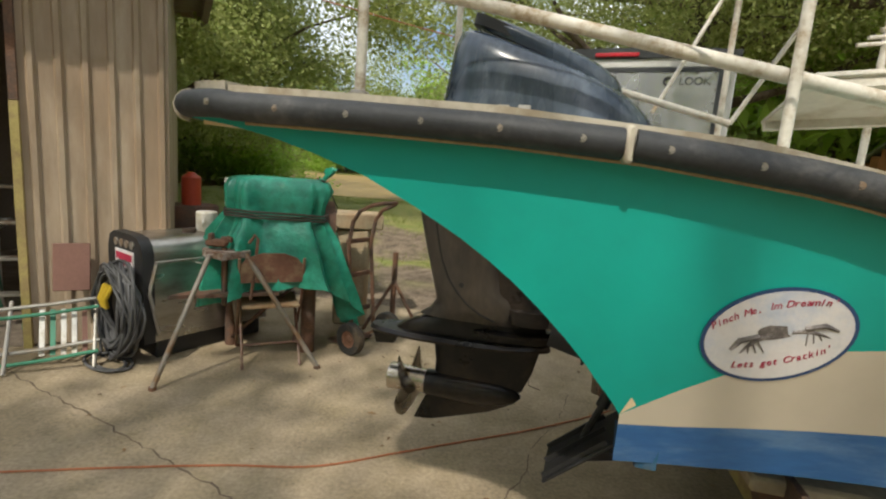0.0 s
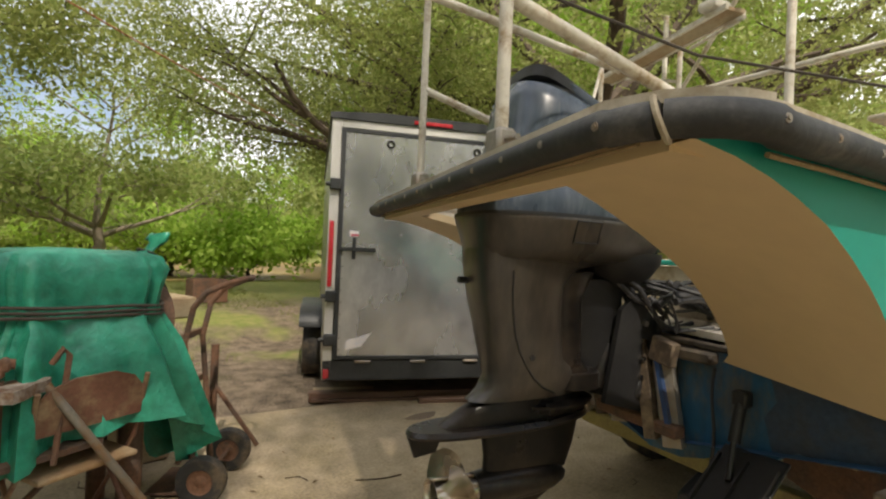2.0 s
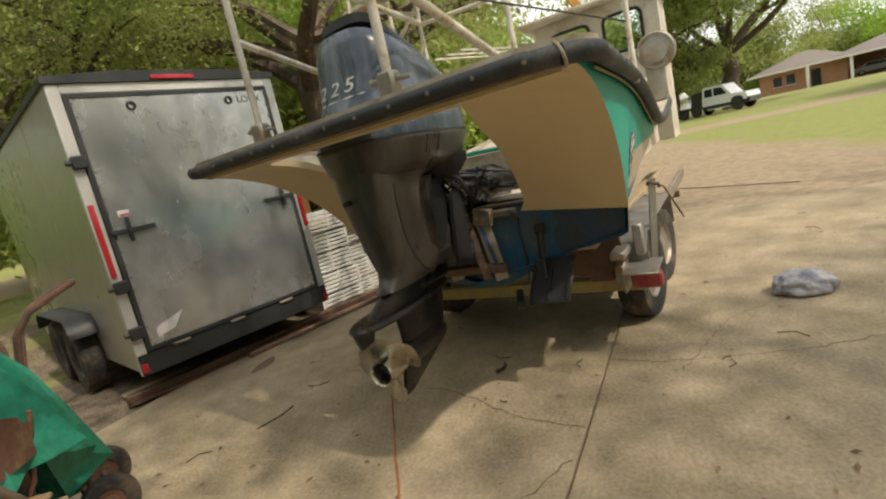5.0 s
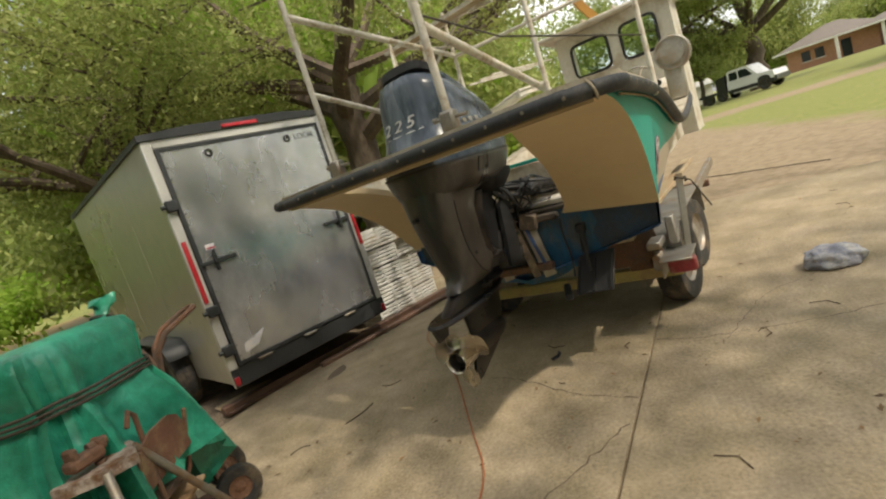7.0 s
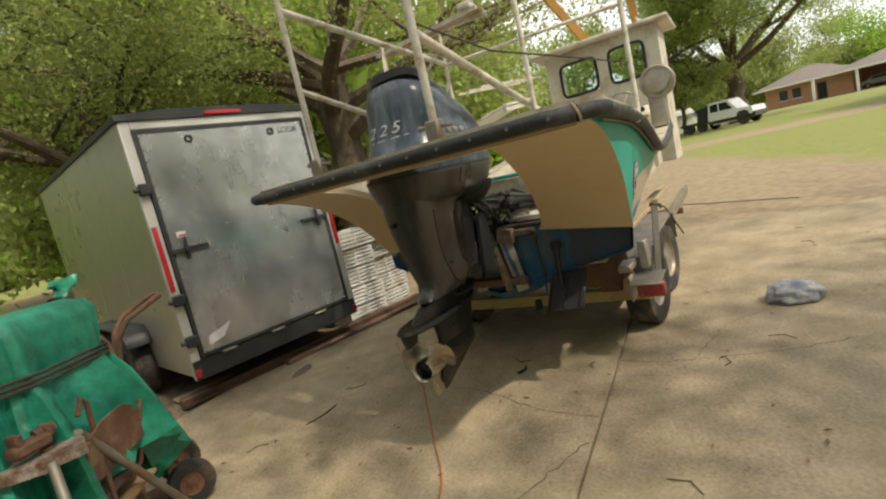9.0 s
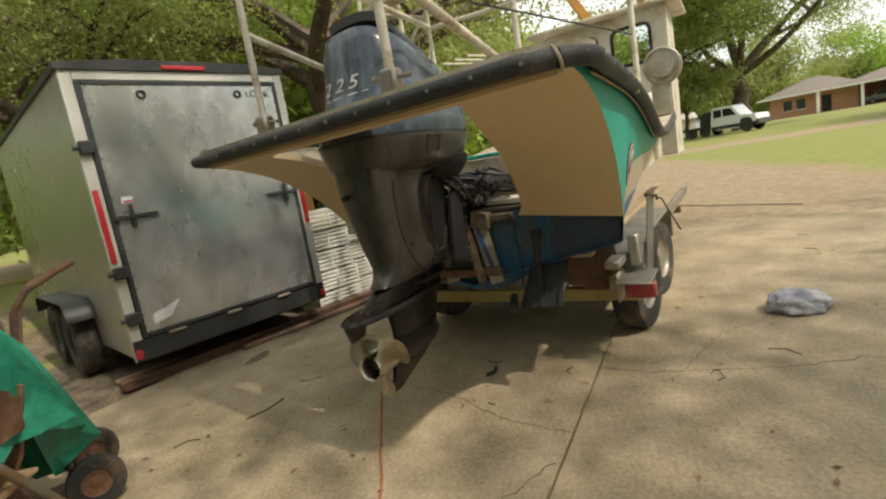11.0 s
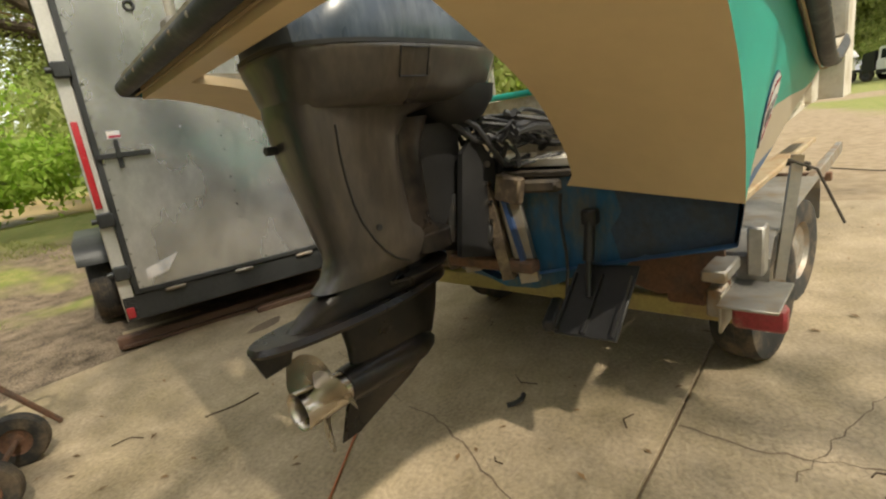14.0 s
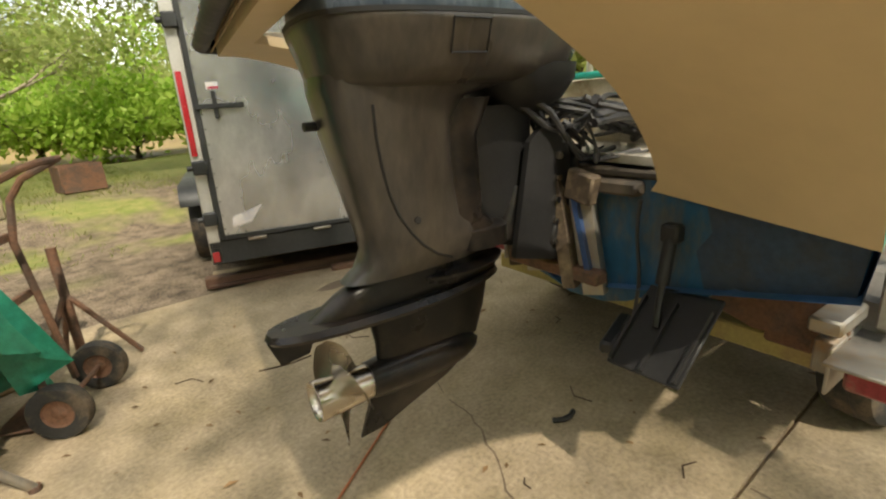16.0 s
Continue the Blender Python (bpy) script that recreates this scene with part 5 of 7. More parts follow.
tbox(bm, 0.03, TW - 0.03, TL - 0.03, TL, TZ0 - 0.08, TZ1)
part("front_wall", bm, SKIN_SIDE, van)
for k in range(1, 3):
    for x in (-0.003, TW - 0.001):
        bm = B()
        tbox(bm, x, x + 0.004, k * 1.22, k * 1.22 + 0.03, TZ0 - 0.05, TZ1 - 0.03)
        part("panel_seam", bm, SKIN_SIDE, van)
bm = B()
loft(bm, [[T(-0.02, y, TZ1), T(TW + 0.02, y, TZ1), T(TW + 0.02, y, TZ1 + 0.05), T(TW * 0.75, y, TZ1 + 0.085), T(TW * 0.25, y, TZ1 + 0.085), T(-0.02, y, TZ1 + 0.05)] for y in (-0.02, TL + 0.02)])
part("roof", bm, DARK_TRIM, van, "dark roof with metal edge trim")
bm = B()
tbox(bm, 0.0, 0.085, 0.0, 0.05, TZ0 - 0.12, TZ1, 0.006)
tbox(bm, TW - 0.085, TW, 0.0, 0.05, TZ0 - 0.12, TZ1, 0.006)
tbox(bm, 0.085, TW - 0.085, 0.0, 0.05, TZ1 - 0.075, TZ1, 0.006)
part("rear_frame", bm, WHITE_TRIM, van, "pale aluminium rear frame")
bm = B()
tbox(bm, 0.0, TW, 0.0, 0.05, TZ0 - 0.12, TZ0 + 0.06, 0.006)
part("rear_sill", bm, DARK_TRIM, van, "dark rear sill")
# ramp door with its dark edging, rivets and hardware
bm = B()
tbox(bm, 0.125, TW - 0.125, -0.012, 0.04, TZ0 + 0.1, TZ1 - 0.115)
door = part("ramp_door", bm, SKIN, van, "rippled silver ramp door skin")
bm = B()
for x0, x1, z0, z1 in ((0.088, 0.125, TZ0 + 0.065, TZ1 - 0.08), (TW - 0.125, TW - 0.088, TZ0 + 0.065, TZ1 - 0.08), (0.125, TW - 0.125, TZ1 - 0.115, TZ1 - 0.08), (0.125, TW - 0.125, TZ0 + 0.065, TZ0 + 0.1)):
    tbox(bm, x0, x1, -0.02, 0.035, z0, z1, 0.004)
part("door_edging", bm, DARK_TRIM, door)
RIVETS = [(x, TZ0 + 0.15 + k * (TZ1 - TZ0 - 0.3) / 18) for k in range(19) for x in (0.135, TW / 2, TW - 0.135)]
RIVETS += [(0.15 + k * (TW - 0.3) / 12, z) for k in range(13) for z in (TZ1 - 0.125, TZ0 + 0.11)]
for x, z in RIVETS:
    bm = B()
    disc(bm, T(x, -0.013, z), TFW, 0.006, 0.006, 6)
    part("rivet", bm, DARK_TRIM, door)
for x, s in ((0.2, 1), (TW - 0.2, -1)):
    bm = B()
    tbox(bm, x - 0.1 if s > 0 else x - 0.22, x + 0.22 if s > 0 else x + 0.1, -0.045, -0.02, 1.4, 1.435, 0.004)
    tbox(bm, x + s * 0.03 - 0.015, x + s * 0.03 + 0.015, -0.06, -0.03, 1.33, 1.52, 0.006)
    disc(bm, T(x + s * 0.03, -0.055, 1.417), TFW, 0.02, 0.04, 10)
    part("bar_lock", bm, DARK_TRIM, door, "dark cam-bar latch")
bm = B()
tbox(bm, 0.19, 0.27, -0.016, -0.011, 1.53, 1.58)
part("warning_label", bm, STICKER_WHITE, door)
bm = B()
tbox(bm, 0.2, 0.27, -0.0175, -0.0155, 1.535, 1.55)
part("label_print", bm, STICKER_RED, door)
bm = B()
slab(bm, [T(0.19, -0.013, 0.53), T(0.33, -0.013, 0.56), T(0.42, -0.013, 0.68), T(0.2, -0.013, 0.61)], -TFW * 0.003)
part("worn_decal", bm, STICKER_WHITE, door, "torn white decal")
for x in (0.52, 1.33):
    bm = B()
    ring(bm, T(x, -0.02, 2.37), TFW, 0.028, 0.01, 16, 6)
    part("door_grommet", bm, BLACK, door)
text("lettering", "LOOK", frame_of(T(1.53, -0.014, 2.37), TRT, Vector((0, 0, 1))), 0.085, LETTER_DARK, door, "dark maker's lettering")
for x in (0.35, 0.85, 1.35):
    bm = B()
    tbox(bm, x - 0.07, x + 0.07, -0.03, 0.0, TZ0 + 0.035, TZ0 + 0.06, 0.008)
    part("hinge", bm, GALV, van)
for z in (0.62, 1.0, 1.98):
    bm = B()
    tbox(bm, 0.0, 0.1, -0.05, 0.0, z - 0.05, z + 0.05, 0.01)
    disc(bm, T(-0.01, -0.02, z), TRT, 0.02, 0.05, 10)
    part("door_hinge", bm, DARK_TRIM, van)
for x in (0.012, TW - 0.055):
    bm = B()
    tbox(bm, x, x + 0.042, -0.02, 0.0, 1.08, 1.66, 0.008, 2)
    part("tail_lamp", bm, RED, van, "tall red tail lamp")
    bm = B()
    tbox(bm, x, x + 0.05, -0.01, 0.0, TZ0 - 0.1, TZ0 - 0.02, 0.006)
    part("side_marker", bm, RED, van)
bm = B()
tbox(bm, 0.72, 1.08, -0.035, -0.018, TZ1 + 0.01, TZ1 + 0.045, 0.006)
part("brake_lamp", bm, RED, van, "red high brake lamp")
for x, s in ((-0.09, -1), (TW + 0.09, 1)):
    for y in (1.35, 2.15):
        wheel(van, T(x, y, 0.33), TRT, 0.33, 0.2, rim_mat=DARK_TRIM)
    bm = B()
    prof = [(0.94, 0.58), (0.98, 0.68), (1.08, 0.745), (2.42, 0.745), (2.52, 0.68), (2.56, 0.58)]
    x0, x1 = (x - 0.14, 0.0) if s < 0 else (TW, x + 0.14)
    loft(bm, [[T(xx, y, z) for y, z in prof] + [T(xx, y, z + 0.012) for y, z in prof[::-1]] for xx in (x0, x1)])
    part("fender", bm, DARK_TRIM, van, "dark tandem wheel fender")
bm = B()
tbox(bm, 0.1, TW - 0.1, 0.05, TL, TZ0 - 0.14, TZ0 - 0.04, 0.01)
bar(bm, T(0.3, TL, TZ0 - 0.08), T(TW / 2, TL + 1.1, TZ0 - 0.08), 0.08, 0.1)
bar(bm, T(TW - 0.3, TL, TZ0 - 0.08), T(TW / 2, TL + 1.1, TZ0 - 0.08), 0.08, 0.1)
bar(bm, T(TW / 2, TL + 1.0, TZ0 - 0.08), T(TW / 2, TL + 1.0, -0.02), 0.06, 0.06)
part("chassis", bm, DARK_TRIM, van)

# long timbers lying on the slab edge behind it
for k, (x0, x1, y, z, w, h) in enumerate(((-0.1, 3.1, 0.28, 0.0, 0.1, 0.09), (0.9, 3.0, 0.13, 0.0, 0.07, 0.05))):
    bm = B()
    box(bm, (0, 0, 0), (x1 - x0, w, h), frame_of(T((x0 + x1) / 2, y, z + h / 2 + 0.002), TRT, TFW), 0.01)
    if k == 0:
        box(bm, (0, 0, 0), (x1 - x0 - 0.05, 0.03, 0.03), frame_of(T((x0 + x1) / 2, y - 0.06, z + 0.02), TRT, TFW), 0.005)
    solo("timber", bm, WOOD, "long dark brown timber lying on the slab edge", "timber", "timbers on the slab")
bm = B()
box(bm, (0, 0, 0), (0.6, 0.3, 0.02), frame_of(T(0.24, 0.52, 0.013), TRT, TFW), 0.005)
solo("plywood_scrap", bm, PLY, "flat weathered plywood scrap under the trailer's corner", "board")

# stacked white crates beyond the trailer
def crate(m):
    ob = thing("crate", m.translation, "white slatted plastic crate in a stack beside the trailer", "crate", "stacked crates")
    for k in range(5):
        bm = B()
        for y in (-0.2, 0.2):
            box(bm, (0, y, 0.02 + 0.045 * k), (0.55, 0.015, 0.032), m, 0.004)
        for x in (-0.27, 0.27):
            box(bm, (x, 0, 0.02 + 0.045 * k), (0.015, 0.4, 0.032), m, 0.004)
        part("slat", bm, WHITE_PLASTIC, ob)
    for x in (-0.27, 0.0, 0.27):
        for y in (-0.2, 0.2):
            bm = B()
            box(bm, (x, y, 0.11), (0.03, 0.022, 0.22), m, 0.004)
            part("post", bm, WHITE_PLASTIC, ob)
    bm = B()
    box(bm, (0, 0, 0.01), (0.53, 0.38, 0.012), m)
    part("base", bm, WHITE_PLASTIC, ob)
    return ob


rnd = random.Random(3)
for i, (x, y) in enumerate(((2.25, 0.55), (2.85, 0.75), (2.3, 1.1))):
    for k in range(4 if i else 5):
        m = frame_of(T(x + rnd.uniform(-0.03, 0.03), y + rnd.uniform(-0.03, 0.03), 0.0 + 0.235 * k), TRT + TFW * rnd.uniform(-0.06, 0.06), TFW)
        crate(m)
bm = B()
for k in range(5):
    box(bm, (0, 0, 0.02 * k), (0.9, 0.12, 0.016), frame_of(T(2.6 + 0.03 * k, 0.45 + 0.1 * k, 0.95 + 0.01 * k), TRT + TFW * 0.2 * (k - 2) * 0.4, TFW), 0.003)
solo("board_offcuts", bm, PLY, "loose pale board offcuts lying on the crates", "boards")


# ---- trees ----
def leaves_mesh(name, centres, per, spread, size, seed, droop=0.0):
    """Many small pointed leaves scattered round twig ends, as one mesh."""
    rs = np.random.RandomState(seed)
    c = np.repeat(np.array(centres), per, axis=0)
    n = len(c)
    off = rs.normal(size=(n, 3)) * spread
    off[:, 2] *= 0.7
    if droop:
        off[:, 2] -= np.abs(rs.normal(size=n)) * droop
    p = c + off
    d = rs.normal(size=(n, 3))
    d /= np.linalg.norm(d, axis=1)[:, None]
    e = np.cross(d, rs.normal(size=(n, 3)))
    e /= np.linalg.norm(e, axis=1)[:, None]
    s = size * rs.uniform(0.6, 1.3, n)[:, None]
    v = np.stack([p - d * s, p + e * s * 0.45, p + d * s, p - e * s * 0.45], axis=1).reshape(-1, 3)
    me = bpy.data.meshes.new(name)
    me.vertices.add(len(v))
    me.vertices.foreach_set("co", v.ravel())
    me.loops.add(4 * n)
    me.loops.foreach_set("vertex_index", np.arange(4 * n))
    me.polygons.add(n)
    me.polygons.foreach_set("loop_start", np.arange(0, 4 * n, 4))
    me.update(calc_edges=True)
    me.validate()
    return me


def tree(name, at, height, trunk_r, crown_r, seed, label, per=60, size=0.07, spread=0.35, leaf=None, bark=None, fork=0.35, levels=3, lean=(0, 0), low=0.0, droop=0.0, branches=6, kids=4, flat=0.5):
    """A tapered trunk with forking limbs, and a crown of many small leaves in clumps."""
    rnd = random.Random(seed)
    at = Vector(at)
    ob = thing(name, at, label, "tree", "trees round the yard")
    bm = B()
    ends = []

    def limb(p, d, length, r, lev):
        pts, rs = [p], [r]
        n = 6 if lev < 2 else 4
        for i in range(n):
            d = (d + Vector((rnd.uniform(-1, 1), rnd.uniform(-1, 1), rnd.uniform(-0.5, 0.7) - droop * lev * 0.3)) * 0.22).normalized()
            p = p + d * length / n
            pts.append(p)
            rs.append(r * (1 - 0.75 * (i + 1) / n))
        tube(bm, pts, rs, 8 if lev < 2 else 5)
        if lev >= levels:
            ends.extend(pts[1:])
            return
        if lev == levels - 1:
            ends.extend(pts[2:])
        for k in range(kids if lev else branches):
            i = rnd.randint(2, n)
            ang = rnd.uniform(0, 2 * math.pi)
            out = Vector((math.cos(ang), math.sin(ang), rnd.uniform(-0.15, 0.5) * (1 - flat) + 0.1))
            nd = (d * 0.45 + out).normalized()
            limb(pts[i], nd, length * rnd.uniform(0.5, 0.72), rs[i] * 0.75 + 0.004, lev + 1)

    top = at + Vector((lean[0], lean[1], height * fork))
    n = 7
    pts = [at + Vector((0, 0, -0.1))]
    rs = [trunk_r * 1.35]
    for i in range(1, n + 1):
        t = i / n
        pts.append(at.lerp(top, t) + Vector((rnd.uniform(-1, 1), rnd.uniform(-1, 1), 0)) * trunk_r * 0.35)
        rs.append(trunk_r * (1 - 0.35 * t))
    tube(bm, pts, rs, 14)
    for k in range(branches):
        ang = 2 * math.pi * (k + rnd.uniform(-0.3, 0.3)) / branches
        rise = rnd.uniform(0.15, 1.1)
        d = Vector((math.cos(ang), math.sin(ang), rise)).normalized()
        i = rnd.choice((n - 2, n - 1, n))
        limb(pts[i], d, crown_r * rnd.uniform(0.75, 1.05), rs[i] * 0.6, 1)
    limb(pts[n], Vector((rnd.uniform(-0.3, 0.3), rnd.uniform(-0.3, 0.3), 1)).normalized(), height * (1 - fork) * 0.8, rs[n] * 0.8, 1)
    part("trunk", bm, bark or BARK, ob)
    me = leaves_mesh("crown", [tuple(e) for e in ends if e.z > at.z + low], per, spread, size, seed, droop * 0.5)
    me.materials.append(leaf or LEAF)
    cr = new("crown", me)
    cr.parent = ob
    cr.matrix_parent_inverse = ob.matrix_basis.inverted()
    return ob


# ---- tin shed ----
SO, SX, SY = Vector((-2.92, 3.72, 0)), Vector((0.916, 0.4, 0)), Vector((-0.4, 0.916, 0))


def S2(x, y, z):
    """Shed metres: along its front, inwards, up."""
    return SO + SX * x + SY * y + Vector((0, 0, z))


def corrugated(x0, x1, z0, z1, y0, depth=0.022, pitch=0.155, along=None):
    """Ribbed tin sheeting with flat pans and raised ribs, a little dented."""
    prof = []
    x = x0
    while x < x1 - 0.001:
        for dx, dy in ((0, 0), (0.04, 0), (0.055, -depth), (0.085, -depth), (0.1, 0)):
            if x + dx <= x1:
                prof.append((x + dx, dy))
        x += pitch
    prof.append((x1, 0))
    rows = []
    for k in range(9):
        z = z0 + (z1 - z0) * k / 8
        rows.append([S2(px, y0 + dy + 0.008 * noise.noise(Vector((px * 4, z * 1.3, 3))), z) for px, dy in prof])
    bm = B()
    sheet(bm, rows)
    sheet(bm, [[p + SY * 0.012 for p in r] for r in rows])
    return bm


shed_w = thing("wall_shed_front", S2(0.45, 0, 0), "ribbed tan painted tin wall panel with dents and dirt streaks", "wall", kind="structure")
part("tin_sheet", corrugated(0.0, 0.87, 0.02, 3.1, 0), TIN, shed_w, angle=25)
bm = B()
slab(bm, [S2(-0.05, -0.04, 0.0), S2(0.0, -0.04, 0.0), S2(0.0, -0.04, 1.75), S2(-0.05, -0.04, 1.75)], SY * 0.09)
part("corner_trim", bm, YELLOW, shed_w, "faded yellow corner trim")
bm = B()
slab(bm, [S2(-0.05, -0.03, 1.754), S2(0.0, -0.03, 1.754), S2(0.0, -0.03, 3.1), S2(-0.05, -0.03, 3.1)], SY * 0.08)
part("post", bm, RUST, shed_w)
bm = B()
slab(bm, [S2(0.87, 0.0, 0.02), S2(0.89, 0.0, 0.02), S2(0.89, 0.0, 3.1), S2(0.87, 0.0, 3.1)], SY * 4.0)
solo("wall_shed_side", bm, TIN, "tan tin side wall of the shed", "wall", kind="structure")
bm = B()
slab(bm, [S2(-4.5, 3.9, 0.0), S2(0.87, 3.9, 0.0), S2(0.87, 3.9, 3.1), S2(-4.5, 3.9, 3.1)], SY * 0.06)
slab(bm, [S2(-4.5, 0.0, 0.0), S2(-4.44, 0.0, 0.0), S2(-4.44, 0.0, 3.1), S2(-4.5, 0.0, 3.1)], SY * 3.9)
solo("wall_shed_back", bm, DIM_INSIDE, "unlined back wall inside the open shed, its dimness put into the colour", "wall", kind="structure")
bm = B()
slab(bm, [S2(-4.8, -0.55, 3.1), S2(1.25, -0.55, 3.1), S2(1.25, 4.1, 3.35), S2(-4.8, 4.1, 3.35)], (0, 0, 0.04))
for k in range(5):
    slab(bm, [S2(-4.8 + 1.5 * k, -0.5, 3.0), S2(-4.72 + 1.5 * k, -0.5, 3.0), S2(-4.72 + 1.5 * k, 4.0, 3.24), S2(-4.8 + 1.5 * k, 4.0, 3.24)], (0, 0, 0.1))
solo("roof_shed", bm, ROOF_TIN, "rusty tin roof with timber rafters over the shed", "roof", kind="structure")
bm = B()
slab(bm, [S2(-4.45, 0.02, -0.1), S2(0.86, 0.02, -0.1), S2(0.86, 3.9, -0.1), S2(-4.45, 3.9, -0.1)], (0, 0, 0.106))
solo("floor_shed", bm, SHED_FLOOR, "dusty stained concrete floor inside the shed", "floor", kind="structure")

# things just inside
lad = thing("step_ladder", S2(-0.28, 0.5, 0), "green metal step ladder standing inside the shed", "ladder")
for x in (-0.44, -0.14):
    bm = B()
    bar(bm, S2(x, 0.42, 0.006), S2(x + 0.04, 0.6, 1.38), 0.05, 0.025)
    part("rail", bm, GREEN_PAINT, lad)
for k in range(4):
    bm = B()
    box(bm, (0, 0, 0), (0.28, 0.1, 0.025), frame_of(S2(-0.28, 0.48 + 0.035 * k, 0.28 + 0.28 * k), SX, SY), 0.005)
    part("step", bm, GALV, lad)
for x in (-0.44, -0.14):
    bm = B()
    bar(bm, S2(x, 1.05, 0.006), S2(x + 0.04, 0.64, 1.34), 0.03, 0.02)
    part("rear_leg", bm, GREEN_PAINT, lad)
tb = thing("folding_table", S2(-1.1, 1.1, 0), "white folding table inside the dim shed", "table")
bm = B()
box(bm, (0, 0, 0), (1.3, 0.7, 0.05), frame_of(S2(-1.1, 1.2, 0.72), SX, SY), 0.012)
part("tabletop", bm, WHITE_PLASTIC, tb)
for x in (-1.65, -0.55):
    for y in (0.95, 1.45):
        bm = B()
        tube(bm, [S2(x, y, 0.006), S2(x, y, 0.7)], 0.016, 8)
        part("leg", bm, WHITE_PLASTIC, tb)
st = thing("stool", S2(-0.55, 0.85, 0), "grey metal stool with a round seat inside the shed", "stool")
bm = B()
disc(bm, S2(-0.55, 0.85, 0.47), (0, 0, 1), 0.17, 0.03, 20)
part("seat", bm, GALV, st)
for k in range(3):
    q = k * 2.094 + 0.4
    bm = B()
    tube(bm, [S2(-0.55 + 0.19 * math.cos(q), 0.85 + 0.19 * math.sin(q), 0.006), S2(-0.55 + 0.09 * math.cos(q), 0.85 + 0.09 * math.sin(q), 0.46)], 0.014, 8)
    part("leg", bm, GALV, st)
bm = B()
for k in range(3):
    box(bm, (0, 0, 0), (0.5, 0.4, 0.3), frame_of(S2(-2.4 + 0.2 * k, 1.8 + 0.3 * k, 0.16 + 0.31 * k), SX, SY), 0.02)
solo("storage_boxes", bm, DIM_INSIDE, "boxes stacked at the back of the shed, coloured dark for the dimness", "boxes")

# brown board and a folded lawn chair leaning on the tin wall
bm = B()
box(bm, (0, 0, 0), (0.22, 0.02, 0.34), frame_of(S2(0.27, -0.13, 0.62), SX, SY * 0.2 + Vector((0, 0, 1))).to_4x4() @ pose(0, 0, 0, 90), 0.004)
solo("brown_board", bm, BROWN_BOARD, "plain brown board leaning against the tin wall", "board")
lawn = thing("lawn_chair", S2(0.18, -0.32, 0), "folded lawn chair with green and white webbing against the wall", "folding chair")
for k, (z, y) in enumerate(((0.36, -0.25), (0.31, -0.3), (0.1, -0.42), (0.05, -0.5))):
    bm = B()
    tube(bm, [S2(-0.12, y, z), S2(0.18, y - 0.02, z + 0.03), S2(0.46, y, z + 0.06)], 0.013, 8)
    part("frame_tube", bm, GREEN_PAINT if k % 2 else ALU, lawn)
for k in range(5):
    bm = B()
    slab(bm, [S2(0.1 + 0.06 * k, -0.26, 0.35), S2(0.13 + 0.06 * k, -0.26, 0.35), S2(0.15 + 0.06 * k, -0.44, 0.08), S2(0.12 + 0.06 * k, -0.44, 0.08)], SY * 0.006)
    part("webbing", bm, (WHITE_PLASTIC, GREEN_PAINT, WHITE_PLASTIC, WHITE_PLASTIC, BROWN_BOARD)[k], lawn)
for x in (-0.06, 0.42):
    bm = B()
    tube(bm, [S2(x, -0.2, 0.4), S2(x + 0.02, -0.56, 0.015)], 0.013, 8)
    part("leg", bm, ALU, lawn)

# stainless cabinet with a black end: an engine welder
KX, KY = Vector((0.62, 0.785, 0)), Vector((-0.785, 0.62, 0))
KO = Vector((-2.02, 3.55, 0))


def K(x, y, z):
    return KO + KX * x * 1.12 + KY * y + Vector((0, 0, z * 0.85))


weld = thing("engine_welder", K(0.35, 0.2, 0), "stainless-sided engine welder with a black end panel", "welder")
bm = B()
prof = [(0.0, 0.16), (0.0, 0.9), (0.02, 0.97), (0.07, 1.02), (0.15, 1.04), (0.4, 1.04), (0.47, 1.0), (0.5, 0.9), (0.5, 0.16)]
loft(bm, [[K(x, y, z) for y, z in prof] for x in (0.04, 0.86)])
part("body", bm, STAINLESS, weld)
bm = B()
loft(bm, [[K(x, 0.25 + (y - 0.25) * 1.05, 0.16 + (z - 0.16) * 1.02) for y, z in prof] for x in (-0.03, 0.04)])
end = part("end_panel", bm, BLACK, weld, "black moulded end panel")
bm = B()
for k in range(4):
    disc(bm, K(-0.032, 0.13 + 0.08 * k, 0.97), KX, 0.028, 0.012, 14)
part("vent_hole", bm, GALV, end)
bm = B()
box(bm, (0, 0, 0), (0.008, 0.27, 0.16), frame_of(K(-0.034, 0.24, 0.82), KX, KY))
part("label_plate", bm, STICKER_WHITE, end)
bm = B()
box(bm, (0, 0, 0), (0.008, 0.24, 0.05), frame_of(K(-0.037, 0.24, 0.86), KX, KY))
box(bm, (0, 0, 0), (0.008, 0.2, 0.02), frame_of(K(-0.037, 0.24, 0.8), KX, KY))
part("label_print", bm, STICKER_RED, end)
bm = B()
box(bm, (0, 0, 0), (0.9, 0.012, 0.02), frame_of(K(0.45, -0.006, 0.84), KX, KY), 0.003)
tube(bm, [K(0.05, -0.02, 0.83), K(0.0, -0.03, 0.6), K(0.06, -0.02, 0.22)], 0.014, 8)
tube(bm, [K(0.3, -0.012, 0.815), K(0.33, -0.035, 0.8), K(0.36, -0.012, 0.815)], 0.006, 6)
part("trim_strip", bm, ALU, weld)
bm = B()
box(bm, (0, 0, 0), (0.86, 0.46, 0.15), frame_of(K(0.44, 0.25, 0.085), KX, KY), 0.015)
part("base_skid", bm, BLACK, weld)
# coiled cables on its end
bm = B()
rnd = random.Random(9)
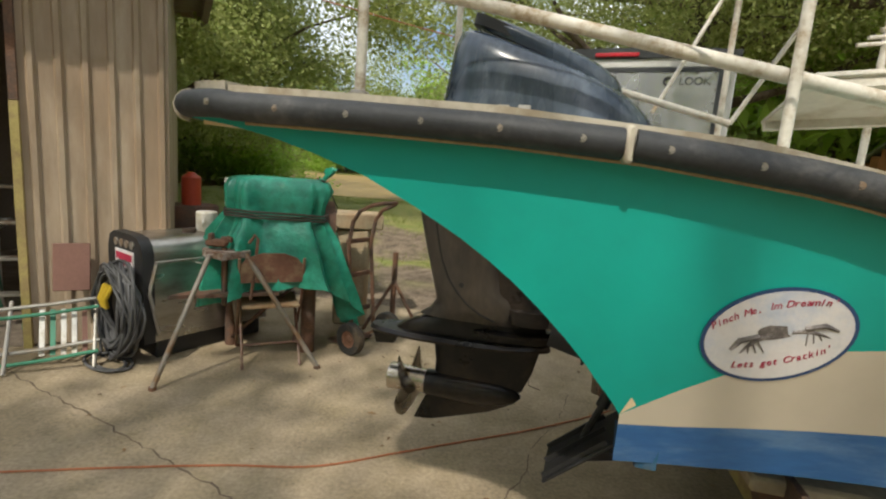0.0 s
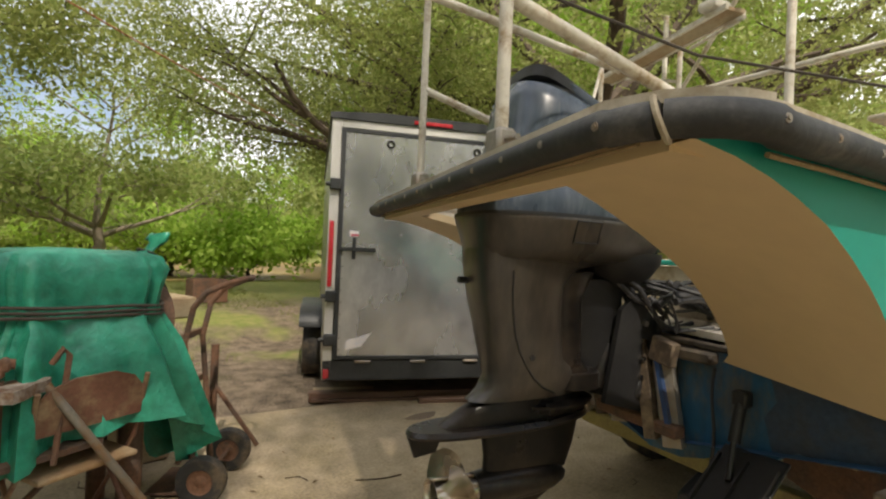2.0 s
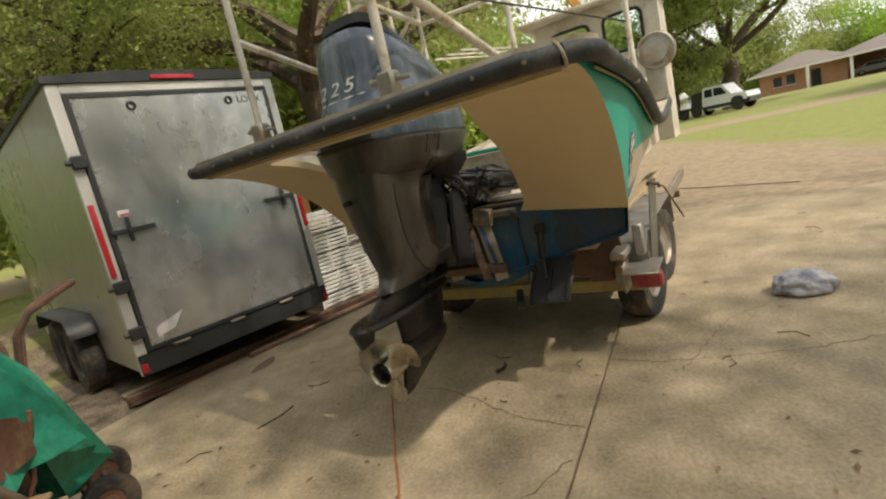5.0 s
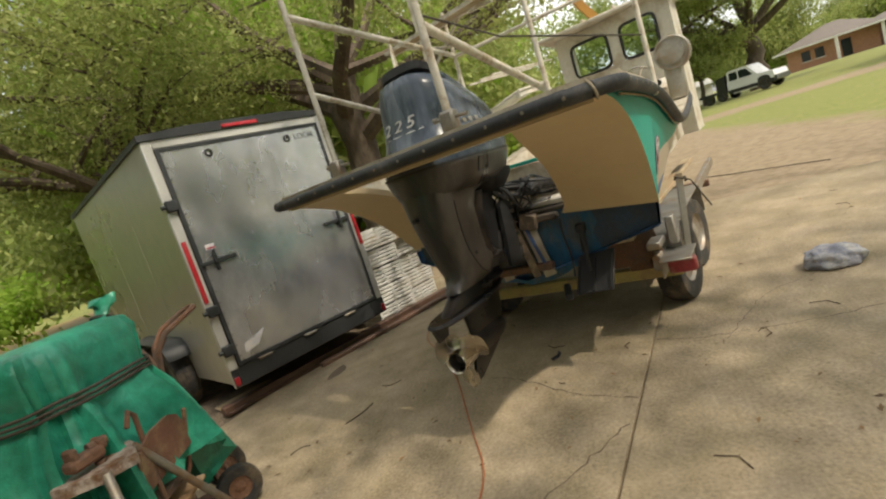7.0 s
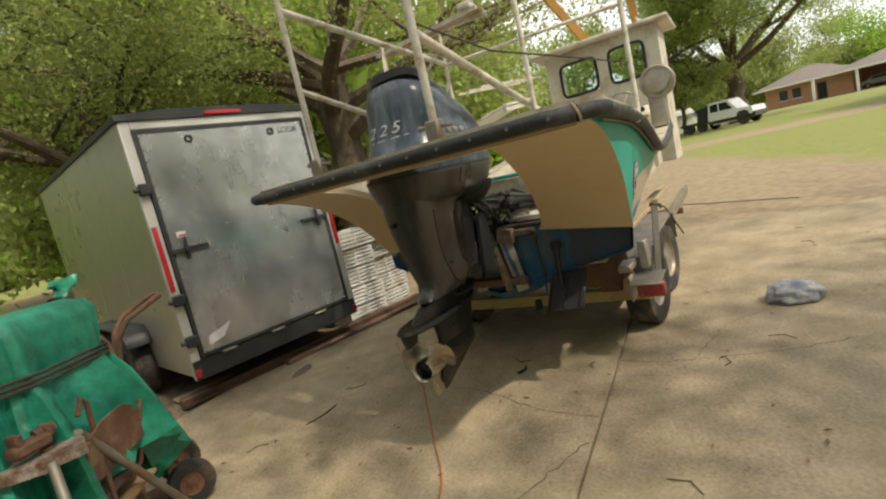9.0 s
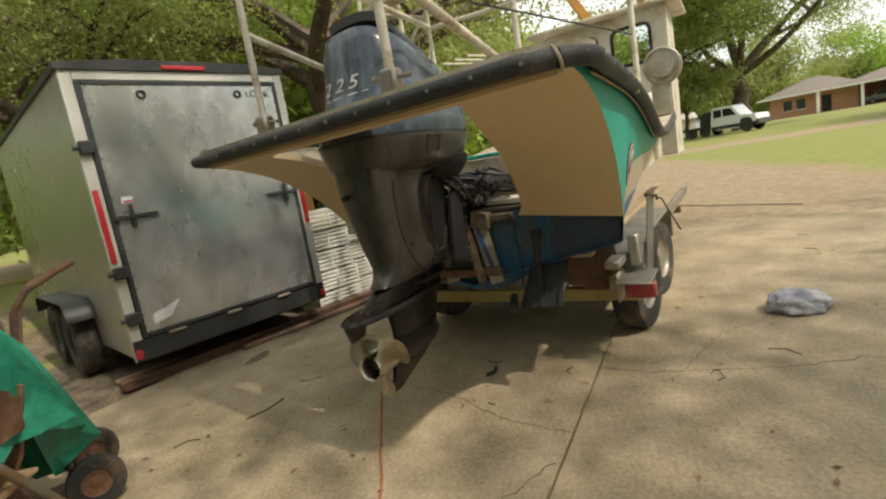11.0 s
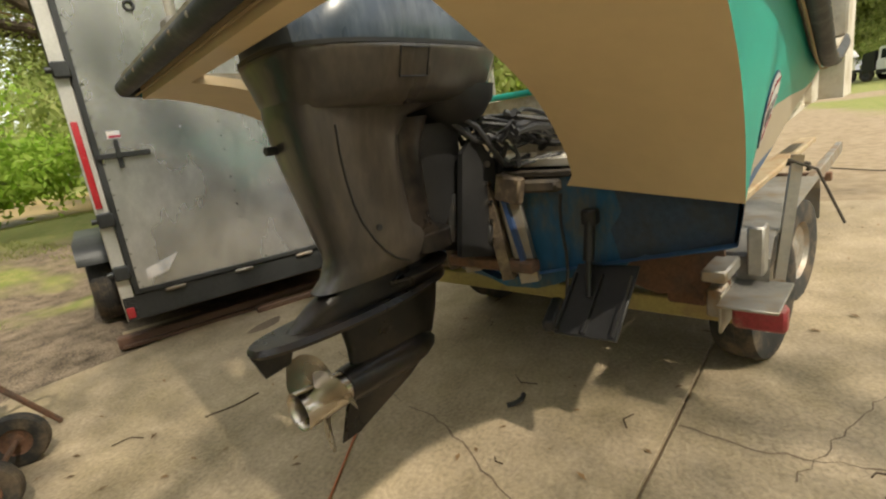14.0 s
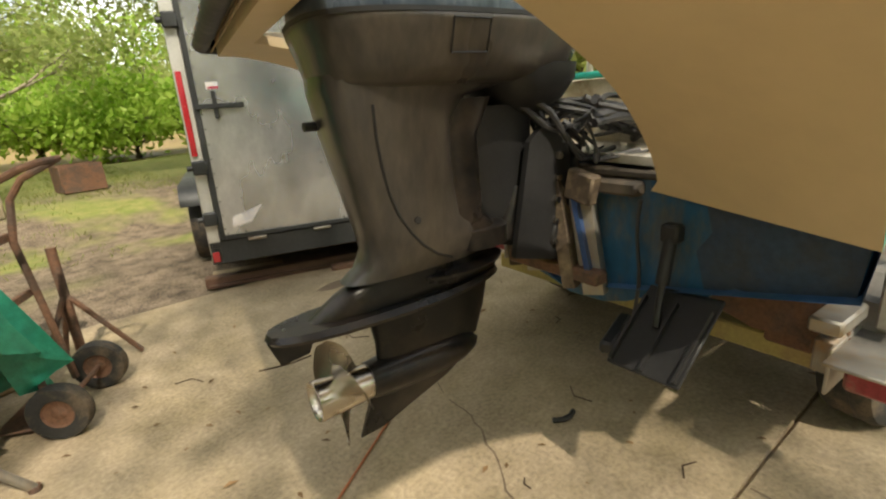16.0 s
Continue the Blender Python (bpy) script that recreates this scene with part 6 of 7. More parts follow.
for k in range(30):
    c = K(-0.1 - 0.012 * (k % 4), 0.18 + rnd.uniform(-0.06, 0.06), 0.44 + rnd.uniform(-0.05, 0.05))
    ra, rb = rnd.uniform(0.15, 0.28), rnd.uniform(0.22, 0.36)
    tl = rnd.uniform(-0.3, 0.3)
    pts = [c + KY * (ra * math.cos(q) + tl * rb * math.sin(q) * 0.4) + Vector((0, 0, rb * math.sin(q))) + KX * 0.03 * math.sin(2 * q + k) for q in [2 * math.pi * i / 22 for i in range(22)]]
    tube(bm, pts, 0.011, 6, closed=True)
for k in range(2):
    pts = [K(-0.16 - 0.04 * k + 0.09 * math.cos(q), 0.14 + 0.2 * math.sin(q), 0.016 + 0.012 * k) for q in [2 * math.pi * i / 20 for i in range(20)]]
    tube(bm, pts, 0.011, 6, closed=True)
solo("cable_coil", bm, HOSE_GREY, "thick coil of grey welding cable hanging on the welder", "cable")
bm = B()
for k in range(3):
    tube(bm, [K(-0.16, 0.1 + 0.05 * k, 0.66), K(-0.19, 0.13 + 0.04 * k, 0.55), K(-0.17, 0.16 + 0.03 * k, 0.47)], 0.016, 8)
solo("cable_plug", bm, YELLOW_PLASTIC, "yellow cable plugs tucked in the coil", "plug")

# buckets and a canister on the welder
def bucket(at, r, h, m, label, tilt=(0, 0), upside=False):
    ob = thing("bucket", at, label, "bucket")
    at = Vector(at)
    ax = Vector((tilt[0], tilt[1], 1)).normalized()
    r0, r1 = (r, r * 0.8) if upside else (r * 0.8, r)
    bm = B()
    tube(bm, [at, at + ax * h], [r0, r1], 22)
    part("body", bm, m, ob)
    rim = at if upside else at + ax * h
    bm = B()
    ring(bm, rim + ax * (0.012 if upside else -0.012), ax, r * 1.0, 0.008, 22, 6)
    part("rim", bm, m, ob)
    return ob


bucket(K(0.8, 0.3, 1.04), 0.085, 0.2, GREEN_PLASTIC, "dull green bucket standing on the welder")
bucket(K(0.8, 0.3, 1.281), 0.11, 0.22, WHITE_PLASTIC, "white bucket upturned over a green one", (-0.12, -0.05), True)
bm = B()
tube(bm, [K(0.5, 0.22, 1.04), K(0.5, 0.22, 1.05), K(0.5, 0.22, 1.21), K(0.5, 0.22, 1.22)], [0.075, 0.08, 0.08, 0.072], 20)
tube(bm, [K(0.44, 0.15, 1.18), K(0.42, 0.12, 1.13), K(0.44, 0.15, 1.08)], 0.008, 6)
solo("canister", bm, WHITE_PLASTIC, "cloudy plastic canister on the welder", "canister")
# unseen drum, added only to carry the red can
bm = B()
RC = Vector((-2.66, 5.75, 0))
ruff = [(0.0, 0.27), (0.02, 0.28), (0.3, 0.275), (0.32, 0.285), (0.6, 0.275), (0.62, 0.285), (0.88, 0.28), (0.9, 0.27)]
tube(bm, [RC + Vector((0, 0, z)) for z, r in ruff], [r for z, r in ruff], 24)
solo("oil_drum", bm, RUST, "rusty drum beside the shed, added to hold up the red can", "drum")
bm = B()
tube(bm, [RC + Vector((0, 0, 0.902)), RC + Vector((0, 0, 1.2)), RC + Vector((0, 0, 1.26))], [0.1, 0.1, 0.03], 16)
solo("red_can", bm, RED_PLASTIC, "red can standing on the added rusty drum", "can")
bm = B()
disc(bm, K(0.36, 0.2, 1.055), (0, 0, 1), 0.05, 0.025, 16)
solo("tin_lid", bm, TWIG, "dark tin lid lying on the welder", "lid")

# pipe stand with three legs
PSX, PSY = -1.5, 3.56
pst = thing("pipe_vise_stand", (PSX, PSY, 0), "folding pipe vise stand with three splayed legs and a tray", "pipe stand")
feet = [(-1.78, 3.12), (-0.84, 3.58), (-1.52, 3.95)]
for fx, fy in feet:
    top = Vector((PSX + (fx - PSX) * 0.22, PSY + (fy - PSY) * 0.22, 0.825))
    bm = B()
    tube(bm, [(fx, fy, 0.012), tuple(top)], 0.018, 10)
    lg = part("leg", bm, GALV, pst)
    bm = B()
    disc(bm, (fx, fy, 0.012), (0, 0, 1), 0.024, 0.022, 10)
    part("foot", bm, RUST, lg)
bm = B()
n = 14
poly = [(PSX + (0.15 + 0.035 * math.sin(3 * q) + 0.015 * math.sin(7 * q)) * math.cos(q), PSY + (0.12 + 0.03 * math.cos(5 * q)) * math.sin(q), 0.8) for q in [2 * math.pi * k / n for k in range(n)]]
slab(bm, poly, (0, 0, 0.045))
part("head_plate", bm, WORN_CASTING, pst, "pale worn head casting")
bm = B()
box(bm, (PSX - 0.05, PSY, 0.895), (0.14, 0.07, 0.05), None, 0.012)
box(bm, (PSX - 0.09, PSY, 0.93), (0.03, 0.06, 0.06), None, 0.008)
box(bm, (PSX + 0.02, PSY, 0.92), (0.03, 0.06, 0.05), None, 0.008)
tube(bm, [(PSX - 0.02, PSY + 0.01, 0.92), (PSX + 0.05, PSY, 0.92)], 0.02, 10)
part("vise_jaw", bm, RUST, pst)
bm = B()
tube(bm, [(PSX + 0.16, PSY + 0.02, 0.9), (PSX + 0.2, PSY + 0.03, 0.96), (PSX + 0.22, PSY + 0.03, 0.93), (PSX + 0.2, PSY + 0.02, 0.7), (PSX + 0.18, PSY, 0.5)], 0.012, 6)
part("chain", bm, RUST, pst, "rusty hanging chain")
bm = B()
slab(bm, [(PSX - 0.3, PSY - 0.18, 0.52), (PSX + 0.36, PSY + 0.08, 0.52), (PSX - 0.08, PSY + 0.3, 0.52)], (0, 0, 0.025))
part("tray", bm, RUST, pst, "rusty triangular tray")
bm = B()
tube(bm, [(PSX, PSY, 0.45), (PSX, PSY, 0.86)], 0.02, 10)
part("centre_post", bm, RUST, pst)

# brown folding chair behind it
fch = thing("folding_chair", (-1.25, 3.78, 0), "brown enamelled metal folding chair, worn and rusty", "folding chair")
CM = frame_of((-1.25, 3.78, 0), (0.93, 0.36, 0), (-0.36, 0.93, 0))
bm = B()
box(bm, (0, 0.0, 0.44), (0.4, 0.38, 0.025), CM, 0.012, 2)
part("seat", bm, PLY, fch, "worn pale seat")
bm = B()
poly = [(-0.21, 0.62), (0.21, 0.62), (0.22, 0.74), (0.17, 0.8), (0.08, 0.835), (-0.08, 0.835), (-0.17, 0.8), (-0.22, 0.74)]
slab(bm, [CM @ Vector((x, -0.2 + 0.02 * (x / 0.2) ** 2, z)) for x, z in poly], CM.to_3x3() @ Vector((0, 0.015, 0)))
part("backrest", bm, CHAIR_BROWN, fch)
for x in (-0.22, 0.22):
    bm = B()
    tube(bm, [CM @ Vector((x, -0.2, 0.8)), CM @ Vector((x, -0.12, 0.5)), CM @ Vector((x, 0.24, 0.012))], 0.011, 8)
    part("leg", bm, CHAIR_BROWN, fch)
    bm = B()
    tube(bm, [CM @ Vector((x * 0.9, 0.14, 0.46)), CM @ Vector((x * 0.9, -0.26, 0.012))], 0.011, 8)
    part("leg", bm, CHAIR_BROWN, fch)
bm = B()
tube(bm, [CM @ Vector((-0.2, -0.17, 0.16)), CM @ Vector((0.2, -0.17, 0.16))], 0.008, 6)
part("stretcher", bm, CHAIR_BROWN, fch)

# grill on pipe legs under a tied tarpaulin
gr = thing("barrel_grill", (-1.2, 4.0, 0), "home-made pipe-legged grill hidden under the tarpaulin", "grill")
for x, y, r in ((-0.98, 3.9, 0.055), (-1.6, 3.98, 0.045), (-1.05, 4.3, 0.045), (-1.6, 4.3, 0.045)):
    bm = B()
    tube(bm, [(x, y, 0.004), (x, y, 0.8)], r, 14)
    part("leg", bm, RUST, gr)
bm = B()
tube(bm, [(-1.4, 3.95, 1.0), (-0.85, 4.12, 1.0)], 0.19, 20)
part("barrel", bm, RUST, gr)
bm = B()
tube(bm, [(-1.55, 3.86, 0.1), (-1.3, 3.83, 0.35), (-1.02, 3.88, 0.6)], 0.014, 8)
part("cross_stay", bm, RUST, gr)

GX, GY = Vector((0.95, 0.31, 0)), Vector((-0.31, 0.95, 0))
GO = Vector((-1.25, 3.95, 0))
rnd = random.Random(17)
n = 72
rows = []
levels = [(1.36, 0.10, 0.05, 0.0), (1.355, 0.26, 0.14, 0.004), (1.335, 0.33, 0.19, 0.01), (1.27, 0.36, 0.215, 0.014), (1.16, 0.355, 0.215, 0.012), (1.09, 0.34, 0.2, 0.02), (1.02, 0.385, 0.23, 0.028), (0.92, 0.44, 0.27, 0.04), (0.78, 0.46, 0.3, 0.05), (0.62, 0.48, 0.32, 0.06), (0.5, 0.495, 0.335, 0.07)]
for li, (z, hx, hy, fold) in enumerate(levels):
    row = []
    for k in range(n):
        q = 2 * math.pi * k / n
        cx, cy = math.cos(q), math.sin(q)
        e = 0.45 if li < 6 else 0.6
        px, py = hx * math.copysign(abs(cx) ** e, cx), hy * math.copysign(abs(cy) ** e, cy)
        f = fold * (math.sin(9 * q + 0.7) + 0.6 * math.sin(17 * q + 2.1 + 0.12 * li) + 0.4 * math.sin(31 * q))
        px += f * cx
        py += f * cy
        dz = 0.02 * math.sin(3 * q + li) * (li > 6)
        if li > 7:
            right = max(0.0, cx)
            dz -= (li - 7) * (0.085 * right ** 2 + 0.03 * math.sin(2 * q + 1.0))
            px += 0.05 * right * (li - 7)
        if li in (1, 2, 3):
            px += 0.05 * max(0, cx) ** 3
        w = Vector((px, py, z + dz)) + Vector((0.008, 0.008, 0.01)) * noise.noise(Vector((px * 6, py * 6, z * 6)))
        row.append(GO + GX * w.x + GY * w.y + Vector((0, 0, w.z)))
    rows.append(row)
bm = B()
loft(bm, rows, caps=False)
bm.faces.new([v for v in list(bm.verts)[:n]][::-1])
tarp = thing("tarpaulin", GO, "green tarpaulin draped over the grill and tied with dark cord", "tarpaulin")
part("cover", bm, TARP, tarp, angle=60)
KN = GO + GX * 0.33 - GY * 0.04 + Vector((0, 0, 1.35))
bm = B()
tube(bm, [KN - GX * 0.1 - Vector((0, 0, 0.1)), KN - GX * 0.03 - Vector((0, 0, 0.02)), KN, KN + GX * 0.03 + Vector((0, 0, 0.04)), KN + GX * 0.055 + Vector((0, 0, 0.075)), KN + GX * 0.07 + Vector((0, 0, 0.1))], [0.13, 0.065, 0.03, 0.045, 0.075, 0.07], 22, flat=0.45)
for v in bm.verts:
    v.co += Vector((1, 0.6, 1)) * 0.05 * noise.noise(v.co * 19)
part("knot", bm, TARP, tarp, "gathered corner of the tarpaulin", 60)
bm = B()
tube(bm, [KN + 0.042 * (GY * math.cos(q) + Vector((0, 0, 1)) * math.sin(q) * 0.4 - GX * math.sin(q)) for q in [2 * math.pi * k / 14 for k in range(14)]], 0.008, 6, closed=True)
for dz in (0.0, 0.022, -0.02):
    tube(bm, [GO + GX * (0.37 * math.copysign(abs(math.cos(q)) ** 0.45, math.cos(q))) + GY * (0.232 * math.copysign(abs(math.sin(q)) ** 0.45, math.sin(q))) + Vector((0, 0, 1.085 + dz + 0.015 * math.sin(2 * q))) for q in [2 * math.pi * k / 48 for k in range(48)]], 0.008, 6, closed=True)
tube(bm, [KN, KN + GX * 0.06 - Vector((0, 0, 0.08)), KN + GX * 0.12 - Vector((0, 0, 0.2)), KN + GX * 0.1 - Vector((0, 0, 0.34)), KN + GX * 0.14 - Vector((0, 0, 0.36))], 0.005, 6)
part("tie_cord", bm, CORD, tarp, "dark elastic tie cord")

# hand truck behind it
HX, HY = Vector((0.62, 0.78, 0)), Vector((-0.78, 0.62, 0))
HO = Vector((-0.58, 4.12, 0))


def H(x, y, z):
    return HO + HX * x + HY * y + Vector((0, 0, z))


ht = thing("hand_truck", HO, "rusty two-wheeled hand truck with a looped handle", "hand truck")
for x in (-0.13, 0.13):
    bm = B()
    tube(bm, [H(x, -0.02, 0.12), H(x, 0.02, 0.5), H(x, 0.06, 0.85), H(x, 0.02, 1.05)], 0.017, 8)
    part("upright", bm, RUST, ht)
    bm = B()
    tube(bm, [H(x, 0.02, 1.05), H(x, -0.05, 1.14), H(x, -0.18, 1.2), H(x * 0.6, -0.24, 1.22), H(0, -0.25, 1.22)], 0.016, 8)
    part("handle", bm, RUST, ht)
for z in (0.3, 0.6, 0.88):
    bm = B()
    box(bm, (0, 0, 0), (0.28, 0.02, 0.04), frame_of(H(0, 0.03 + z * 0.05, z), HX, HY), 0.005)
    part("crossbar", bm, RUST, ht)
bm = B()
box(bm, (0, 0, 0), (0.34, 0.2, 0.012), frame_of(H(0, 0.12, 0.03), HX, HY), 0.003)
part("toe_plate", bm, RUST, ht)
bm = B()
tube(bm, [H(-0.24, -0.1, 0.13), H(0.24, -0.1, 0.13)], 0.012, 8)
part("axle", bm, RUST, ht)
for x in (-0.22, 0.22):
    wheel(ht, H(x, -0.1, 0.13), HX, 0.13, 0.075, rim=0.52, rim_mat=RUST)
js = thing("jack_stand", (-0.3, 4.6, 0), "rusty tripod jack stand beside the hand truck", "jack stand")
bm = B()
tube(bm, [(-0.34, 4.62, 0.1), (-0.34, 4.62, 0.72)], 0.026, 10)
part("post", bm, RUST, js)
for k in range(3):
    q = -0.5 + k * 2.094
    bm = B()
    tube(bm, [(-0.34, 4.62, 0.45), (-0.34 + 0.3 * math.cos(q), 4.62 + 0.3 * math.sin(q), 0.012)], 0.016, 8)
    part("leg", bm, RUST, js)
bm = B()
box(bm, (0, 0, 0), (0.5, 0.35, 0.14), frame_of((-0.75, 4.75, 0.98), (0.9, 0.2, 0), (-0.2, 0.9, 0)), 0.012)
box(bm, (-0.75, 4.75, 0.45), (0.3, 0.3, 0.9), None, 0.02)
solo("crate_stand", bm, PLY, "weathered wooden box on a stand behind the grill", "crate")

# ---- small things on the slab ----
bm = B()
bmesh.ops.create_icosphere(bm, subdivisions=5, radius=1.0)
for v in bm.verts:
    p = v.co.copy()
    w = 0.18 * noise.noise(p * 2.2) + 0.1 * abs(noise.noise(p * 5 + Vector((3, 1, 2)))) - 0.07 * abs(noise.noise(p * 9))
    p *= 1 + w
    v.co = Vector((1.42 + 0.15 * p.x, -0.03 + 0.19 * p.y, max(0.003, 0.05 + 0.1 * p.z)))
solo("rag", bm, CLOTH, "crumpled grey-blue rag lying on the concrete", "cloth", angle=80)
bm = B()
tube(bm, [(0.61, 2.08, 0.015), (0.64, 2.045, 0.016), (0.68, 2.03, 0.015), (0.72, 2.035, 0.014)], 0.012, 7)
solo("dark_stick", bm, BLACK, "short dark stick on the concrete", "stick")
rnd = random.Random(31)


def ground_line(name, pts, r, m, label, cat):
    bm = B()
    pts = [Vector((x, y, r + 0.001)) for x, y in pts]
    fine = []
    for i in range(len(pts) - 1):
        p0, p1, p2, p3 = pts[max(i - 1, 0)], pts[i], pts[i + 1], pts[min(i + 2, len(pts) - 1)]
        for k in range(8):
            t = k / 8
            fine.append(0.5 * ((2 * p1) + (p2 - p0) * t + (2 * p0 - 5 * p1 + 4 * p2 - p3) * t * t + (3 * p1 - p0 - 3 * p2 + p3) * t ** 3))
    fine.append(pts[-1])
    tube(bm, fine, r, 7)
    return solo(name, bm, m, label, cat)


ground_line("extension_cord", [(-3.2, 2.1), (-2.01, 2.25), (-1.55, 2.31), (-1.06, 2.36), (-0.62, 2.38), (-0.2, 2.53), (0.15, 2.66), (0.6, 2.83), (1.15, 3.09), (1.7, 3.42), (2.3, 3.55)], 0.0052, ORANGE_CORD, "orange extension cord snaking over the concrete", "cord")
ground_line("tie_rope", [(7.6, -0.5), (7.0, -0.95), (6.4, -1.5), (5.95, -1.88)], 0.008, CORD, "dark strap lying across the slab", "strap")
ground_line("twig", [(0.17, 3.61), (0.31, 3.53), (0.44, 3.5)], 0.004, TWIG, "thin bent twig on the concrete", "twig")
bm = B()
vs = []
for k in range(420):
    x, y = rnd.uniform(-3.2, 5.2), rnd.uniform(-2.2, 5.0)
    s = rnd.uniform(0.008, 0.024) if k % 5 else rnd.uniform(0.02, 0.035)
    q = rnd.uniform(0, 6.28)
    c, sn = math.cos(q), math.sin(q)
    z = 0.004
    quad = [(-s, 0, 0), (0, s * 0.4, s * 0.3), (s, 0, s * 0.15), (0, -s * 0.4, s * 0.25)]
    bm.faces.new([bm.verts.new((x + c * a - sn * b, y + sn * a + c * b, z + d)) for a, b, d in quad])
ob = solo("leaf_litter", bm, DRY_LEAF, "scattered dry leaves and bits on the concrete", "leaf litter", kind="stuff")
for k in range(26):
    x, y, q = rnd.uniform(-1.5, 4.5), rnd.uniform(-1.5, 4.6), rnd.uniform(0, 6.28)
    L = rnd.uniform(0.03, 0.1)
    bm = B()
    tube(bm, [(x, y, 0.005), (x + L * math.cos(q), y + L * math.sin(q), 0.006), (x + 1.8 * L * math.cos(q + 0.5), y + 1.8 * L * math.sin(q + 0.5), 0.005)], 0.0028, 5)
    solo("twig", bm, TWIG, "small broken twig on the concrete", "twig", "twigs on the slab")
bm = B()
n = 16
slab(bm, [(1.3 + 0.16 * math.cos(q) * (1 + 0.2 * math.sin(3 * q)), 4.28 + 0.07 * math.sin(q), 0.001) for q in [2 * math.pi * k / n for k in range(n)]], (0, 0, 0.002))
part("oil_stain", bm, CRACK, pavement, "dark oil stain")


# big live oak past the trailer, its limbs over the yard
tree("live_oak", (6.6, 5.6, 0), 11, 0.42, 6.6, 21, "old live oak with a dark trunk and low spreading limbs", per=190, size=0.04, spread=0.45, leaf=LEAF_DARK, fork=0.34, low=2.9, droop=0.25, branches=7, kids=4, levels=3)
tree("willow_oak", (-5.4, 10.6, 0.2), 9, 0.22, 3.6, 5, "leafy oak beside the tin shed with drooping branches", per=260, size=0.05, spread=0.42, leaf=LEAF_DARK, fork=0.3, low=1.4, droop=0.35, branches=7)
tree("young_cypress", (0.9, 17.2, 0.3), 6.2, 0.17, 2.9, 8, "pale-trunked young tree on the pond bank with an airy crown", per=15, size=0.1, spread=0.42, leaf=LEAF, bark=BARK_PALE, fork=0.26, low=1.5, branches=5, flat=0.1)
tree("live_oak", (47, -14.0, 0.45), 19, 0.8, 13, 33, "wide live oak by the lane with open spreading limbs", per=150, size=0.15, spread=0.85, leaf=LEAF, fork=0.28, low=4.0, branches=8, droop=0.1)
tree("small_oak", (46.5, -9.4, 0.45), 9, 0.2, 3.8, 13, "small dark tree beside the parked truck", per=40, size=0.15, spread=0.5, leaf=LEAF_DARK, fork=0.35, low=2.2)
# out of view, placed so its leaves break up the sunlight on the slab
tree("shade_oak", (-6.0, -5.2, 0), 12, 0.45, 6.0, 51, "unseen tall oak behind the yard, added to dapple the slab", per=18, size=0.115, spread=0.4, leaf=LEAF, fork=0.45, low=5.2, branches=7)

tree("live_oak", (4.7, 9.5, 0.2), 9.5, 0.3, 3.7, 44, "live oak behind the trailer with feathery drooping branches", per=135, size=0.042, spread=0.45, leaf=LEAF_DARK, fork=0.36, low=2.5, droop=0.3, branches=7)

# woods all round: a few kinds, copied
woods = []
for k, (h, r, lf) in enumerate(((13, 5.0, LEAF), (15, 5.5, LEAF_DARK), (10, 4.5, LEAF_BRIGHT))):
    woods.append(tree("woodland_tree", (0, 0, -50 - k), h, 0.25, r, 60 + k, "leafy woodland tree at the edge of the clearing", per=60, size=0.2, spread=1.1, leaf=lf, fork=0.14, low=0.3, branches=7, kids=3))
rnd = random.Random(77)
spots = []
for k in range(26):
    spots.append((-34 + 3.4 * k + rnd.uniform(-1.5, 1.5), 46 + rnd.uniform(-2, 7) - 0.012 * (k - 12) ** 2))
spots += [(-14, 26), (-18, 18), (-12, 15), (-22, 34), (-9.5, 19)]
spots += [(13, 17), (17, 12), (20, 17), (22, 9), (26, 13), (15, 22), (30, 7), (35, 9), (41, 6), (27, 20), (11.5, 12.5), (14.5, 8.5), (21, 24)]
spots += [(58, -6), (66, -14), (70, -24), (62, -34), (75, -4), (64, 4), (52, 6), (78, -40), (56, -44), (48, 12)]
spots += [(59, -22.5), (64, -29.5), (67, -20), (61.5, -35), (56, -17.5), (54, -37.5), (69, -39)]
spots += [(-16, 6), (-20, -4), (-14, -14), (-2, -20), (10, -20), (22, -24), (-10, -18)]
brush = [(-30 + 3.1 * k + rnd.uniform(-1, 1), 43.5 + rnd.uniform(-1, 2)) for k in range(22)] + [(-13 + 2.2 * k, 22.5 - 0.9 * k + rnd.uniform(-1, 1)) for k in range(4)]
spots = [(x * 1.5, y * 1.5) if x > 46 and y < 8 else (x, y) for x, y in spots]
for k, (x, y) in enumerate(spots):
    src = woods[k % 3 if y < 40 else (0, 1, 0, 2)[k % 4]]
    s = rnd.uniform(0.8, 1.2) * (0.66 if y > 40 else 1.0)
    ob = copy_thing(src, pose(x, y, ground_height(x, y) - 0.1, 0, 0, rnd.uniform(0, 360)))
    ob.scale = (s, s, s * rnd.uniform(0.9, 1.15))
for k, (x, y) in enumerate(brush):
    ob = copy_thing(woods[(0, 2, 1)[k % 3]], pose(x, y, ground_height(x, y) - 0.3, 0, 0, rnd.uniform(0, 360)))
    s = rnd.uniform(0.26, 0.4)
    ob.scale = (s * 1.3, s * 1.3, s)
for ob in woods:
    for o in (*ob.children_recursive, ob):
        bpy.data.objects.remove(o)
# bright shrub on the far bank
tree("bank_shrub", (5.6, 18.6, 0.3), 3.6, 0.08, 2.0, 93, "bright yellow-green shrub on the pond bank", per=16, size=0.13, spread=0.4, leaf=LEAF_BRIGHT, fork=0.07, low=0.0, flat=0.2, droop=0.2)
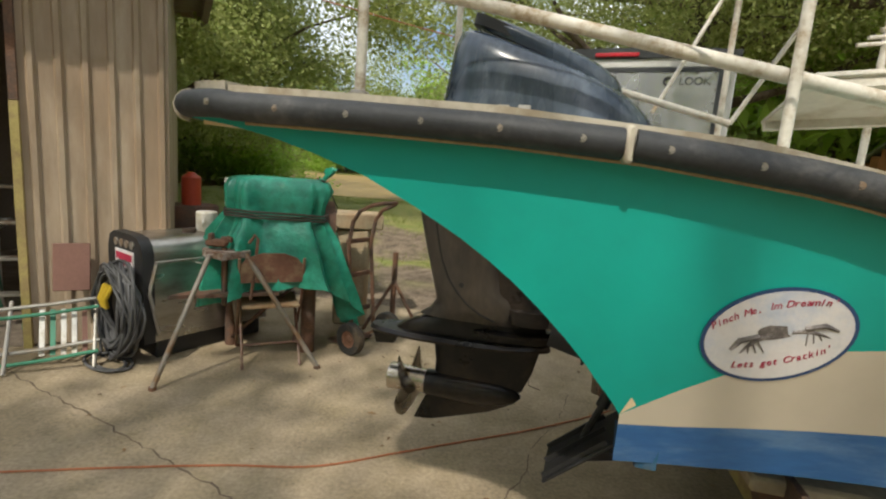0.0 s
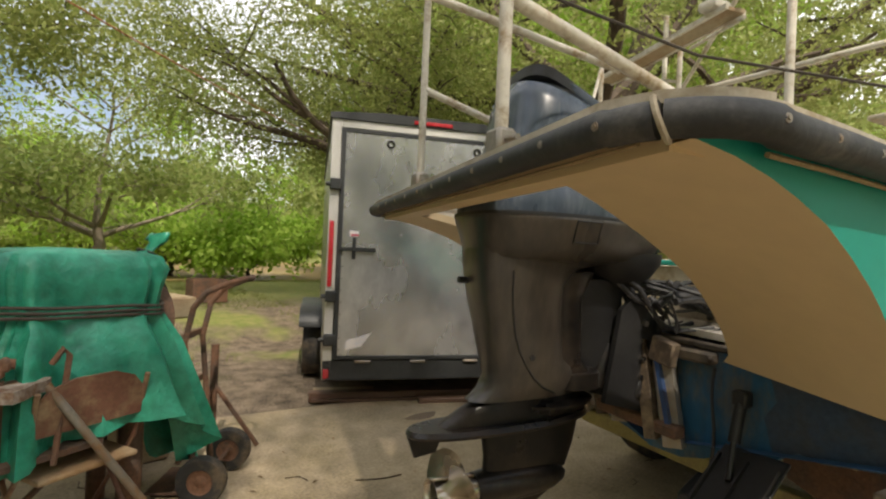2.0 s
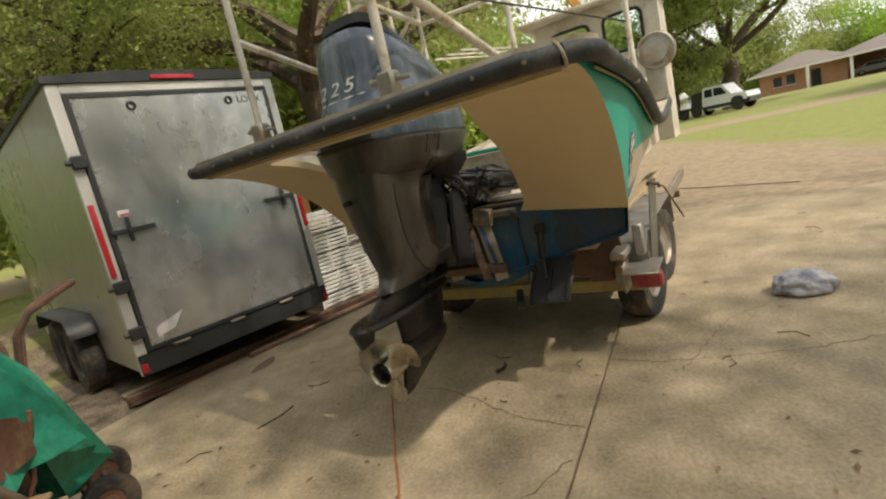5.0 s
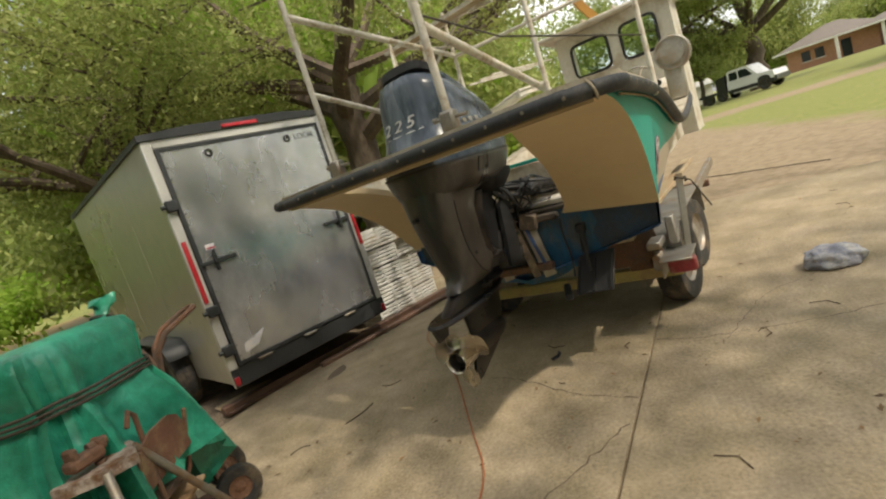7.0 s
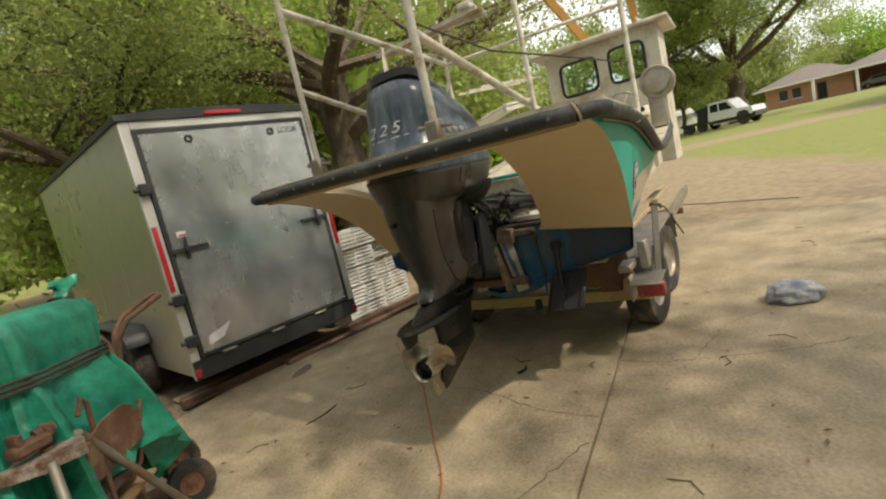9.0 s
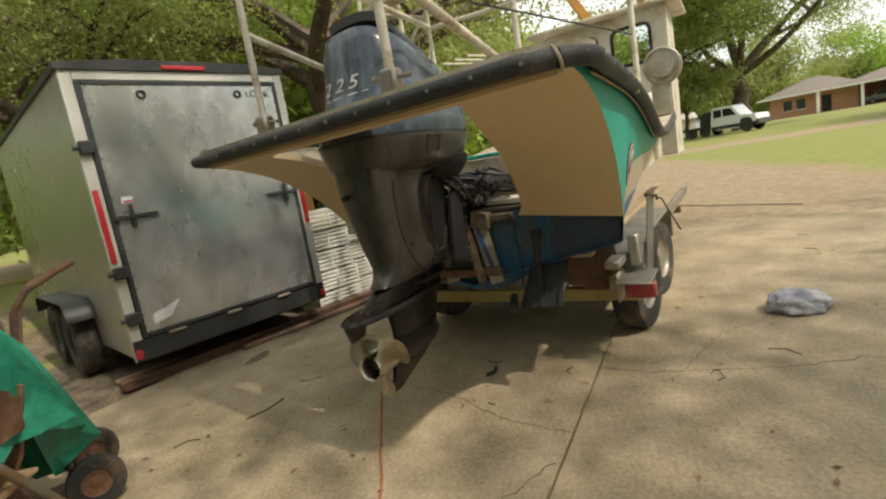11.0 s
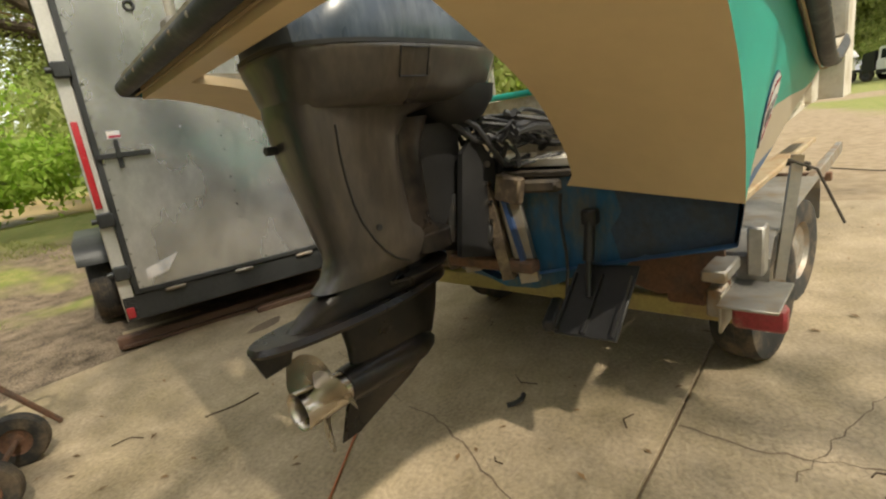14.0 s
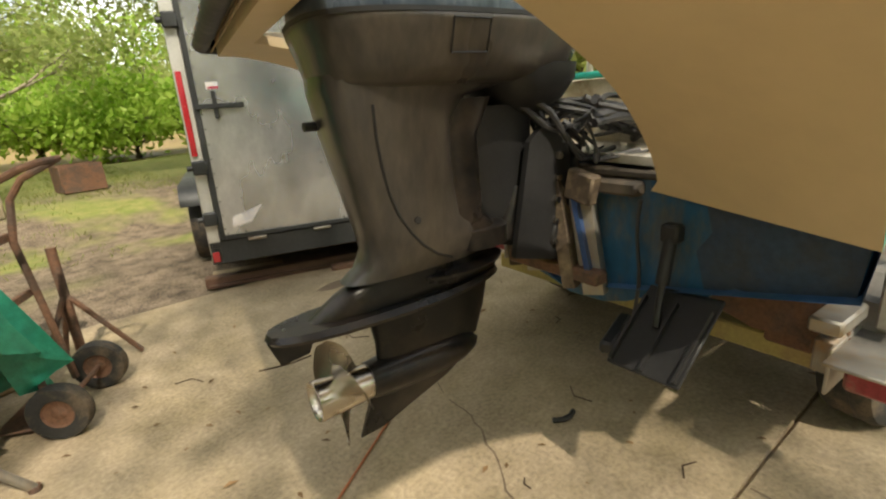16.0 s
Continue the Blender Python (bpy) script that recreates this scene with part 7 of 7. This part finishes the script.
tree("bank_tree", (3.6, 20.5, 0.2), 6.0, 0.12, 2.4, 97, "slender light-green tree at the water's edge", per=15, size=0.12, spread=0.45, leaf=LEAF_BRIGHT, fork=0.09, low=0.2, flat=0.1, droop=0.12)


# ---- far things ----
# small orange board shed with a green roof
OS = frame_of((8.8, 8.6, ground_height(8.8, 8.6)), (0.35, -0.94, 0), (0.94, 0.35, 0))
osh = thing("garden_shed", OS.translation, "small orange-stained board shed with a green roof", "shed")
for k in range(12):
    bm = B()
    x = -0.82 + 0.15 * k
    h = 1.75 + 0.75 * (1 - abs(x) / 0.9)
    box(bm, (x, -0.7, h / 2), (0.14, 0.03, h), OS, 0.004)
    part("board", bm, WOOD_ORANGE, osh)
bm = B()
box(bm, (-0.88, 0, 0.87), (0.04, 1.4, 1.74), OS)
box(bm, (0.88, 0, 0.87), (0.04, 1.4, 1.74), OS)
box(bm, (0, 0.7, 1.0), (1.76, 0.04, 2.0), OS)
part("wall", bm, WOOD_ORANGE, osh)
for s in (-1, 1):
    bm = B()
    slab(bm, [OS @ Vector((s * 1.08, -0.85, 1.62)), OS @ Vector((0, -0.85, 2.56)), OS @ Vector((0, 0.85, 2.56)), OS @ Vector((s * 1.08, 0.85, 1.62))], (0, 0, 0.05))
    part("roof", bm, GREEN_PLASTIC, osh, "dull green roof slope")

# rusty burn box on the bank
fb = thing("burn_box", (1.64, 10.8, ground_height(1.64, 10.8)), "rusty steel burn box on the grass", "fire box")
FZ = ground_height(1.64, 10.8)
for p, s in (((1.64, 10.58, FZ + 0.22), (0.6, 0.03, 0.42)), ((1.64, 11.02, FZ + 0.22), (0.6, 0.03, 0.42)), ((1.35, 10.8, FZ + 0.22), (0.03, 0.44, 0.42)), ((1.93, 10.8, FZ + 0.22), (0.03, 0.44, 0.42))):
    bm = B()
    box(bm, p, s, None, 0.006)
    part("side_plate", bm, RUST, fb)

# overhead cable from the shed to the trees
bm = B()
p0, p1 = S2(-1.2, -0.5, 2.95), Vector((4.0, 10.5, 3.7))
tube(bm, [p0.lerp(p1, t) - Vector((0, 0, 0.5 * 4 * t * (1 - t) * 0.35)) for t in [k / 24 for k in range(25)]], 0.007, 5)
solo("overhead_cable", bm, ORANGE_CORD, "thin orange cable strung from the shed to the trees", "cable")

# pickup truck with a dark flatbed
TK = frame_of((41.4, -11.0, ground_height(41.4, -11.0)), (-0.70, -0.714, 0), (0.714, -0.70, 0))
truck = thing("pickup_truck", TK.translation, "white crew-cab pickup truck with a dark flatbed on the lane", "truck")


def tk(poly, y0, y1):
    bm = B()
    loft(bm, [[TK @ Vector((x, y, z)) for x, z in poly] for y in (y0, y1)])
    return bm


part("body", tk([(-0.6, 0.6), (-0.6, 1.25), (1.55, 1.25), (2.62, 1.18), (2.72, 1.0), (2.72, 0.6)], -0.95, 0.95), CAR_WHITE, truck)
part("cab", tk([(-0.6, 1.25), (-0.54, 1.98), (-0.42, 2.08), (0.85, 2.08), (1.02, 2.0), (1.6, 1.25)], -0.86, 0.86), CAR_WHITE, truck)
for y in (-0.87, 0.87):
    for poly in ([(-0.42, 1.34), (-0.38, 1.9), (0.2, 1.92), (0.2, 1.34)], [(0.31, 1.34), (0.31, 1.92), (0.88, 1.9), (1.3, 1.34)]):
        part("side_window", tk(poly, y - 0.012, y + 0.012), DARK_GLASS, truck)
part("rear_window", tk([(-0.63, 1.32), (-0.58, 1.95), (-0.55, 1.95), (-0.6, 1.32)], -0.75, 0.75), DARK_GLASS, truck)
part("lower_trim", tk([(-0.6, 0.42), (-0.6, 0.68), (2.7, 0.68), (2.78, 0.5), (2.6, 0.4)], -0.97, 0.97), CAR_DARK, truck, "dark lower body")
part("side_step", tk([(-0.2, 0.36), (-0.2, 0.44), (1.5, 0.44), (1.5, 0.36)], -1.06, -0.92), WHITE_TRIM, truck)
part("flatbed", tk([(-2.9, 0.62), (-2.9, 0.82), (-0.7, 0.82), (-0.7, 0.62)], -1.05, 1.05), CAR_DARK, truck, "dark steel flatbed")
part("headboard", tk([(-1.5, 0.82), (-1.4, 1.75), (-0.74, 1.85), (-0.74, 0.82)], -0.95, 0.95), CAR_DARK, truck, "dark tool box against the cab")
part("bumper", tk([(2.72, 0.5), (2.72, 0.8), (2.86, 0.8), (2.86, 0.5)], -0.95, 0.95), CAR_DARK, truck)
for y in (-0.96, 0.96):
    part("wheel_arch", tk([(1.55, 0.5), (1.6, 0.88), (1.8, 1.02), (2.2, 1.02), (2.42, 0.88), (2.48, 0.5)], y - 0.012, y + 0.012), CAR_DARK, truck)
for x in (2.0, -2.2, -1.15):
    for y in (-0.88, 0.88):
        wheel(truck, TK @ Vector((x, y, 0.41)), TK.to_3x3() @ Vector((0, 1, 0)), 0.41, 0.28, rim_mat=CAR_DARK)

# brick ranch house with a carport
HZ = ground_height(68, -31) - 0.05
HM = frame_of((68.4, -31.7, HZ), (-0.55, -0.835, 0), (0.835, -0.55, 0))
hs = thing("ranch_house", HM.translation, "low brick ranch house with hip roof and white-posted carport", "house")


def hbox(name, c, s, m, parent=None, label=""):
    bm = B()
    box(bm, c, s, HM)
    return part(name, bm, m, parent or hs, label)


hbox("wall", (-3.5, 4.2, 1.35), (9.0, 7.0, 2.7), BRICK, None, "orange brick wall")
hbox("carport_wall", (4.0, 7.4, 1.35), (6.0, 0.25, 2.7), BRICK)
hbox("slab_floor", (3.0, 4.0, 0.05), (22.0, 8.0, 0.1), CONCRETE)


def hip(name, x0, x1, y0, y1, z0, h):
    bm = B()
    d = (y1 - y0) / 2
    a = [HM @ Vector(p) for p in ((x0, y0, z0), (x1, y0, z0), (x1, y1, z0), (x0, y1, z0))]
    b = [HM @ Vector((x0 + d, y0 + d, z0 + h)), HM @ Vector((x1 - d, y0 + d, z0 + h))]
    va, vb = [bm.verts.new(p) for p in a], [bm.verts.new(p) for p in b]
    for f in ((va[0], va[1], vb[1], vb[0]), (va[1], va[2], vb[1]), (va[2], va[3], vb[0], vb[1]), (va[3], va[0], vb[0]), tuple(va[::-1])):
        bm.faces.new(f)
    part(name, bm, SHINGLE, hs, "brown shingled hip roof")


hip("roof", -9.0, 1.6, -0.2, 9.0, 2.75, 1.9)
hip("roof", -1.0, 11.0, -1.0, 9.0, 2.72, 1.6)
hbox("fascia", (1.0, -1.0, 2.66), (20.0, 0.08, 0.2), PAINT_WHITE)
for x in (-2.6, 1.6, 5.0, 8.0, 10.6):
    hbox("post", (x, -0.7, 1.3), (0.28, 0.28, 2.6), PAINT_WHITE)
for x in (-6.0, -4.6):
    w = hbox("window", (x, 0.66, 1.5), (0.9, 0.06, 1.2), DARK_GLASS)
    hbox("window_frame", (x, 0.62, 0.86), (1.1, 0.08, 0.08), PAINT_WHITE, w)
hbox("door", (-2.0, 0.66, 1.05), (0.95, 0.06, 2.1), DARK_GLASS)


def parked(name, at, m, label):
    P = HM @ pose(*at)
    ob = thing(name, P.translation, label, "car", "cars in the carport")
    bm = B()
    loft(bm, [[P @ Vector((x, y, z)) for x, z in ((-2.2, 0.4), (-2.2, 0.85), (-1.4, 0.95), (-0.9, 1.4), (0.7, 1.42), (1.3, 0.98), (2.15, 0.85), (2.25, 0.45))] for y in (-0.85, 0.85)])
    part("body", bm, m, ob)
    bm = B()
    loft(bm, [[P @ Vector((x, y, z)) for x, z in ((-1.1, 0.98), (-0.8, 1.34), (0.6, 1.36), (1.05, 1.0))] for y in (-0.87, 0.87)])
    part("windows", bm, DARK_GLASS, ob)
    for x in (-1.35, 1.35):
        for y in (-0.8, 0.8):
            wheel(ob, P @ Vector((x, y, 0.33)), P.to_3x3() @ Vector((0, 1, 0)), 0.33, 0.2)


parked("sedan", (3.3, 3.0, 0.1, 0, 0, 10), CAR_GREY, "grey sedan parked in the carport")
parked("suv", (7.6, 2.4, 0.1, 0, 0, 0), CAR_DARK, "dark vehicle parked in the carport")
WSH = frame_of((56, -10.6, ground_height(56, -10.6)), (1, 0, 0), (0, 1, 0))
bm = B()
box(bm, (0, 0, 0.9), (2.4, 3.0, 1.8), WSH)
loft(bm, [[WSH @ Vector((x, y, z)) for x, z in ((-1.4, 1.8), (0, 2.4), (1.4, 1.8))] for y in (-1.7, 1.7)])
solo("white_shed", bm, PAINT_WHITE, "small white shed far down the lane", "shed")

# orange frame on the wheelhouse roof
ym = thing("roof_frame", W(4.75, 0.8, 2.735), "faded orange steel frame standing on the wheelhouse roof", "frame")
for p, q in ((W(4.75, 1.05, 2.735), W(4.45, 1.62, 3.7)), (W(4.75, 0.42, 2.735), W(4.45, 0.48, 3.7)), (W(4.45, 1.62, 3.66), W(4.45, 0.48, 3.66))):
    bm = B()
    bar(bm, p, q, 0.07, 0.09)
    part("strut", bm, MACHINE_YELLOW, ym)

# grass tufts on the bank, the lawn edge and the yard's edge
rs = np.random.RandomState(4)
pts = []
for x0, x1, y0, y1, n in ((-6, 7, 10.0, 17, 7500), (2.5, 8, 7.6, 10.5, 1000), (-6, 1, 7.2, 10.0, 500)):
    for _ in range(n):
        x, y = rs.uniform(x0, x1), rs.uniform(y0, y1)
        if x > 9 and -y + 0.12 * (x - 10) < 3.9:
            continue
        if noise.noise(Vector((x * 0.35, y * 0.35, 5))) < -0.08:
            continue
        pts.append((x, y, ground_height(x, y)))
v, f = [], []
for x, y, z in pts:
    for _ in range(4):
        q, h, w = rs.uniform(0, 6.28), rs.uniform(0.025, 0.075), 0.006
        dx, dy = rs.normal(0, 0.03), rs.normal(0, 0.03)
        bx, by = x + rs.normal(0, 0.05), y + rs.normal(0, 0.05)
        i = len(v)
        v += [(bx - w * math.cos(q), by - w * math.sin(q), z - 0.01), (bx + w * math.cos(q), by + w * math.sin(q), z - 0.01), (bx + dx, by + dy, z + h)]
        f.append((i, i + 1, i + 2))
me = bpy.data.meshes.new("grass")
me.from_pydata(v, [], f)
me.materials.append(GRASS)
tagged(new("grass", me), "short uneven yellow-green grass tufts", "grass", kind="stuff")
